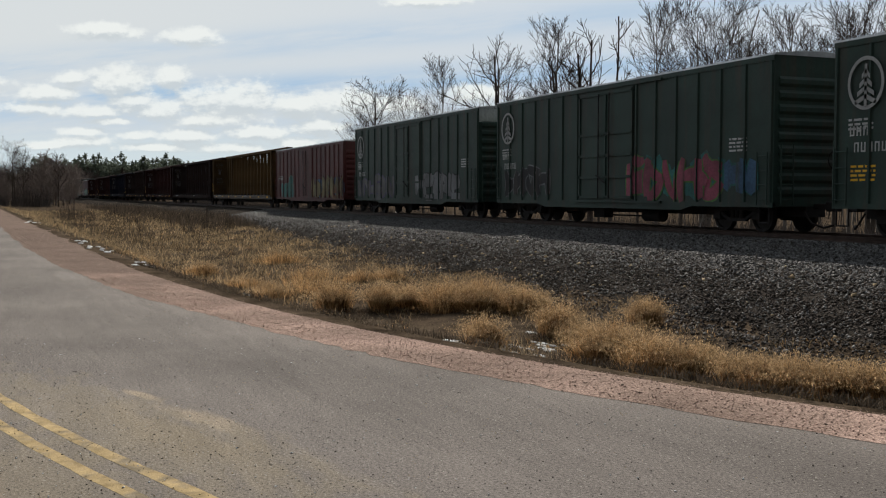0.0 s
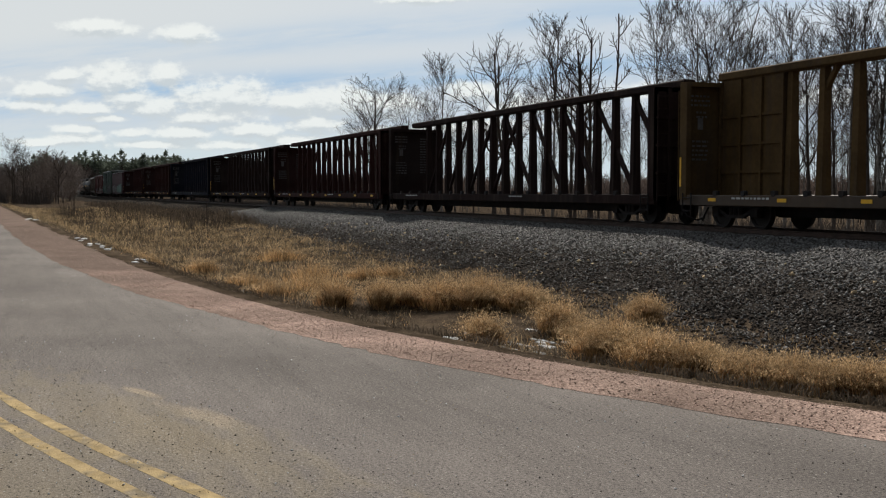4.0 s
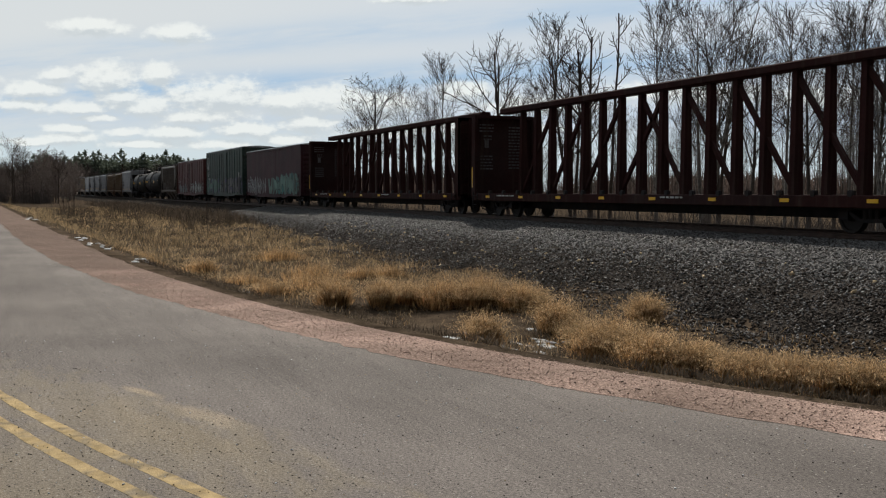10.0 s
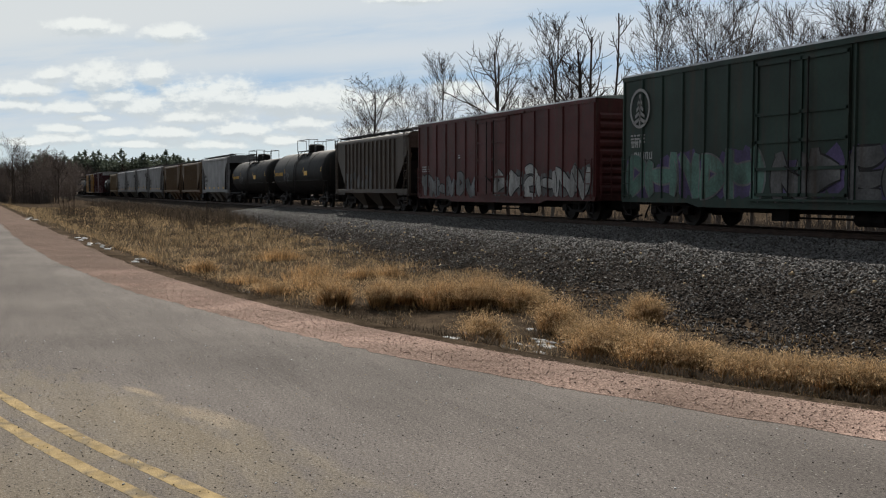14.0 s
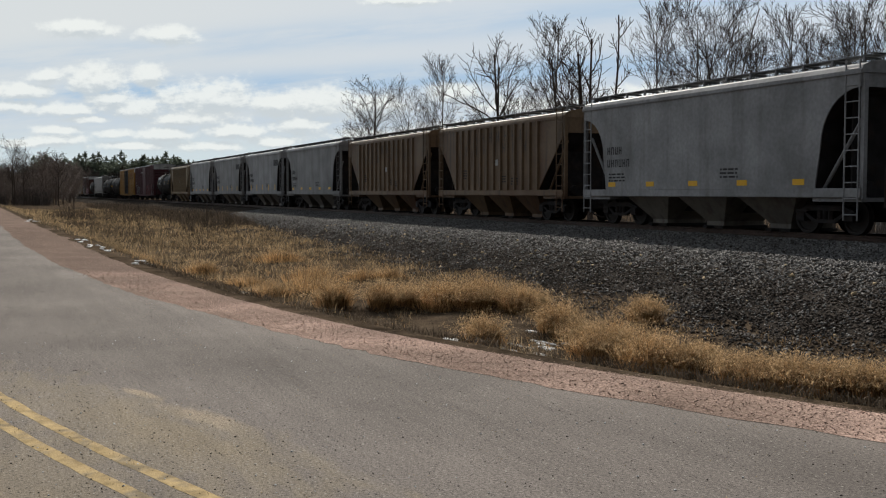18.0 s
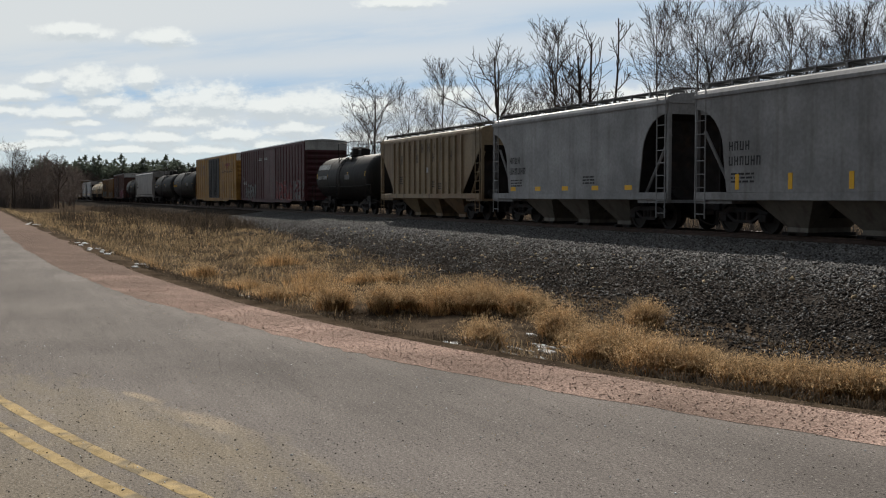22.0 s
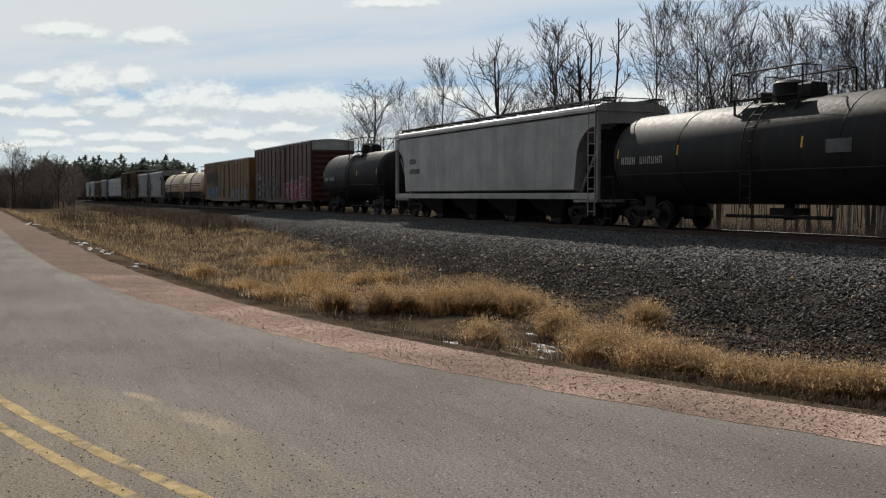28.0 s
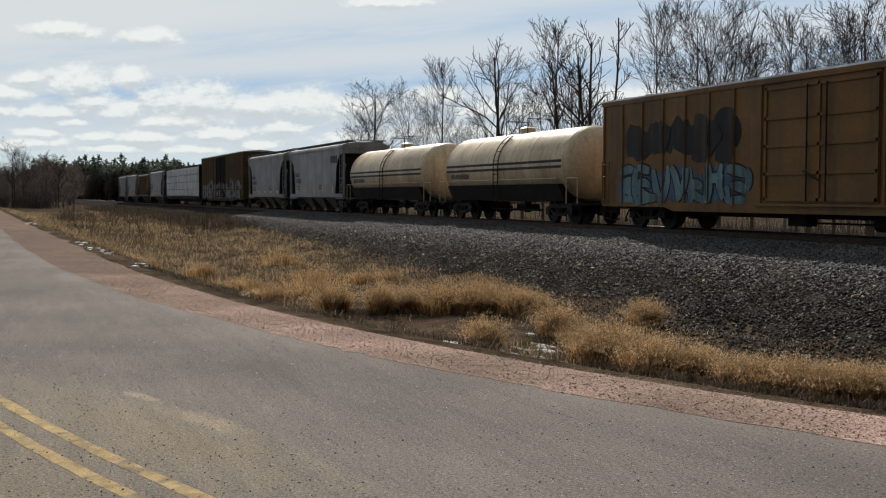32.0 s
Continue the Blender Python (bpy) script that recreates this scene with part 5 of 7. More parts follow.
def tank(label, L, R, zc, body, dome=True, pipe=True, stripe=None, belly=None):
    """A tank wagon: L is the length of the hull."""
    car = new("tank_wagon")
    tagged(car, label, "tank wagon", "wagons of the freight train")
    h, n = L / 2, 40
    prof = [(0.0, 0.0), (0.0, 0.25), (0.05, 0.5), (0.14, 0.72), (0.28, 0.88), (0.45, 0.97), (0.62, 1.0)]
    xs = [(-h + a, r) for a, r in prof[1:]] + [(h - a, r) for a, r in prof[1:][::-1]]
    rings = [[(x, R * r * math.cos(2 * math.pi * i / n), zc + R * r * math.sin(2 * math.pi * i / n)) for i in range(n)] for x, r in xs]
    part("hull", Geo().loft(rings), body, car, smooth=True)
    for x in [-h + 0.64 + (L - 1.28) * i / 4 for i in range(5)]:
        rg = []
        for dx, rr in ((-0.03, R - 0.01), (-0.02, R + 0.012), (0.02, R + 0.012), (0.03, R - 0.01)):
            rg.append([(x + dx, rr * math.cos(2 * math.pi * i / n), zc + rr * math.sin(2 * math.pi * i / n)) for i in range(n)])
        part("weld_band", Geo().loft(rg, caps=False), body, car, smooth=True)
    zt = zc + R
    if dome and stripe:
        part("manway", Geo().rod((0, 0, zt - 0.1), (0, 0, zt + 0.2), 0.34, n=16).rod((0, 0, zt + 0.2), (0, 0, zt + 0.27), 0.36, 0.2, n=16), body, car)
        for x in (-1.0, 1.0):
            part("guard_rail", Geo().path([(x, -0.55, zt - 0.1), (x, -0.55, zt + 0.55), (x, 0.55, zt + 0.55), (x, 0.55, zt - 0.1)], 0.02), P_STEEL, car)
    elif dome:
        part("valve_dome", Geo().rod((0, 0, zt - 0.12), (0, 0, zt + 0.46), 0.52, n=20).rod((0, 0, zt + 0.46), (0, 0, zt + 0.54), 0.54, 0.42, n=20), body, car)
        part("manway", Geo().rod((-0.9, 0, zt - 0.08), (-0.9, 0, zt + 0.22), 0.28, n=14).rod((-0.9, -0.3, zt + 0.24), (-0.9, 0.3, zt + 0.24), 0.05), P_STEEL, car)
        part("valve_box", Geo().bevelled(0.55, -0.3, zt - 0.05, 1.1, 0.3, zt + 0.42, 0.06), P_STEEL, car)
        part("dome_platform", Geo().box(-1.5, -0.95, zt + 0.02, 1.5, -0.62, zt + 0.06).box(-1.5, 0.62, zt + 0.02, 1.5, 0.95, zt + 0.06), P_STEEL, car)
        br = Geo()
        for x in (-1.4, 1.4):
            br.path([(x, -0.9, zt + 0.03), (x * 0.9, -1.0, zc + R * 0.72)], 0.035).path([(x, 0.9, zt + 0.03), (x * 0.9, 1.0, zc + R * 0.72)], 0.035)
        part("platform_bracket", br, P_STEEL, car)
        for s in (-1, 1):
            rl = Geo()
            rl.path([(-1.5, s * 0.95, zt), (-1.5, s * 0.95, zt + 0.82), (1.5, s * 0.95, zt + 0.82), (1.5, s * 0.95, zt)], 0.024)
            for x in (-0.4, 0.4):
                rl.rod((x, s * 0.95, zt), (x * 2.4, s * 1.12, zt - 0.42), 0.02, n=6)
            part("guard_rail", rl, P_STEEL, car)
        for x in (-1.5, 1.5):
            part("guard_rail", Geo().path([(x, -0.95, zt + 0.82), (x, -0.3, zt + 0.82), (x, -0.3, zt + 0.05)], 0.022).path([(x, 0.95, zt + 0.82), (x, 0.3, zt + 0.82), (x, 0.3, zt + 0.05)], 0.022), P_STEEL, car)
    # curved ladder up the near flank
    for s in (-1, 1):
        ld = Geo()
        for xx in (-0.22, 0.22):
            ld.path([(xx, s * (R + 0.1) * math.cos(a), zc + (R + 0.1) * math.sin(a)) for a in [i * 0.16 - 0.1 for i in range(8)]] , 0.022)
            ld.rod((xx, s * (R + 0.1), zc - 0.1), (xx, s * (R + 0.1), 1.0), 0.022, n=6)
        for a in [i * 0.27 - 0.1 for i in range(5)]:
            ld.rod((-0.22, s * (R + 0.1) * math.cos(a), zc + (R + 0.1) * math.sin(a)), (0.22, s * (R + 0.1) * math.cos(a), zc + (R + 0.1) * math.sin(a)), 0.018, n=6)
        z = zc - 0.3
        while z > 1.0:
            ld.rod((-0.22, s * (R + 0.1), z), (0.22, s * (R + 0.1), z), 0.018, n=6)
            z -= 0.34
        part("ladder", ld, P_STEEL, car)
    for e in (-1, 1):
        x = e * (h - 1.7)
        sd = Geo()
        pr = [(-0.8, 0.98)] + [(-0.8 + 1.6 * i / 12, zc - math.sqrt((R - 0.01) ** 2 - (-0.8 + 1.6 * i / 12) ** 2)) for i in range(13)] + [(0.8, 0.98)]
        sd.prism(pr[::-1], x - 0.3, x + 0.3)
        part("saddle", sd, P_STEEL, car)
        part("stub_sill", Geo().box(min(e * (h + 0.35), e * (h - 3.4)), -0.32, 0.70, max(e * (h + 0.35), e * (h - 3.4)), 0.32, 1.02), P_STEEL, car)
        part("end_platform", Geo().box(min(e * (h - 0.5), e * (h + 0.4)), -1.4, 0.98, max(e * (h - 0.5), e * (h + 0.4)), 1.4, 1.06), P_STEEL, car)
        part("hand_rail", Geo().path([(e * (h + 0.35), -1.38, 1.05), (e * (h + 0.35), -1.38, 2.0), (e * (h - 0.4), -1.42, 2.0), (e * (h - 0.4), -1.42, 1.05)], 0.022), body if stripe else P_STEEL, car)
        part("step", ladder(e * (h - 0.1), -1.45, 0.4, 1.05), P_STEEL, car)
    if pipe:
        part("outlet", Geo().rod((0, 0, zc - R - 0.45), (0, 0, zc - R + 0.1), 0.16, n=10).box(-0.5, -0.3, zc - R - 0.3, 0.5, 0.3, zc - R - 0.1).rod((-2.2, -0.5, 0.75), (2.2, -0.5, 0.75), 0.05), P_STEEL, car)
    for s in (-1, 1):
        part("side_rail", Geo().rod((-h + 1, s * (R + 0.06), zc - 0.55), (h - 1, s * (R + 0.06), zc - 0.55), 0.022, n=6), body, car)
    mk = Geo().box(-0.03, -0.012, 0, 0.03, 0, 0.3).mesh("reflector")
    mk.materials.append(P_REFLECT)
    for x in (-h + 0.75, -h * 0.45, h * 0.28, h - 0.75):
        a = 0.12
        piece("reflector", mk, car, Matrix.Translation((x, -R * math.cos(a) - 0.006, zc + R * math.sin(a) - 0.15)) @ pose(0, 0, 0, -math.degrees(a)))
    if belly:
        part("belly_shroud", Geo().prism([(-R - 0.03, zc - 0.75), (R + 0.03, zc - 0.75), (R - 0.25, zc - R + 0.05), (-R + 0.25, zc - R + 0.05)][::-1], -h + 0.9, h - 0.9), belly, car)
    if stripe:
        for dz, mt in ((0.12, stripe), (-0.1, stripe)):
            for s in (-1, 1):
                y = math.sqrt(R * R - dz * dz)
                part("stripe", Geo().box(-h + 0.7, min(s * y, s * (y + 0.008)), zc + dz - 0.05, h - 0.7, max(s * y, s * (y + 0.008)), zc + dz + 0.05), mt, car)
    running_gear(car, L + 0.8, 2.0)
    return car


TRAIN = []


def join_train(car, t_front, t_rear):
    """Note when the wagon's two ends come abeam."""
    TRAIN.append((car, ABEAM - SPEED * (t_front + t_rear) / 2))
    return car


def length(a, b):
    return SPEED * (b - a)


def build_train():
    S = -SKIN - 0.001

    def box_at(a, b, label, H, body, **kw):
        return join_train(boxcar(label, length(a, b), H, body, **kw), a, b), length(a, b) / 2

    GREEN = "dark green ribbed steel boxcar with a white fir emblem and graffiti"
    for a, b, sd in ((0.60, 1.491, 1), (1.606, 2.497, 2), (2.595, 3.49, 3), (15.11, 15.995, 4)):
        c, h = box_at(a, b, GREEN, 5.3, P_GREEN, door_w=3.6, end_top=P_SILVER if sd == 3 else None)
        fir_logo(c, -h + 1.08, 4.05, 0.58, S - 0.056)
        bars(c, [(-h + 0.55, 2.78, 0.24, 3), (-h + 0.7, 2.38, 0.24, 5)], P_WHITE, S - 0.006)
        lines(c, [(-h + 0.5, 3.15, 0.8, 3), (-0.4, 3.55, 0.55, 4), (h - 1.9, 2.9, 0.8, 4)], P_WHITE, S - 0.006, sd)
        if sd == 2:
            graffiti(c, -h + 0.7, -h + 4.6, 1.25, 2.45, S, 4, "black", "silver", None, 12, 0.3)
            graffiti(c, 1.5, h - 2.2, 1.2, 2.55, S, 5, "pink", "green", "teal", 22, 0.3)
            graffiti(c, h - 2.1, h - 0.7, 1.3, 2.5, S, 2, "blue", "teal", None, 23, 0.4)
        elif sd == 3:
            graffiti(c, -h + 0.5, -2.2, 1.2, 2.3, S, 6, "grey", "purple", None, 33, 0.3)
            graffiti(c, 1.2, h - 2.0, 1.15, 2.4, S, 5, "silver", "black", None, 34, 0.32)
        elif sd == 4:
            graffiti(c, -h + 0.4, -1.8, 1.15, 2.6, S, 5, "mint", "silver", "purple", 44)
            graffiti(c, -1.0, h - 0.5, 1.15, 2.5, S, 7, "grey", "black", "purple", 45)
        else:
            lines(c, [(-h + 0.6, 2.0, 0.8, 4)], P_REFLECT, S - 0.006, 9)
    c, h = box_at(3.608, 4.49, "dull oxide red ribbed boxcar with orange and teal graffiti", 4.75, P_RED, smooth_door=True, door_w=3.3, door_x=-0.2)
    graffiti(c, -7.0, -3.6, 1.1, 2.2, S, 3, "teal", "mint", "grey", 5, 0.42)
    graffiti(c, 1.4, h - 0.3, 1.1, 2.45, S, 6, "yellow", "black", "blue", 6, 0.36)
    graffiti(c, 5.2, h - 0.2, 1.1, 1.9, S - 0.01, 3, "orange", None, None, 61, 0.3)
    lines(c, [(-h + 0.8, 2.6, 1.2, 3)], P_WHITE, S - 0.006, 4)

    CB = "empty centerbeam flatcar of {} steel with open posts and braces"
    for a, b, p, n, tb in ((4.57, 5.827, P_RUSTYEL, "rusty yellow", True), (5.90, 7.19, P_DARK, "dark brown", False), (7.26, 8.53, P_DARKRED, "dark red-brown", True),
                           (8.61, 9.89, P_DARK, "dark brown", True), (9.97, 11.262, P_NAVY, "dark blue", False), (11.34, 12.63, P_DARKRED, "dark red-brown", True),
                           (12.71, 14.01, P_DARKRED, "dark red", True)):
        join_train(centerbeam(CB.format(n), length(a, b), 4.77, p, tabs=tb, seed=int(a * 10), plated=p is P_RUSTYEL), a, b)
    c, h = box_at(14.12, 15.015, "smooth-sided dark red boxcar with silver and teal graffiti", 4.75, P_MAROON, ribs=False, door_w=2.9, flush=True)
    y = -RIB + 0.008
    graffiti(c, -h + 0.3, -2.0, 1.15, 2.45, y, 7, "grey", "white", None, 7, 0.2)
    graffiti(c, -0.8, h - 0.5, 1.05, 2.6, y, 7, "mint", "black", "teal", 8, 0.3)
    c, h = box_at(16.085, 16.965, "bright oxide red ribbed boxcar with white graffiti", 4.8, P_RED, door_w=3.0)
    graffiti(c, -h + 0.3, -1.6, 1.1, 2.1, S, 6, "silver", "black", None, 9, 0.3)
    graffiti(c, 0.3, h - 0.3, 1.1, 2.2, S, 6, "white", "black", "grey", 10, 0.26)
    lines(c, [(-h + 0.5, 2.5, 0.9, 3), (-3.6, 2.95, 0.25, 2)], P_WHITE, S - 0.006, 4)

    def hop(a, b, label, H, body, **kw):
        return join_train(hopper(label, length(a, b), H, body, **kw), a, b), length(a, b) / 2

    c, h = hop(17.04, 17.70, "grimy taupe ribbed covered hopper wagon", 4.62, P_TAUPE, ribbed=True)
    graffiti(c, -h + 2.0, 0.5, 1.5, 2.4, -1.475, 3, "grey", None, None, 3, 0.4)
    for a, b, R, zc in ((17.78, 18.51, 1.52, 2.62), (18.62, 19.34, 1.42, 2.55)):
        c = join_train(tank("black steel tank wagon with a railed top platform", length(a, b), R, zc, P_BLACK), a + 0.05, b + 0.05)
        h = length(a, b) / 2
        bars(c, [(-h + 1.1, zc - 0.15, 0.24, 4), (-h + 2.1, zc - 0.15, 0.24, 6)], P_REFLECT, -R - 0.01)
        part("placard", Geo().box(2.2, -R - 0.012, zc - 0.2, 3.0, -R - 0.002, zc + 0.1), P_REFLECT, c)
        graffiti(c, -h + 3.6, -h + 5.2, zc - 0.55, zc + 0.1, -R - 0.002, 4, "silver", None, None, 30, 0.12)
    YB = "light grey smooth covered hopper wagon with dirty sides"
    WC = "rust-streaked buff ribbed covered hopper wagon"
    for a, b, kind, sd in ((19.44, 20.13, "g", 1), (20.20, 20.83, "w", 2), (20.90, 21.56, "w", 3), (21.65, 22.33, "g", 4), (22.40, 23.04, "x", 5),
                           (23.12, 23.79, "x", 6), (23.86, 24.52, "g", 7), (24.58, 25.26, "v", 8), (35.62, 36.28, "x", 9), (36.36, 36.99, "g", 10),
                           (39.62, 40.27, "g", 11), (40.36, 41.01, "w", 12), (41.08, 41.74, "g", 13), (41.80, 42.43, "g", 14)):
        if kind in "wv":
            p = P_BUFF if kind == "w" else P_BUFF2
            c, h = hop(a, b, WC, 4.62, p, ribbed=True)
            y = -1.478
            for row, n in ((3.55, 9), (3.05, 7)):
                bars(c, [(-h + 2.6 + (0.5 if n == 7 else 0) + i * (2 * h - 5.6) / n, row - 0.05, 0.44, 1) for i in range(n)], P_TAUPE, y - 0.002)
            lines(c, [(-h + 2.6, 2.3, 0.8, 4), (0.6, 2.0, 0.5, 3), (1.6, 1.9, 0.6, 3)], P_INK, y - 0.002, sd)
            part("placard", Geo().box(0.1, y - 0.01, 2.5, 0.34, y, 2.75), P_WHITE, c)
        else:
            c, h = hop(a, b, YB, 4.75, P_GREY if sd % 2 else P_GREY2)
            y = -1.532
            bars(c, [(-h + 1.7, 2.65, 0.26, 4), (-h + 1.7, 2.22, 0.26, 6)], P_INK, y - 0.006)
            lines(c, [(-h + 1.8, 1.95, 1.0, 3), (1.2, 2.0, 0.8, 3)], P_INK, y - 0.006, sd)
            if kind == "x":
                for i in range(4):
                    part("emblem_block", Geo().box(h - 2.5 + 0.36 * i, y - 0.008, 3.4, h - 2.2 + 0.36 * i, y, 3.85), P_INK, c, "dark lettering block")
            rf = Geo().box(-0.22, -0.01, 0, 0.22, 0, 0.16).mesh("reflector")
            rf.materials.append(P_REFLECT)
            for i in range(5):
                piece("reflector", rf, c, pose(-h + 2.0 + (2 * h - 4.2) * i / 4, y, 1.55 if kind == "g" else 1.75, 0, 0 if kind == "g" else 90))
    c = join_train(tank("black steel tank wagon with white lettering", length(25.33, 25.92), 1.38, 2.48, P_BLACK), 25.385, 25.975)
    h = length(25.33, 25.92) / 2
    a = 0.42
    for i in range(7):
        lo = part("emblem_block", Geo().box(-h + 0.75 + i * 0.36, -0.006, 0, -h + 1.02 + i * 0.36, 0, 0.34), P_WHITE, c, "white block of an emblem" if i == 0 else "")
        lo.matrix_local = Matrix.Translation((0, -1.38 * math.cos(a) - 0.01, 2.48 + 1.38 * math.sin(a))) @ pose(0, 0, 0, -math.degrees(a))
    bars(c, [(-h + 1.1, 2.42, 0.22, 4), (-h + 2.05, 2.42, 0.22, 5)], P_WHITE, -1.39)
    part("placard", Geo().box(h - 4.6, -1.39, 2.35, h - 3.7, -1.378, 2.65), SPRAY["grey"], c)
    c, h = box_at(26.07, 27.14, "tall dark red-brown boxcar with a pale end band and graffiti", 5.3, P_WINE, doors=2, door_w=1.85, rib_step=0.85, end_top=P_WHITE, flush=True)
    bars(c, [(-h + 0.7, 2.75, 0.26, 2), (-h + 0.7, 2.3, 0.26, 6)], P_WHITE, S - 0.006)
    graffiti(c, -8.6, -4.4, 1.15, 2.35, S, 5, "silver", "black", None, 14, 0.22)
    graffiti(c, 2.1, h - 3.2, 1.0, 2.45, S, 5, "red", "silver", None, 15, 0.25)
    graffiti(c, h - 3.1, h - 0.2, 1.75, 2.5, S, 5, "silver", "red", None, 24, 0.24)
    graffiti(c, h - 3.1, h - 0.2, 1.05, 1.7, S, 5, "silver", "red", None, 25, 0.24)
    lines(c, [(-3.4, 4.3, 1.0, 2), (-1.6, 4.3, 1.0, 2)], P_WHITE, S - 0.04, 5)
    c, h = box_at(27.25, 28.31, "bright yellow high boxcar with black double doors", 5.3, P_YELLOW, door=P_DOOR, doors=2, door_w=2.7, door_x=-0.17, rib_step=1.12,
                  end_top=P_WHITE, frame_ribs=True)
    part("emblem_block", Geo().box(5.3, S - 0.008, 4.1, 7.3, S, 4.35).box(5.9, S - 0.008, 3.85, 6.3, S, 4.1), SPRAY["red"], c, "faded red lettering block")
    for dx in (-1, 1):
        eb = part("emblem_cross", Geo().box(-0.6, S - 0.01, -0.1, 0.6, S - 0.002, 0.1), SPRAY["purple"], c)
        eb.matrix_local = pose(-5.6, 0, 3.95, 0, dx * 50, 0)
    words(c, "slogan", "RAILCAR POOLING EXPERTS", 0.38, pose(3.8, S - 0.006, 3.5, 90, 0, 0), P_INK)
    words(c, "end_stencil", "EXCESS HEIGHT CAR", 0.17, pose(h + 0.02, -SKIN + 0.3, 4.75, 90, 0, 90), P_INK)
    for a, b, R, zc in ((28.38, 29.13, 1.52, 2.62), (29.22, 30.0, 1.50, 2.60)):
        c = join_train(tank("black steel tank wagon with a railed top platform", length(a, b), R, zc, P_BLACK), a + 0.05, b + 0.05)
        h = length(a, b) / 2
        bars(c, [(-h + 1.0, zc - 0.2, 0.24, 4), (-h + 2.1, zc - 0.2, 0.24, 6)], P_WHITE if a > 29 else P_REFLECT, -R - 0.01)
        part("placard", Geo().box(3.0, -R - 0.012, zc - 0.15, 3.9, -R - 0.002, zc + 0.2), SPRAY["grey"], c)
    c, h = hop(30.08, 31.14, "long round-sided light grey covered hopper wagon", 4.82, P_PALEGREY, rounded=True, bays=4)
    bars(c, [(-h + 2.2, 2.95, 0.26, 4), (-h + 2.2, 2.45, 0.26, 6)], P_INK, -1.54)
    c = join_train(tank("black steel tank wagon with yellow markers", length(31.22, 31.83), 1.46, 2.55, P_BLACK), 31.27, 31.88)
    bars(c, [(-length(31.22, 31.83) / 2 + 1.0, 2.3, 0.22, 4), (-length(31.22, 31.83) / 2 + 2.0, 2.3, 0.22, 5)], P_WHITE, -1.47)
    c, h = box_at(31.985, 32.865, "red-brown ribbed boxcar with a pale end band and large graffiti", 5.23, P_BROWN, door_w=3.0, end_top=P_WHITE)
    graffiti(c, -7.6, -2.2, 1.1, 2.75, S, 5, "black", "white", "grey", 16, 0.28)
    graffiti(c, 1.2, h - 0.3, 1.1, 2.55, S, 5, "pink", "white", "purple", 17, 0.26)
    bars(c, [(-h + 0.9, 2.95, 0.24, 3), (-h + 0.9, 2.6, 0.24, 6)], P_WHITE, S - 0.006)
    c, h = box_at(32.975, 34.06, "ochre yellow ribbed boxcar with black and pale blue graffiti", 4.72, P_OCHRE, door_w=4.2, rib_step=1.15)
    graffiti(c, -8.7, -3.3, 2.65, 3.7, S, 5, "black", None, "black", 18, 0.6)
    graffiti(c, -9.4, -2.8, 1.1, 2.3, S, 7, "sky", "black", "blue", 19, 0.25)
    graffiti(c, 2.4, h - 0.4, 1.1, 2.1, S, 8, "silver", None, None, 20, 0.25)
    for a, b in ((34.13, 34.77), (34.87, 35.53)):
        c = join_train(tank("cream tank wagon with dark stripes and a black underside", length(a, b), 1.47, 2.55, P_CREAM, stripe=P_INK, belly=P_BLACK), a + 0.05, b + 0.05)
        bars(c, [(-length(a, b) / 2 + 1.2, 2.1, 0.22, 10)], P_INK, -1.45)
    c, h = box_at(37.095, 38.144, "weathered ochre high boxcar with framed sides and graffiti", 5.3, P_RUSTYEL, door=P_DARK, doors=2, door_w=2.2, rib_step=1.2, frame_ribs=True)
    graffiti(c, -h + 0.4, h - 0.4, 1.1, 2.6, S, 14, "silver", "black", None, 21, 0.26)
    join_train(centerbeam("centerbeam flatcar loaded with white-wrapped lumber", length(38.22, 39.50), 4.6, P_DARK, tabs=False, load=P_WRAP), 38.22, 39.50)


build_train()

# ---------------------------------------------------------------- trees
M_BARK = mat("grey_bark", (0.075, 0.06, 0.05), 0.9, var=0.35, scale=3, fine=30, bump=0.4)
M_PALE = mat("pale_aspen_bark", (0.20, 0.18, 0.16), 0.85, var=0.3, scale=4, fine=30, stain=(0.07, 0.06, 0.05))
M_TWIG = mat("brown_twigs", (0.055, 0.043, 0.036), 0.9, var=0.2, bump=0.0)
# grey-brown scrub bark, with haze over the far scrub mixed into the tone
M_HAZEL = mat("hazed_brush_bark", (0.18, 0.145, 0.128), 0.9, var=0.3, bump=0.0)
M_DARKBARK = mat("dark_bark", (0.07, 0.052, 0.042), 0.9, var=0.3)


def tubes(segs, sides):
    """Tapered tubes from an array of rows x0 y0 z0 r0 x1 y1 z1 r1."""
    A = np.asarray(segs, float)
    p, r0, q, r1 = A[:, :3], A[:, 3], A[:, 4:7], A[:, 7]
    d = q - p
    d /= np.linalg.norm(d, axis=1, keepdims=True) + 1e-9
    up = np.where(np.abs(d[:, 2:3]) > 0.9, np.array([[1.0, 0, 0]]), np.array([[0, 0, 1.0]]))
    a = np.cross(d, up); a /= np.linalg.norm(a, axis=1, keepdims=True) + 1e-9
    b = np.cross(d, a)
    ang = 2 * np.pi * np.arange(sides) / sides
    ring = a[:, None, :] * np.cos(ang)[None, :, None] + b[:, None, :] * np.sin(ang)[None, :, None]
    V = np.concatenate([p[:, None, :] + ring * r0[:, None, None], q[:, None, :] + ring * r1[:, None, None]], 1)
    i = np.arange(sides); j = (i + 1) % sides
    F = np.stack([i, j, j + sides, i + sides], -1)
    n = len(A)
    return V.reshape(-1, 3), (F[None] + 2 * sides * np.arange(n)[:, None, None]).reshape(-1, 4)


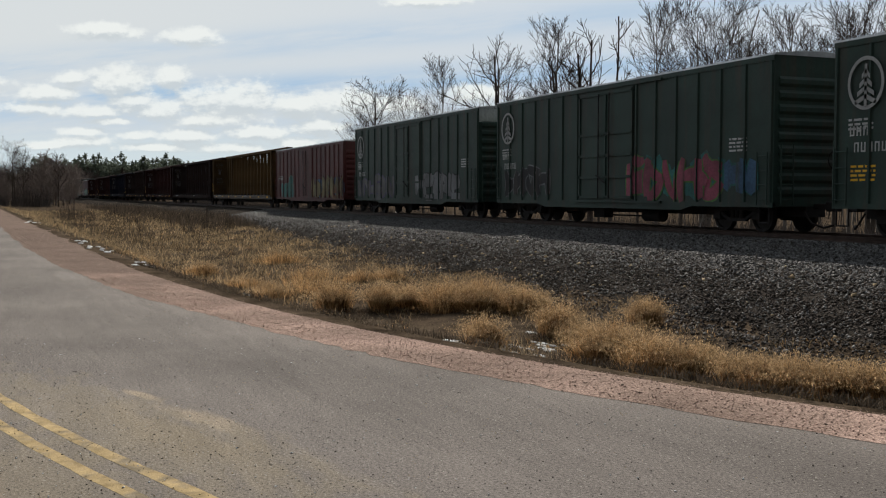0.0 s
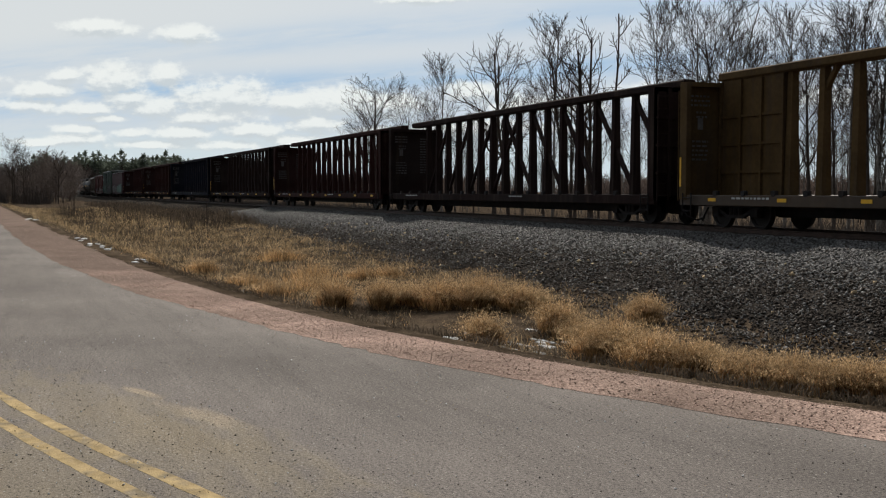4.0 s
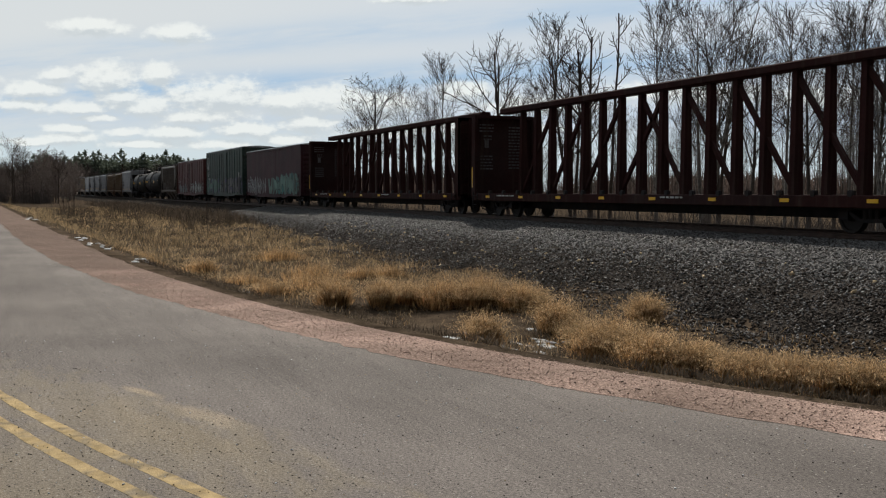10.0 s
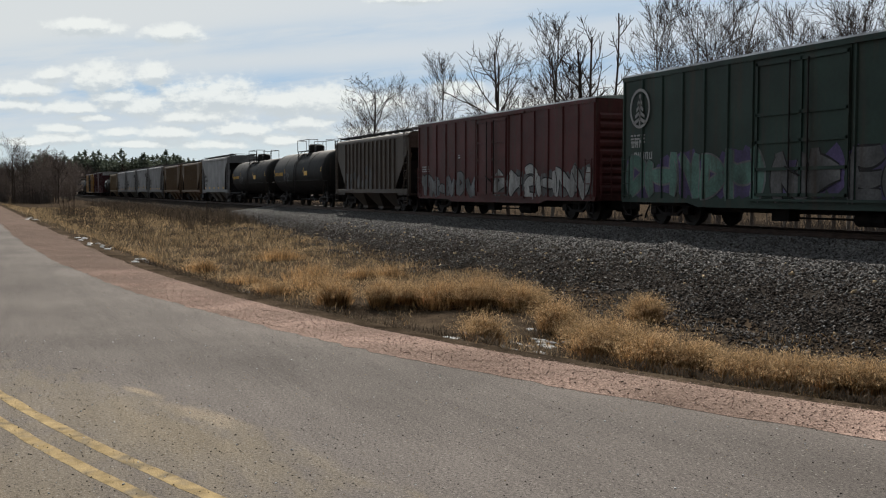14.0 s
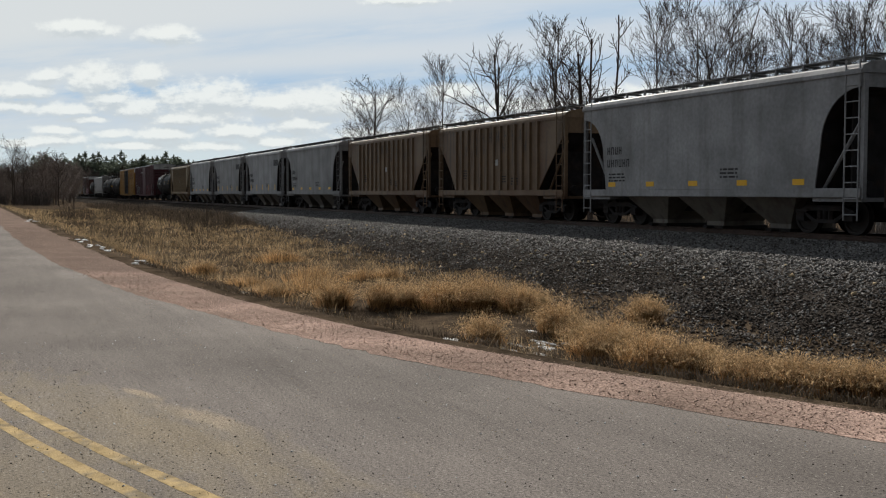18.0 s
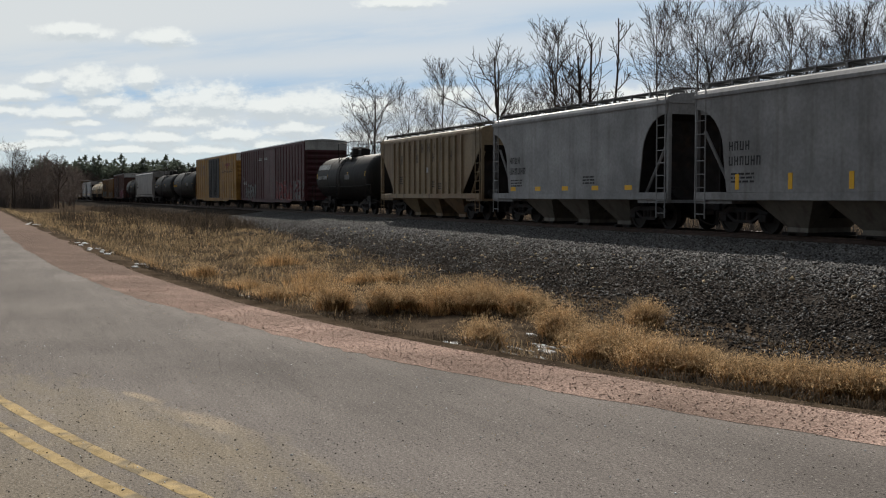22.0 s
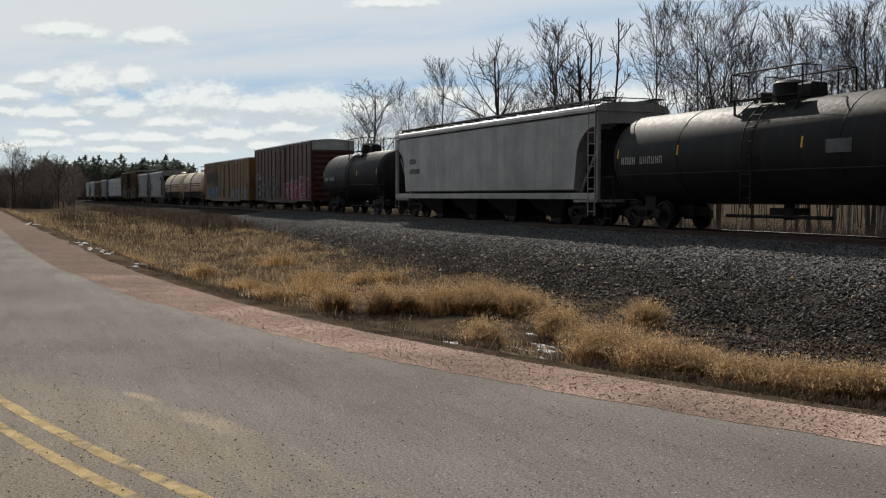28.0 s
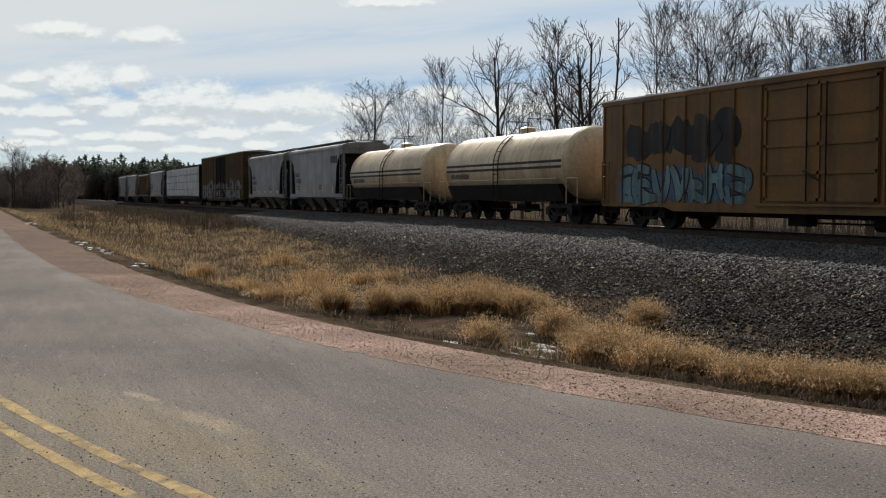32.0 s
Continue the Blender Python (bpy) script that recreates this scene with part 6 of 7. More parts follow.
def grow(seed, height, spread=0.45, forks=1, thick=0.0125, first=0.32, levels=3, few=13, thin=0.0145, reach=0.34, crook=1.0, stub=1.0):
    """A bare tree: rows of wood for the trunk and limbs, and for the twigs."""
    g = random.Random(seed)
    wood, fine = [], []

    def limb(p, d, length, r, level):
        n = (11, 7, 5, 3, 2)[level]
        pts, aim = [p], d
        jit = (0.03, 0.12 * crook, 0.11 * crook, 0.09, 0.09)[level]
        for i in range(n):
            d = (d + Vector((g.gauss(0, jit), g.gauss(0, jit), g.gauss(0, jit * 0.6) + (0.02, 0.055, 0.05, 0.04, 0.03)[level]))).normalized()
            if level == 0:
                d = (d * 0.85 + aim * 0.15).normalized()
            pts.append(pts[-1] + d * (length / n))
        end = (0.82, 0.8, 0.75, 0.6, 0.5)[level] * stub
        for i in range(n):
            ra, rb = r * (1 - end * i / n), r * (1 - end * (i + 1) / n)
            least = thin * (1, 1, 0.92, 0.82, 0.6)[level]
            (wood if level < 2 else fine).append((*pts[i], max(ra, least), *pts[i + 1], max(rb, least * 0.85)))
        if level >= levels:
            return
        kids = few if level == 0 else (0, 8, 6, 2)[level]
        turn = g.uniform(0, 6.283)
        for j in range(kids):
            w = (j + g.random()) / kids
            u = first + (0.98 - first) * w if level == 0 else 0.22 + 0.76 * w
            i = min(n - 1, int(u * n))
            q = pts[i].lerp(pts[i + 1], u * n - i)
            along = (pts[i + 1] - pts[i]).normalized()
            turn += 2.4 + g.gauss(0, 0.5)
            a = along.orthogonal().normalized()
            out = a * math.cos(turn) + along.cross(a) * math.sin(turn)
            lean = spread * g.uniform(0.8, 1.5) * (1.05 if level == 0 else 1.1)
            dd = (along + out * lean * 1.6 + Vector((0, 0, 0.10))).normalized()
            if level == 0:
                ln = height * reach * (0.35 + 0.75 * math.sin(math.pi * min(1, 0.15 + 0.85 * w)) ** 0.7) * g.uniform(0.7, 1.2)
                rr = r * (1 - end * u) * g.uniform(0.45, 0.7)
            else:
                ln = length * 0.46 * (1.15 - 0.55 * w) * g.uniform(0.65, 1.25)
                rr = r * (1 - end * u) * 0.62
            limb(q, dd, ln, max(rr, thin * 0.6), level + 1)

    for k in range(forks):
        lean = Vector((g.uniform(-0.16, 0.16), g.uniform(-0.16, 0.16), 1)).normalized() if forks > 1 else Vector((g.gauss(0, 0.04), g.gauss(0, 0.04), 1))
        limb(Vector((0.22 * k, 0.1 * k, -0.3)), lean, height * (1 - 0.08 * k), height * thick, 0)
    return wood, fine


def bare_tree(name, seed, height, bark, label, **kw):
    root, twig = new(name), M_HAZEL if bark is M_HAZEL else M_TWIG
    wood, fine = grow(seed, height, **kw)
    v, f = tubes(wood, 6)
    me = fast_mesh("trunk", v, f, bark); me.shade_smooth()
    part("trunk", me, bark, root)
    if fine:
        v, f = tubes(fine, 3)
        part("crown", fast_mesh("crown", v, f, twig), twig, root)
    tagged(root, label, "tree")
    TOPS[root.name] = max(w[6] for w in wood + fine)
    return root


TOPS = {}


def spot(px, depth):
    """Ground place at a horizontal angle, given as the picture's column, and a depth along the view."""
    lat = (px - 784) / 1850 * depth
    c, s = math.cos(radians(TURN)), math.sin(radians(TURN))
    return -depth * c + lat * s, depth * s + lat * c


def ground_at(x, y):
    return float(land_z(np.array([x]), np.array([y]))[0])


ASPEN = "bare grey-brown deciduous tree behind the railway"
KINDS = [dict(seed=11, height=13, spread=0.36, first=0.30), dict(seed=12, height=13, spread=0.42, forks=2, first=0.34, few=10),
         dict(seed=13, height=14, spread=0.32, first=0.45, reach=0.26, few=14, thick=0.009), dict(seed=14, height=12, spread=0.5, first=0.28, reach=0.44, thick=0.013),
         dict(seed=15, height=15, spread=0.38, forks=4, first=0.38, few=9, thick=0.0095), dict(seed=16, height=12, spread=0.44, first=0.36, reach=0.4),
         dict(seed=17, height=12, spread=0.36, first=0.35, levels=2, few=11, thick=0.006, thin=0.009, reach=0.28), dict(seed=18, height=12, spread=0.32, first=0.45, levels=2, few=10, thick=0.006, thin=0.009, reach=0.24),
         dict(seed=19, height=12, spread=0.42, first=0.3, levels=3, few=9, thick=0.006, thin=0.007, reach=0.3),
         dict(seed=20, height=8, spread=0.5, first=0.08, levels=3, few=10, forks=3, thick=0.010, thin=0.024),
         dict(seed=43, height=13, spread=0.52, first=0.28, levels=3, few=9, thick=0.017, thin=0.017, reach=0.42, crook=1.9, stub=0.9)]
kinds = []
for i, kw in enumerate(KINDS):
    h = kw.pop("height"); sd = kw.pop("seed")
    src = bare_tree("bare_tree", sd, h, M_HAZEL if i == 9 else M_PALE if i in (2, 4, 6, 7) else M_BARK, ASPEN, **kw)
    kinds.append((src, TOPS[src.name]))
# column, depth, rise of the top over the eye as a slope in thousandths, kind, turn
SKYLINE = [(626, 128, 77, 3, 40), (668, 122, 115, 10, 200), (652, 124, 100, 5, 90), (721, 112, 114, 5, 70), (748, 118, 92, 3, 15), (781, 102, 136, 2, 30),
           (806, 104, 82, 5, 80), (874, 97, 142, 10, 120), (838, 99, 84, 5, 200), (978, 84, 174, 2, 10), (962, 88, 120, 5, 160), (1010, 86, 128, 0, 160),
           (925, 90, 104, 0, 45), (1161, 76, 192, 2, 220), (1238, 70, 215, 4, 80), (1272, 72, 195, 1, 130), (1330, 68, 152, 0, 300),
           (1205, 75, 150, 5, 20), (1389, 66, 186, 2, 10), (1432, 64, 168, 0, 100), (1408, 68, 150, 5, 250), (1475, 62, 172, 5, 190),
           (1536, 60, 214, 1, 60), (1562, 58, 205, 4, 140), (1502, 63, 188, 2, 20), (1130, 79, 92, 5, 110), (1060, 83, 110, 5, 50)]
first_use = set()


def plant(k, x, y, h, turn):
    src, h0 = kinds[k]
    s = h / h0
    m = pose(x, y, ground_at(x, y) - 0.05, 0, 0, turn)
    if k not in first_use:
        first_use.add(k)
        ob = src
        ob.matrix_basis = m
    else:
        ob = copy_thing(src, m)
    ob.scale = (s, s, s)
    return ob


for px, dep, rise, k, turn in SKYLINE:
    x, y = spot(px, dep)
    plant(k, x, y, dep * rise / 1000 + EYE_Z - ground_at(x, y), turn)
DEAD = "dead tree snag with few broken limbs and a bare top"
for px, dep, h, sd, kw in ((1079, 80, 16.3, 31, dict(few=7, thick=0.0095, first=0.5, reach=0.12)), (1042, 81, 14.6, 33, dict(few=9, thick=0.0135, first=0.35, reach=0.30, forks=2)),
                           (1012, 82, 13.2, 37, dict(few=8, thick=0.0125, first=0.4, reach=0.26, forks=2)),
                           (901, 94, 15.2, 35, dict(few=10, thick=0.013, first=0.35, reach=0.32))):
    snag = bare_tree("dead_tree", sd, h, M_DARKBARK, DEAD, spread=0.4, levels=2 if px < 1092 else 1, thin=0.026, crook=1.5, stub=0.75, **kw)
    sx, sy = spot(px, dep)
    snag.matrix_basis = pose(sx, sy, ground_at(sx, sy), 0, 0, 0)
g = random.Random(77)
for i in range(190):
    px = 640 + 1020 * g.random() ** 0.8
    lo = 56 + (1568 - px) * 0.07
    dep = lo + g.random() * 60
    x, y = spot(px, dep)
    if y < 33:
        continue
    top = 0.068 + 0.065 * max(0.0, (px - 900) / 668)          # how far the thicket rises over the eye
    h = (EYE_Z + 0.9 + top * dep) * g.uniform(0.5, 1.0)
    plant(g.choice((6, 6, 7, 7, 8)), x, y, h, g.uniform(0, 360))


def straw(name, rgb, through=0.4, island=0.35):
    """Dead grass: dull, and light shines through it."""
    m = bpy.data.materials.new(name)
    m.use_nodes = True
    N, Lk = m.node_tree.nodes, m.node_tree.links
    N.remove(N["Principled BSDF"])
    ge = N.new("ShaderNodeNewGeometry")
    nz = N.new("ShaderNodeTexNoise"); nz.inputs["Scale"].default_value = 0.9
    co = N.new("ShaderNodeTexCoord"); Lk.new(co.outputs["Object"], nz.inputs[0])
    r1 = N.new("ShaderNodeMapRange"); r1.inputs[3].default_value, r1.inputs[4].default_value = 1 - island, 1 + island
    Lk.new(ge.outputs["Random Per Island"], r1.inputs[0])
    r2 = N.new("ShaderNodeMapRange"); r2.inputs[1].default_value, r2.inputs[2].default_value = 0.35, 0.65
    r2.inputs[3].default_value, r2.inputs[4].default_value = 0.62, 1.38
    Lk.new(nz.outputs[0], r2.inputs[0])
    mu = N.new("ShaderNodeMath"); mu.operation = "MULTIPLY"; Lk.new(r1.outputs[0], mu.inputs[0]); Lk.new(r2.outputs[0], mu.inputs[1])
    c = N.new("ShaderNodeRGB"); c.outputs[0].default_value = (*rgb, 1)
    sc = N.new("ShaderNodeVectorMath"); sc.operation = "SCALE"; Lk.new(c.outputs[0], sc.inputs[0]); Lk.new(mu.outputs[0], sc.inputs[3])
    df, tr, mx = N.new("ShaderNodeBsdfDiffuse"), N.new("ShaderNodeBsdfTranslucent"), N.new("ShaderNodeMixShader")
    mx.inputs[0].default_value = through
    Lk.new(sc.outputs[0], df.inputs[0]); Lk.new(sc.outputs[0], tr.inputs[0])
    Lk.new(df.outputs[0], mx.inputs[1]); Lk.new(tr.outputs[0], mx.inputs[2])
    Lk.new(mx.outputs[0], N["Material Output"].inputs[0])
    return m


# needle green lightened to carry the haze of distance in its colour
M_NEEDLE = straw("hazed_pine_needles", (0.16, 0.185, 0.145), 0.45, 0.35)


def pine(seed, height):
    """A tall pine: bare lower trunk and clumped boughs of needle tufts."""
    g = np.random.default_rng(seed)
    root = new("pine_tree")
    v, f = tubes([(0, 0, -0.3, height * 0.014, 0.1, 0, height * 0.55, height * 0.010), (0.1, 0, height * 0.55, height * 0.010, 0, 0, height * 0.98, 0.03)], 6)
    part("trunk", fast_mesh("trunk", v, f, M_DARKBARK), M_DARKBARK, root)
    P = []
    levels = 15
    for i in range(levels):
        u = i / (levels - 1)
        z = height * (0.34 + 0.64 * u)
        for b in range(5):
            if g.random() < 0.12:
                continue
            az = g.uniform(0, 6.283)
            reach = height * (0.19 * (1 - u ** 1.8) ** 0.8 + 0.03) * g.uniform(0.6, 1.25)
            for k in range(4):
                r = reach * (0.35 + 0.65 * k / 3)
                P.append((r * math.cos(az), r * math.sin(az), z + 0.12 * r + g.normal(0, 0.028 * height)))
    P = np.array(P)
    n = len(P)
    tri = g.normal(0, 1, (n, 9, 3, 3)) * (np.array([0.5, 0.5, 0.3]) * (1.15 - 0.75 * (P[:, 2:3] / height - 0.3) / 0.7))[:, None, None, :] + P[:, None, None, :]
    V = tri.reshape(-1, 3)
    part("crown", fast_mesh("crown", V, np.arange(len(V)).reshape(-1, 3), M_NEEDLE), M_NEEDLE, root)
    return tagged(root, "tall dark green pine in the far wood", "tree", "pines on the horizon")


pines = [pine(51, 16), pine(52, 18), pine(53, 15)]
used = [False] * 3
for i in range(150):
    px = 62 + 284 * (i + g.random() * 0.8) / 150
    dep = 425 + g.uniform(-12, 40)
    x, y = spot(px, dep)
    j = g.randrange(3)
    s = g.uniform(0.76, 1.04)
    m = pose(x, y, ground_at(x, y) - 0.2, 0, 0, g.uniform(0, 360))
    if used[j]:
        ob = copy_thing(pines[j], m)
    else:
        used[j] = True
        ob = pines[j]
        ob.matrix_basis = m
    ob.scale = (s, s, s)


# ---------------------------------------------------------------- grass, brush and litter
M_STRAW = straw("straw_grass", (0.375, 0.232, 0.112), 0.42, 0.9)
M_FADED = straw("faded_brown_grass", (0.31, 0.228, 0.135), 0.35, 0.9)
M_SEED = straw("pale_seed_heads", (0.47, 0.335, 0.195), 0.5, 0.7)
M_MATTED = straw("matted_grass", (0.15, 0.122, 0.088), 0.3, 0.85)
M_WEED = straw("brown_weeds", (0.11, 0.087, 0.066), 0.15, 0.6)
M_BRUSH = straw("dead_brush", (0.072, 0.062, 0.057), 0.1)
# distance haze is put into this colour: a paler version of the near brush
M_HAZEBRUSH = straw("hazed_leafless_wood", (0.15, 0.115, 0.10), 0.2)


def blades(P, hgt, wid, lean, seed, flop=0.35):
    """Bent blades: three triangles each."""
    g = np.random.default_rng(seed)
    n = len(P)
    a = g.uniform(0, 6.283, n)
    side = np.stack([np.cos(a), np.sin(a), np.zeros(n)], -1) * (wid * g.uniform(0.6, 1.3, n))[:, None]
    h = hgt * g.uniform(0.55, 1.15, n)
    ld = lean + g.normal(0, flop, (n, 2))
    up = np.stack([ld[:, 0] * h * 0.35, ld[:, 1] * h * 0.35, h * 0.6], -1)
    tip = np.stack([ld[:, 0] * h * 1.0, ld[:, 1] * h * 1.0, h * (0.98 - 0.25 * np.clip(np.abs(ld).sum(1), 0, 2))], -1)
    V = np.stack([P - side, P + side, P + up - side * 0.75, P + up + side * 0.75, P + tip], 1)
    F = np.array([(0, 1, 3), (0, 3, 2), (2, 3, 4)])[None] + 5 * np.arange(n)[:, None, None]
    return V.reshape(-1, 3), F.reshape(-1, 3)


def on_land(x, y, dz=0.0):
    return np.stack([x, y, land_z(x, y) + dz], -1)


def shoulder_w(x):
    return 1.2 + 0.72 * np.clip((-x - 11) / 24, 0, 1)


def build_grass():
    g = np.random.default_rng(21)
    for nm, n, mt, h0, wid, seed in (("matted_grass", 150000, M_MATTED, 0.10, 0.005, 1), ("dry_grass", 90000, M_STRAW, 0.17, 0.0042, 2), ("faded_grass", 60000, M_FADED, 0.30, 0.005, 3)):
        x = -5 - 125 * g.random(n) ** 1.7
        lo, hi = edge_y(x) + shoulder_w(x) + 0.0, track_y(x) - bed_w(x) + 0.9
        y = lo + (hi - lo) * g.random(n)
        f = np.sin(x * 0.9 + 1.7 * np.sin(y * 0.8)) * np.sin(y * 1.25 + 1.3 * np.sin(x * 0.6)) + 0.5 * np.sin(x * 2.7 + y) * np.sin(y * 3.1 - x)
        far = np.clip((-x - 18) / 25, 0, 1)
        want = (0.16 + 0.4 * f + 0.35 * np.clip((-x - 20) / 12, 0, 1) if nm == "dry_grass" else 0.78 + 0.4 * f) + 0.35 * far
        if nm == "dry_grass":
            want = want * (1 - 0.86 * np.clip((-x - 22) / 14, 0, 1))
        if nm == "faded_grass":
            want = 0.15 + 0.95 * far + 0.4 * f
        edge = np.clip((y - lo - 0.45 * (1 - far)) / (0.4 + 0.9 * far), 0, 1) * np.clip((hi - y) / 1.2, 0.25, 1)
        keep = g.random(n) < want * (0.22 + 0.78 * edge)
        x, y, f = x[keep], y[keep], f[keep]
        scale = np.clip(-x / 28, 0.9, 4.0)
        v, t = blades(on_land(x, y), h0 * (0.75 + 0.35 * np.clip(f, -1, 1)) * (1 + 0.25 * far[keep]), wid * scale, np.array([[0.25, -0.1]]), seed, 1.5 if nm == "matted_grass" else 0.85)
        ob = new(nm, fast_mesh(nm, v, t, mt))
        tagged(ob, "straw-coloured dead grass in the ditch" if nm == "dry_grass" else "faded brown dead grass beyond the ditch" if nm == "faded_grass" else "flattened dead grass on damp ground", "grass", kind="stuff")
    # ragged fringe of grass lying over the gravel's edge
    n = 2600
    x = -4.5 - 20 * g.random(n) ** 1.2
    y = edge_y(x) + shoulder_w(x) * 1.04 + np.abs(g.normal(0, 0.22, n)) - 0.05
    v, t = blades(on_land(x, y, 0.01), np.full(n, 0.14), np.full(n, 0.0035), np.array([[0.3, -0.3]]), 17, 0.8)
    tagged(new("grass_fringe", fast_mesh("grass_fringe", v, t, M_WEED)), "short dead grass along the edge of the gravel", "grass", kind="stuff")
    # tall tussocks: x, y, height, half width
    spots = [(-22.6, 6.9, 0.81, 0.38), (-22.0, 7.8, 0.72, 0.38), (-22.2, 8.5, 0.64, 0.39), (-21.9, 9.2, 0.82, 0.58), (-21.3, 9.7, 0.72, 0.38),
             (-21.7, 10.2, 0.9, 0.45), (-20.8, 10.6, 0.76, 0.38), (-16.8, 7.9, 0.6, 0.36), (-17.2, 9.6, 0.79, 0.44), (-14.7, 8.9, 0.63, 0.41),
             (-14.8, 9.4, 0.78, 0.45), (-18.0, 12.1, 0.66, 0.38), (-13.5, 9.2, 0.80, 0.50), (-13.0, 9.5, 0.62, 0.34)]
    more = [(-12.0, 9.6, 0.55, 0.32), (-11.6, 9.8, 0.58, 0.35), (-11.2, 10.0, 0.66, 0.36), (-10.8, 10.2, 0.65, 0.36), (-10.4, 10.4, 0.65, 0.36),
            (-10.0, 10.7, 0.64, 0.36), (-28.8, 8.1, 0.8, 0.55), (-37.4, 9.3, 0.7, 0.6), (-26.1, 6.3, 0.47, 0.5), (-33.2, 5.8, 0.5, 0.46),
            (-34.0, 4.3, 0.45, 0.45), (-29.3, 9.8, 0.48, 0.43), (-29.1, 6.4, 0.4, 0.5), (-16.4, 9.6, 0.47, 0.27), (-26.4, 7.6, 0.62, 0.44),
            (-13.7, 10.3, 0.34, 0.27), (-29.3, 10.7, 0.44, 0.40), (-21.3, 11.3, 0.5, 0.3)]
    for i, (x, y, h, r) in enumerate(spots + more):
        h *= 0.74 if x > -12.5 else 0.86
        n = int((1300 + 2400 * r) * (1.0 if x > -24 else 0.4))
        q = g.normal(0, 0.36 if x > -24 else 0.6, (n, 2)) * r * g.uniform(0.6, 1.4, 2)
        out = np.hypot(q[:, 0], q[:, 1]) / r
        lean = q / (r + 0.05) * 0.62 + np.array([0.10, -0.05])
        hh = h * g.uniform(0.55, 1.18, n) * np.clip(1.12 - 0.38 * out, 0.35, 1.1)
        P = on_land(x + q[:, 0], y + q[:, 1])
        base = np.array([x, y, ground_at(x, y)])
        v, t = blades(P - base, hh, np.full(n, 0.0034 + 0.00005 * -x), lean, 60 + i, 0.30)
        root = new("grass_tussock")
        root.location = base
        tagged(part("dead_foliage", fast_mesh("dead_foliage", v, t, M_STRAW), M_STRAW, root), kind="stuff")
        tips = v.reshape(-1, 5, 3)[:, 4]
        tips = tips[tips[:, 2] > 0.42 * h]
        fl = np.repeat(tips, 3, 0) + g.normal(0, 0.022, (3 * len(tips), 3))
        v, t = blades(fl, np.full(len(fl), 0.036), np.full(len(fl), 0.0042), np.array([[0.2, -0.1]]), 160 + i, 1.2)
        tagged(part("seed_fluff", fast_mesh("seed_fluff", v, t, M_SEED), M_SEED, root), "pale feathery seed fluff", kind="stuff")
        # dead stalks round the foot, in dark brown that paints the tussock's self-shadow
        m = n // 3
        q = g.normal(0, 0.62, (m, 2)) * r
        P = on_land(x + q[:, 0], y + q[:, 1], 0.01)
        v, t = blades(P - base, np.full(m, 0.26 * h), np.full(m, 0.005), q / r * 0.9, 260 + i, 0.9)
        tagged(part("thatch", fast_mesh("thatch", v, t, M_WEED), M_WEED, root), "dead stalks round the foot, dark brown for the shade inside the tussock", kind="stuff")
        tagged(root, "tall golden tussock of dead grass with fluffy seed heads", "grass", "tussocks in the ditch")


build_grass()


def thicket(name, label, n, place, hgt, wid, material, seed, flop=0.25):
    """A mass of dead stalks in one mesh."""
    g = np.random.default_rng(seed)
    x, y = place(g, n)
    v, t = blades(on_land(x, y), hgt * g.uniform(0.5, 1.2, n), wid, np.array([[0.0, 0.0]]), seed, flop)
    return tagged(new(name, fast_mesh(name, v, t, material)), label, "brush", kind="stuff")


def behind_track(g, n):
    x = 10 - 240 * g.random(n) ** 1.3
    return x, 27 + 9 * g.random(n) ** 1.5


thicket("roadside_brush", "grey-brown dead weeds beyond the track", 42000, behind_track, 1.3, 0.02, M_BRUSH, 5)


def view_band(p0, p1, d0, d1):
    def put(g, n):
        px, dep = p0 + (p1 - p0) * g.random(n), d0 + (d1 - d0) * g.random(n)
        lat = (px - 784) / 1850 * dep
        c, s = math.cos(radians(TURN)), math.sin(radians(TURN))
        return -dep * c + lat * s, dep * s + lat * c
    return put


thicket("far_wood", "hazy brown leafless wood at the edge of the field", 16000, view_band(335, 1800, 300, 360), 7.5, 0.28, M_HAZEBRUSH, 6, 0.3)
thicket("pine_understory", "leafless wood below the pines, its brown paled for haze", 9000, view_band(40, 345, 412, 470), 10.5, 0.30, M_HAZEBRUSH, 7, 0.22)
thicket("left_brush", "brown leafless scrub beside the road", 6000, view_band(-60, 98, 165, 240), 3.2, 0.03, M_BRUSH, 8, 0.3)


def by_bed(g, n):
    x = -62 - 110 * g.random(n) ** 1.2
    k = bed_w(x) - 0.6 + 4.5 * g.random(n) ** 1.5
    keep = np.sin(x * 0.45 + 2 * np.sin(x * 0.17)) + 0.8 * np.sin(k * 2 + x * 0.9) > g.normal(0, 0.9, n)
    return np.where(keep, x, x * 0.8 - 14), track_y(x) - k




def verge(g, n):
    k = g.integers(0, 46, n)
    cx, cy = -52 - 66 * g.random(46), 4.0 + 9.0 * g.random(46)
    return cx[k] + g.normal(0, 1.3, n), cy[k] + g.normal(0, 0.8, n)


thicket("verge_brush", "clumps of tall brown dead weeds in the field", 2600, verge, 1.05, 0.012, M_WEED, 13, 0.4)
thicket("weed_strip", "knee-high brown dead weeds along the bed's foot", 6500, by_bed, 1.0, 0.014, M_WEED, 9, 0.35)
g = random.Random(5)
for i in range(52):
    x, y = spot(g.uniform(-70, 132), g.uniform(165, 250))
    plant(9, x, y, g.uniform(5.5, 9.6), g.uniform(0, 360))
for i in range(56):
    x, y = spot(g.uniform(30, 348), g.uniform(405, 440))
    plant(9, x, y, g.uniform(8, 13.0), g.uniform(0, 360))
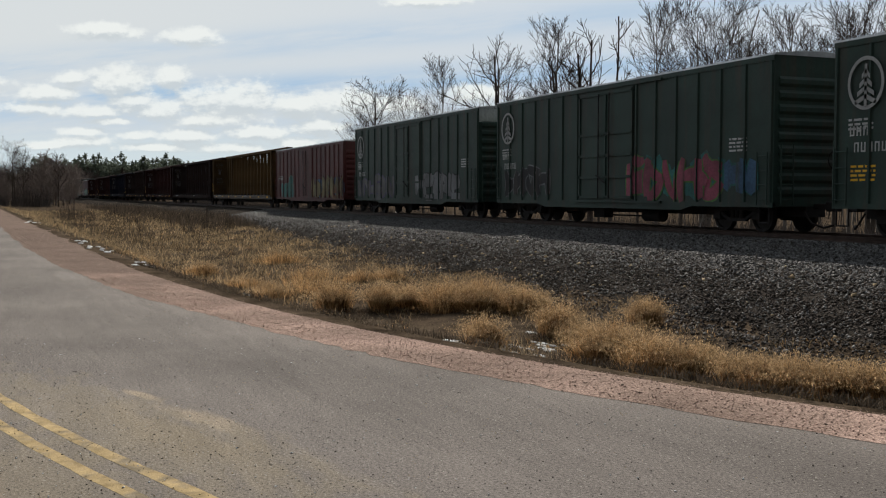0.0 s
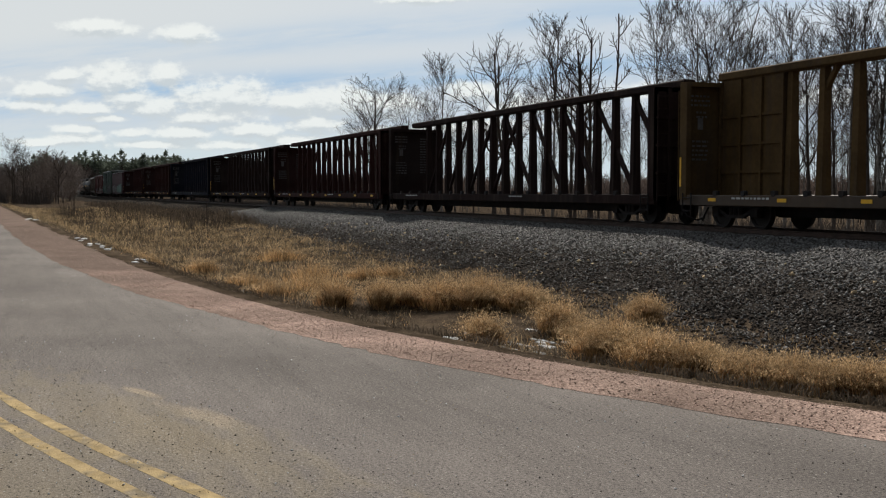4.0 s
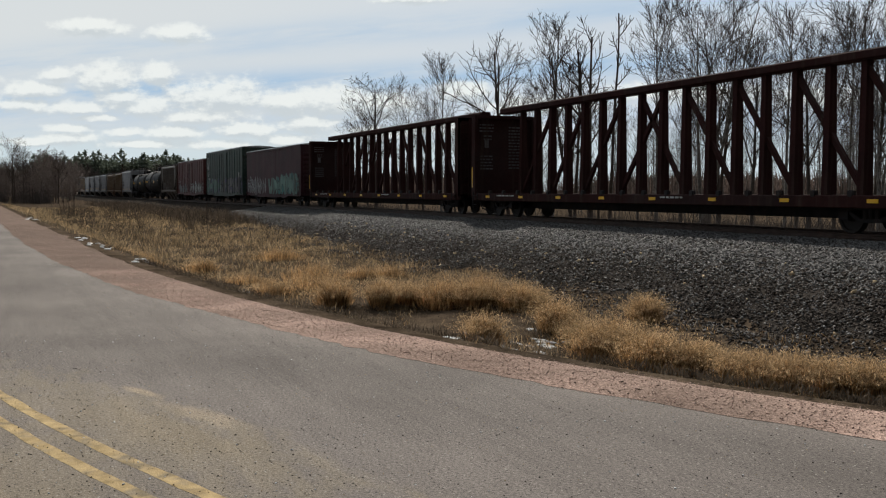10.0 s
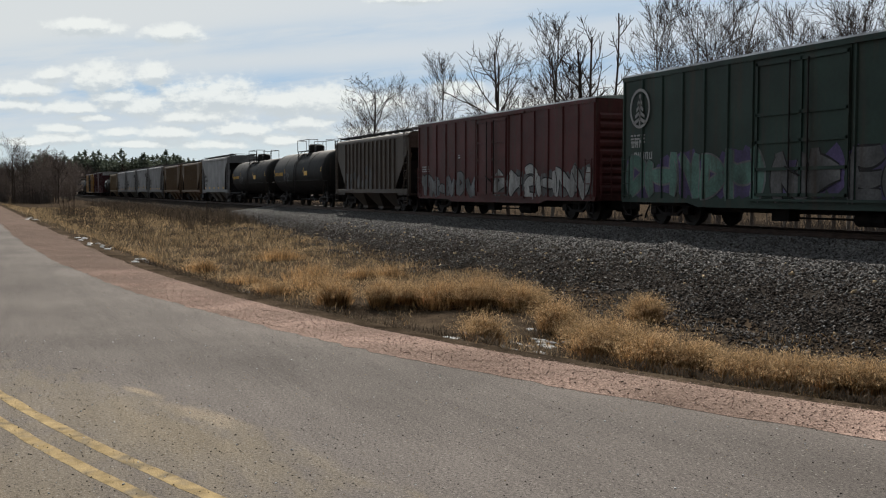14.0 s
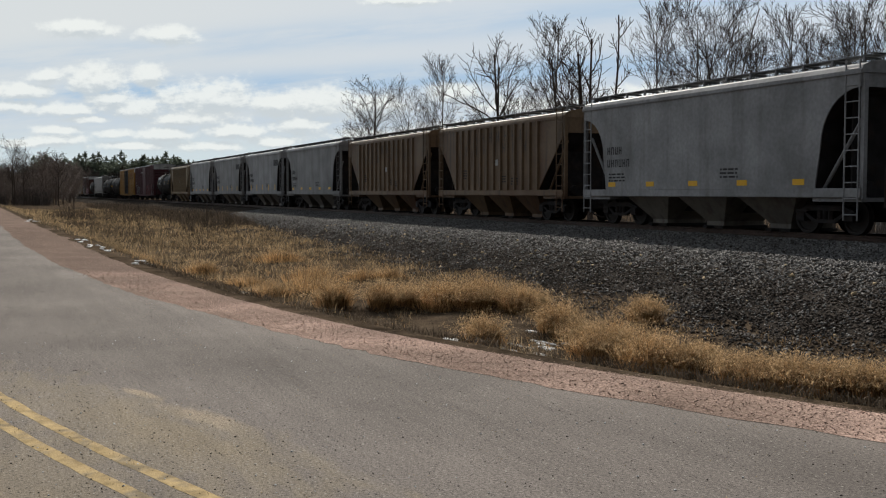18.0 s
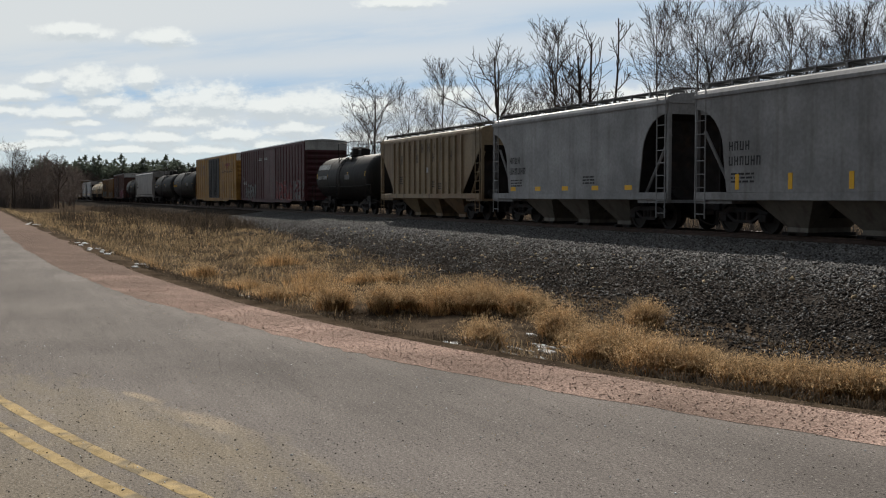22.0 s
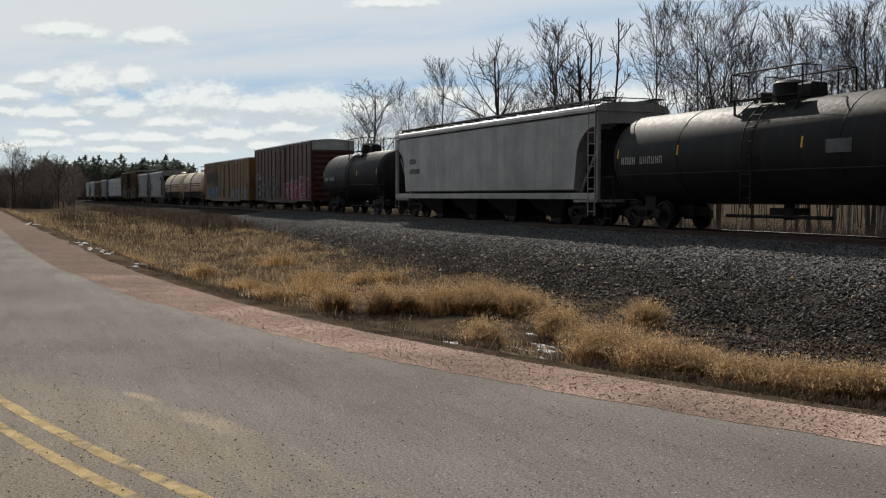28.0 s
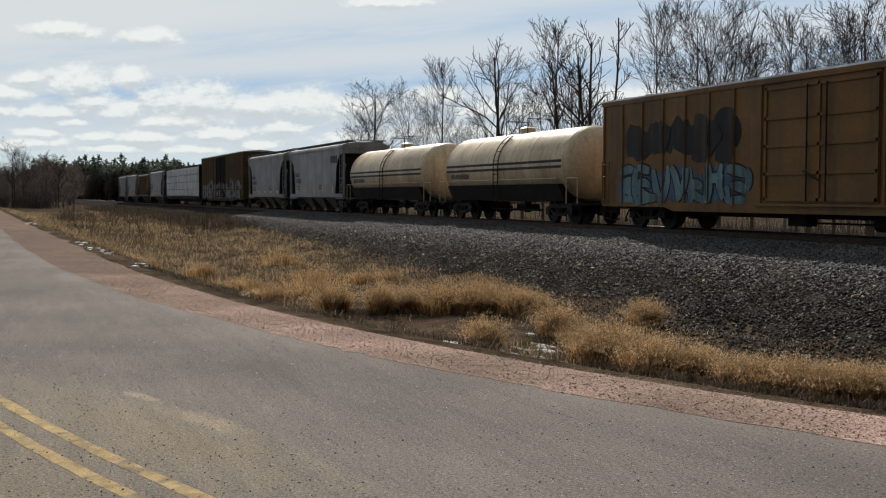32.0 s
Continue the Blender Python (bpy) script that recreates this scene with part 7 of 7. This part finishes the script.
for i in range(24):
    x, y = spot(g.uniform(-70, 105), g.uniform(165, 250))
    plant(g.choice((0, 1, 3, 5, 8)), x, y, g.uniform(7.0, 11.5) * (1.15 if i % 5 == 0 else 0.95), g.uniform(0, 360))
for i in range(44):
    x, y = spot(g.uniform(30, 345), g.uniform(405, 425))
    plant(g.choice((0, 1, 3, 5)), x, y, g.uniform(9, 14.5), g.uniform(0, 360))
# dark weeds and a stake by the bed
for x, y, h, n in ((-87.6, 5.3, 1.9, 14), (-84.0, 5.0, 1.6, 10), (-96.0, 5.0, 2.0, 14), (-31.8, 13.8, 0.9, 5), (-29.3, 10.7, 0.9, 7), (-24.5, 12.6, 0.8, 5), (-75.0, 6.8, 1.3, 8)):
    rows = []
    for k in range(n):
        p = Vector((g.uniform(-0.25, 0.25), g.uniform(-0.25, 0.25), -0.05))
        d = Vector((g.uniform(-0.3, 0.3), g.uniform(-0.3, 0.3), 1))
        for j in range(4):
            q = p + d * (h / 4) * g.uniform(0.7, 1.1)
            rows.append((*p, 0.009 - 0.0015 * j, *q, 0.0075 - 0.0015 * j))
            p, d = q, (d + Vector((g.gauss(0, 0.2), g.gauss(0, 0.2), 0)))
    v, f = tubes(rows, 4)
    me = fast_mesh("dead_weed", v * np.array([1, 1, 1]), f, M_TWIG)
    ob = tagged(new("dead_weed", me), "thin dark dead weed stalks", "weed")
    ob.location = (x, y, ground_at(x, y))
stake = Geo().rod((0, 0, -0.2), (0.03, 0, 1.45), 0.035, n=8).rod((0, 0, 1.45), (0.03, 0, 1.5), 0.035, 0.01, n=8)
ob = tagged(part("marker_stake", stake, M_DARKBARK), "slim dark marker stake beside the railway bed", "stake")
ob.location = (-65.5, 11.8, ground_at(-65.5, 11.8))
stick = Geo().path([(0, 0, -0.06), (0.03, 0.01, 0.14), (0.0, 0.02, 0.25), (0.05, 0.02, 0.42)], 0.017)
ob = tagged(part("stick", stick, M_PALE), "short pale broken stick standing in the ballast", "stick")
ob.location = (-19.6, 16.2, -0.27)
# remnants of snow and ice along the shoulder and in the ditch
SNOW = [(-27.2, 5.85, 0.55, 0.12), (-28.3, 5.5, 0.3, 0.08), (-50.2, 4.0, 1.0, 0.12), (-53.5, 3.7, 0.8, 0.1), (-73.0, 2.75, 1.2, 0.12),
        (-16.6, 9.0, 0.16, 0.06), (-18.1, 8.2, 0.2, 0.06), (-18.0, 9.5, 0.2, 0.07)]
for px, dep, n, sx, sy in ((812, 18.4, 14, 0.6, 0.35), (972, 18.2, 16, 0.6, 0.45), (1265, 16.6, 7, 0.4, 0.2), (900, 18.6, 7, 0.8, 0.4), (470, 22.5, 6, 0.6, 0.2), (246, 25.0, 6, 0.9, 0.2), (182, 29.5, 6, 1.2, 0.2), (144, 34.0, 5, 1.4, 0.2),
                           (61, 58.0, 5, 2.5, 0.25)):
    x0, y0 = spot(px, dep)
    for i in range(n):
        k = 0.05 + 0.0022 * dep
        SNOW.append((x0 + g.gauss(0, sx), y0 + g.gauss(0, sy), k * g.uniform(0.6, 2.2), k * g.uniform(0.35, 0.8)))
for x, y, a, b in SNOW:
    ring = []
    n = 18
    gm = Geo()
    for rr, zz in ((1.0, -0.03), (0.95, -0.004), (0.6, 0.06 * b), (0.15, 0.09 * b)):
        ring.append([(a * rr * math.cos(2 * math.pi * i / n) * g.uniform(0.55, 1.3), b * rr * math.sin(2 * math.pi * i / n) * g.uniform(0.7, 1.2), zz) for i in range(n)])
    gm.loft(ring)
    ob = tagged(part("snow_patch", gm, M_SNOW), "thin leftover patch of grey snow and ice", "snow", "last snow in the ditch")
    ob.location = (x, y, ground_at(x, y) + 0.02)
    ob.rotation_euler[2] = 0.1


# gravel on the shoulder, grit on the asphalt, pale stones on the bed
def litter():
    g = np.random.default_rng(9)
    n = 11000
    xs = -4 - 48 * g.random(n) ** 1.6
    o = -1.12 * shoulder_w(xs) * g.random(n) + 0.12 * (g.random(n) < 0.06)
    y = edge_y(xs)
    d = (edge_y(xs + 0.1) - edge_y(xs - 0.1)) / 0.2
    k = np.sqrt(1 + d * d)
    P = np.stack([xs + o * d / k, y - o / k, 0.003 + np.interp(-o / shoulder_w(xs), [0, 0.22, 0.5, 0.75, 1.0, 1.2], [0.003, 0.001, -0.01, -0.025, -0.06, -0.09])], -1)
    tagged(rocks("gravel", P + np.array([0, 0, 0.002]), 0.0075, M_PEBBLE, flat=0.6, seed=4), "small pinkish red crushed gravel", "gravel")
    pick = g.random(n) < 0.14 * np.exp(-np.maximum(-o, 0) / 0.4) + 0.025
    tagged(rocks("coarse_gravel", P[pick] + np.array([0, 0, 0.004]), 0.0092, M_COARSE, flat=0.5, seed=14), "coarse brown stones loose on the gravel", "gravel")
    n = 26000
    xs = -2.2 - 22 * g.random(n) ** 1.6
    o = 0.0 + 6.2 * g.random(n)
    mid = np.exp(-((o - 3.7) / 0.9) ** 2)
    keep = g.random(n) < 0.25 + 0.75 * mid
    xs, o = xs[keep], o[keep]
    d = (edge_y(xs + 0.1) - edge_y(xs - 0.1)) / 0.2
    k = np.sqrt(1 + d * d)
    P = np.stack([xs + o * d / k, edge_y(xs) - o / k, np.full(len(xs), 0.002)], -1)
    pick = g.random(len(xs))
    tagged(rocks("grit", P[pick < 0.45], 0.0052, M_TIE, seed=6), "dark specks of grit on the asphalt", "grit")
    tagged(rocks("sand_grains", P[(pick >= 0.45) & (pick < 0.93)], 0.0036, M_SAND, seed=10), "tan sand grains on the asphalt", "grit")
    # sparkle on the road is painted by near-white stones
    tagged(rocks("pale_grit", P[pick >= 0.93], 0.0068, M_SNOW, seed=7), "pale specks of grit, coloured white as glints on the asphalt", "grit")
    n = 160
    x, kk = -9 - 45 * g.random(n), 4.2 + 3.6 * g.random(n)
    P = np.stack([x, track_y(x) - kk, bed_z(x, track_y(x) - kk) + 0.03], -1)
    tagged(rocks("pale_stones", P, 0.06, M_SAND, seed=8), "pale stones scattered on the ballast slope", "stones")


litter()


# ---------------------------------------------------------------- what moves
def motions():
    """The clouds drift, the wagons roll along the track, and their wheels turn."""
    walk(clouds, [(0, pose(0, 0, EYE_Z, 0, 0, -0.92)), (14, pose(0, 0, EYE_Z)), (32, pose(0, 0, EYE_Z, 0, 0, 1.18))])
    for car, s0 in TRAIN:
        rows = []
        for i in range(17):
            x, y, a = track(s0 + SPEED * 2 * i)
            rows.append((2 * i, pose(x, y, CAR_Z, 0, 0, math.degrees(a))))
        walk(car, rows)
    spun = {}
    for w, dx in WHEELSETS:
        if dx not in spun:
            turn = math.degrees(SPEED / FPS / 0.457)
            walk(w, [(k / FPS, pose(dx, 0, 0.457, 0, (turn * k) % 360, 0)) for k in range(961)])
            spun[dx] = w.animation_data.action
        else:
            w.rotation_mode = "QUATERNION"
            keys = w.animation_data_create()
            keys.action = spun[dx]
            keys.action_slot = spun[dx].slots[0]


motions()
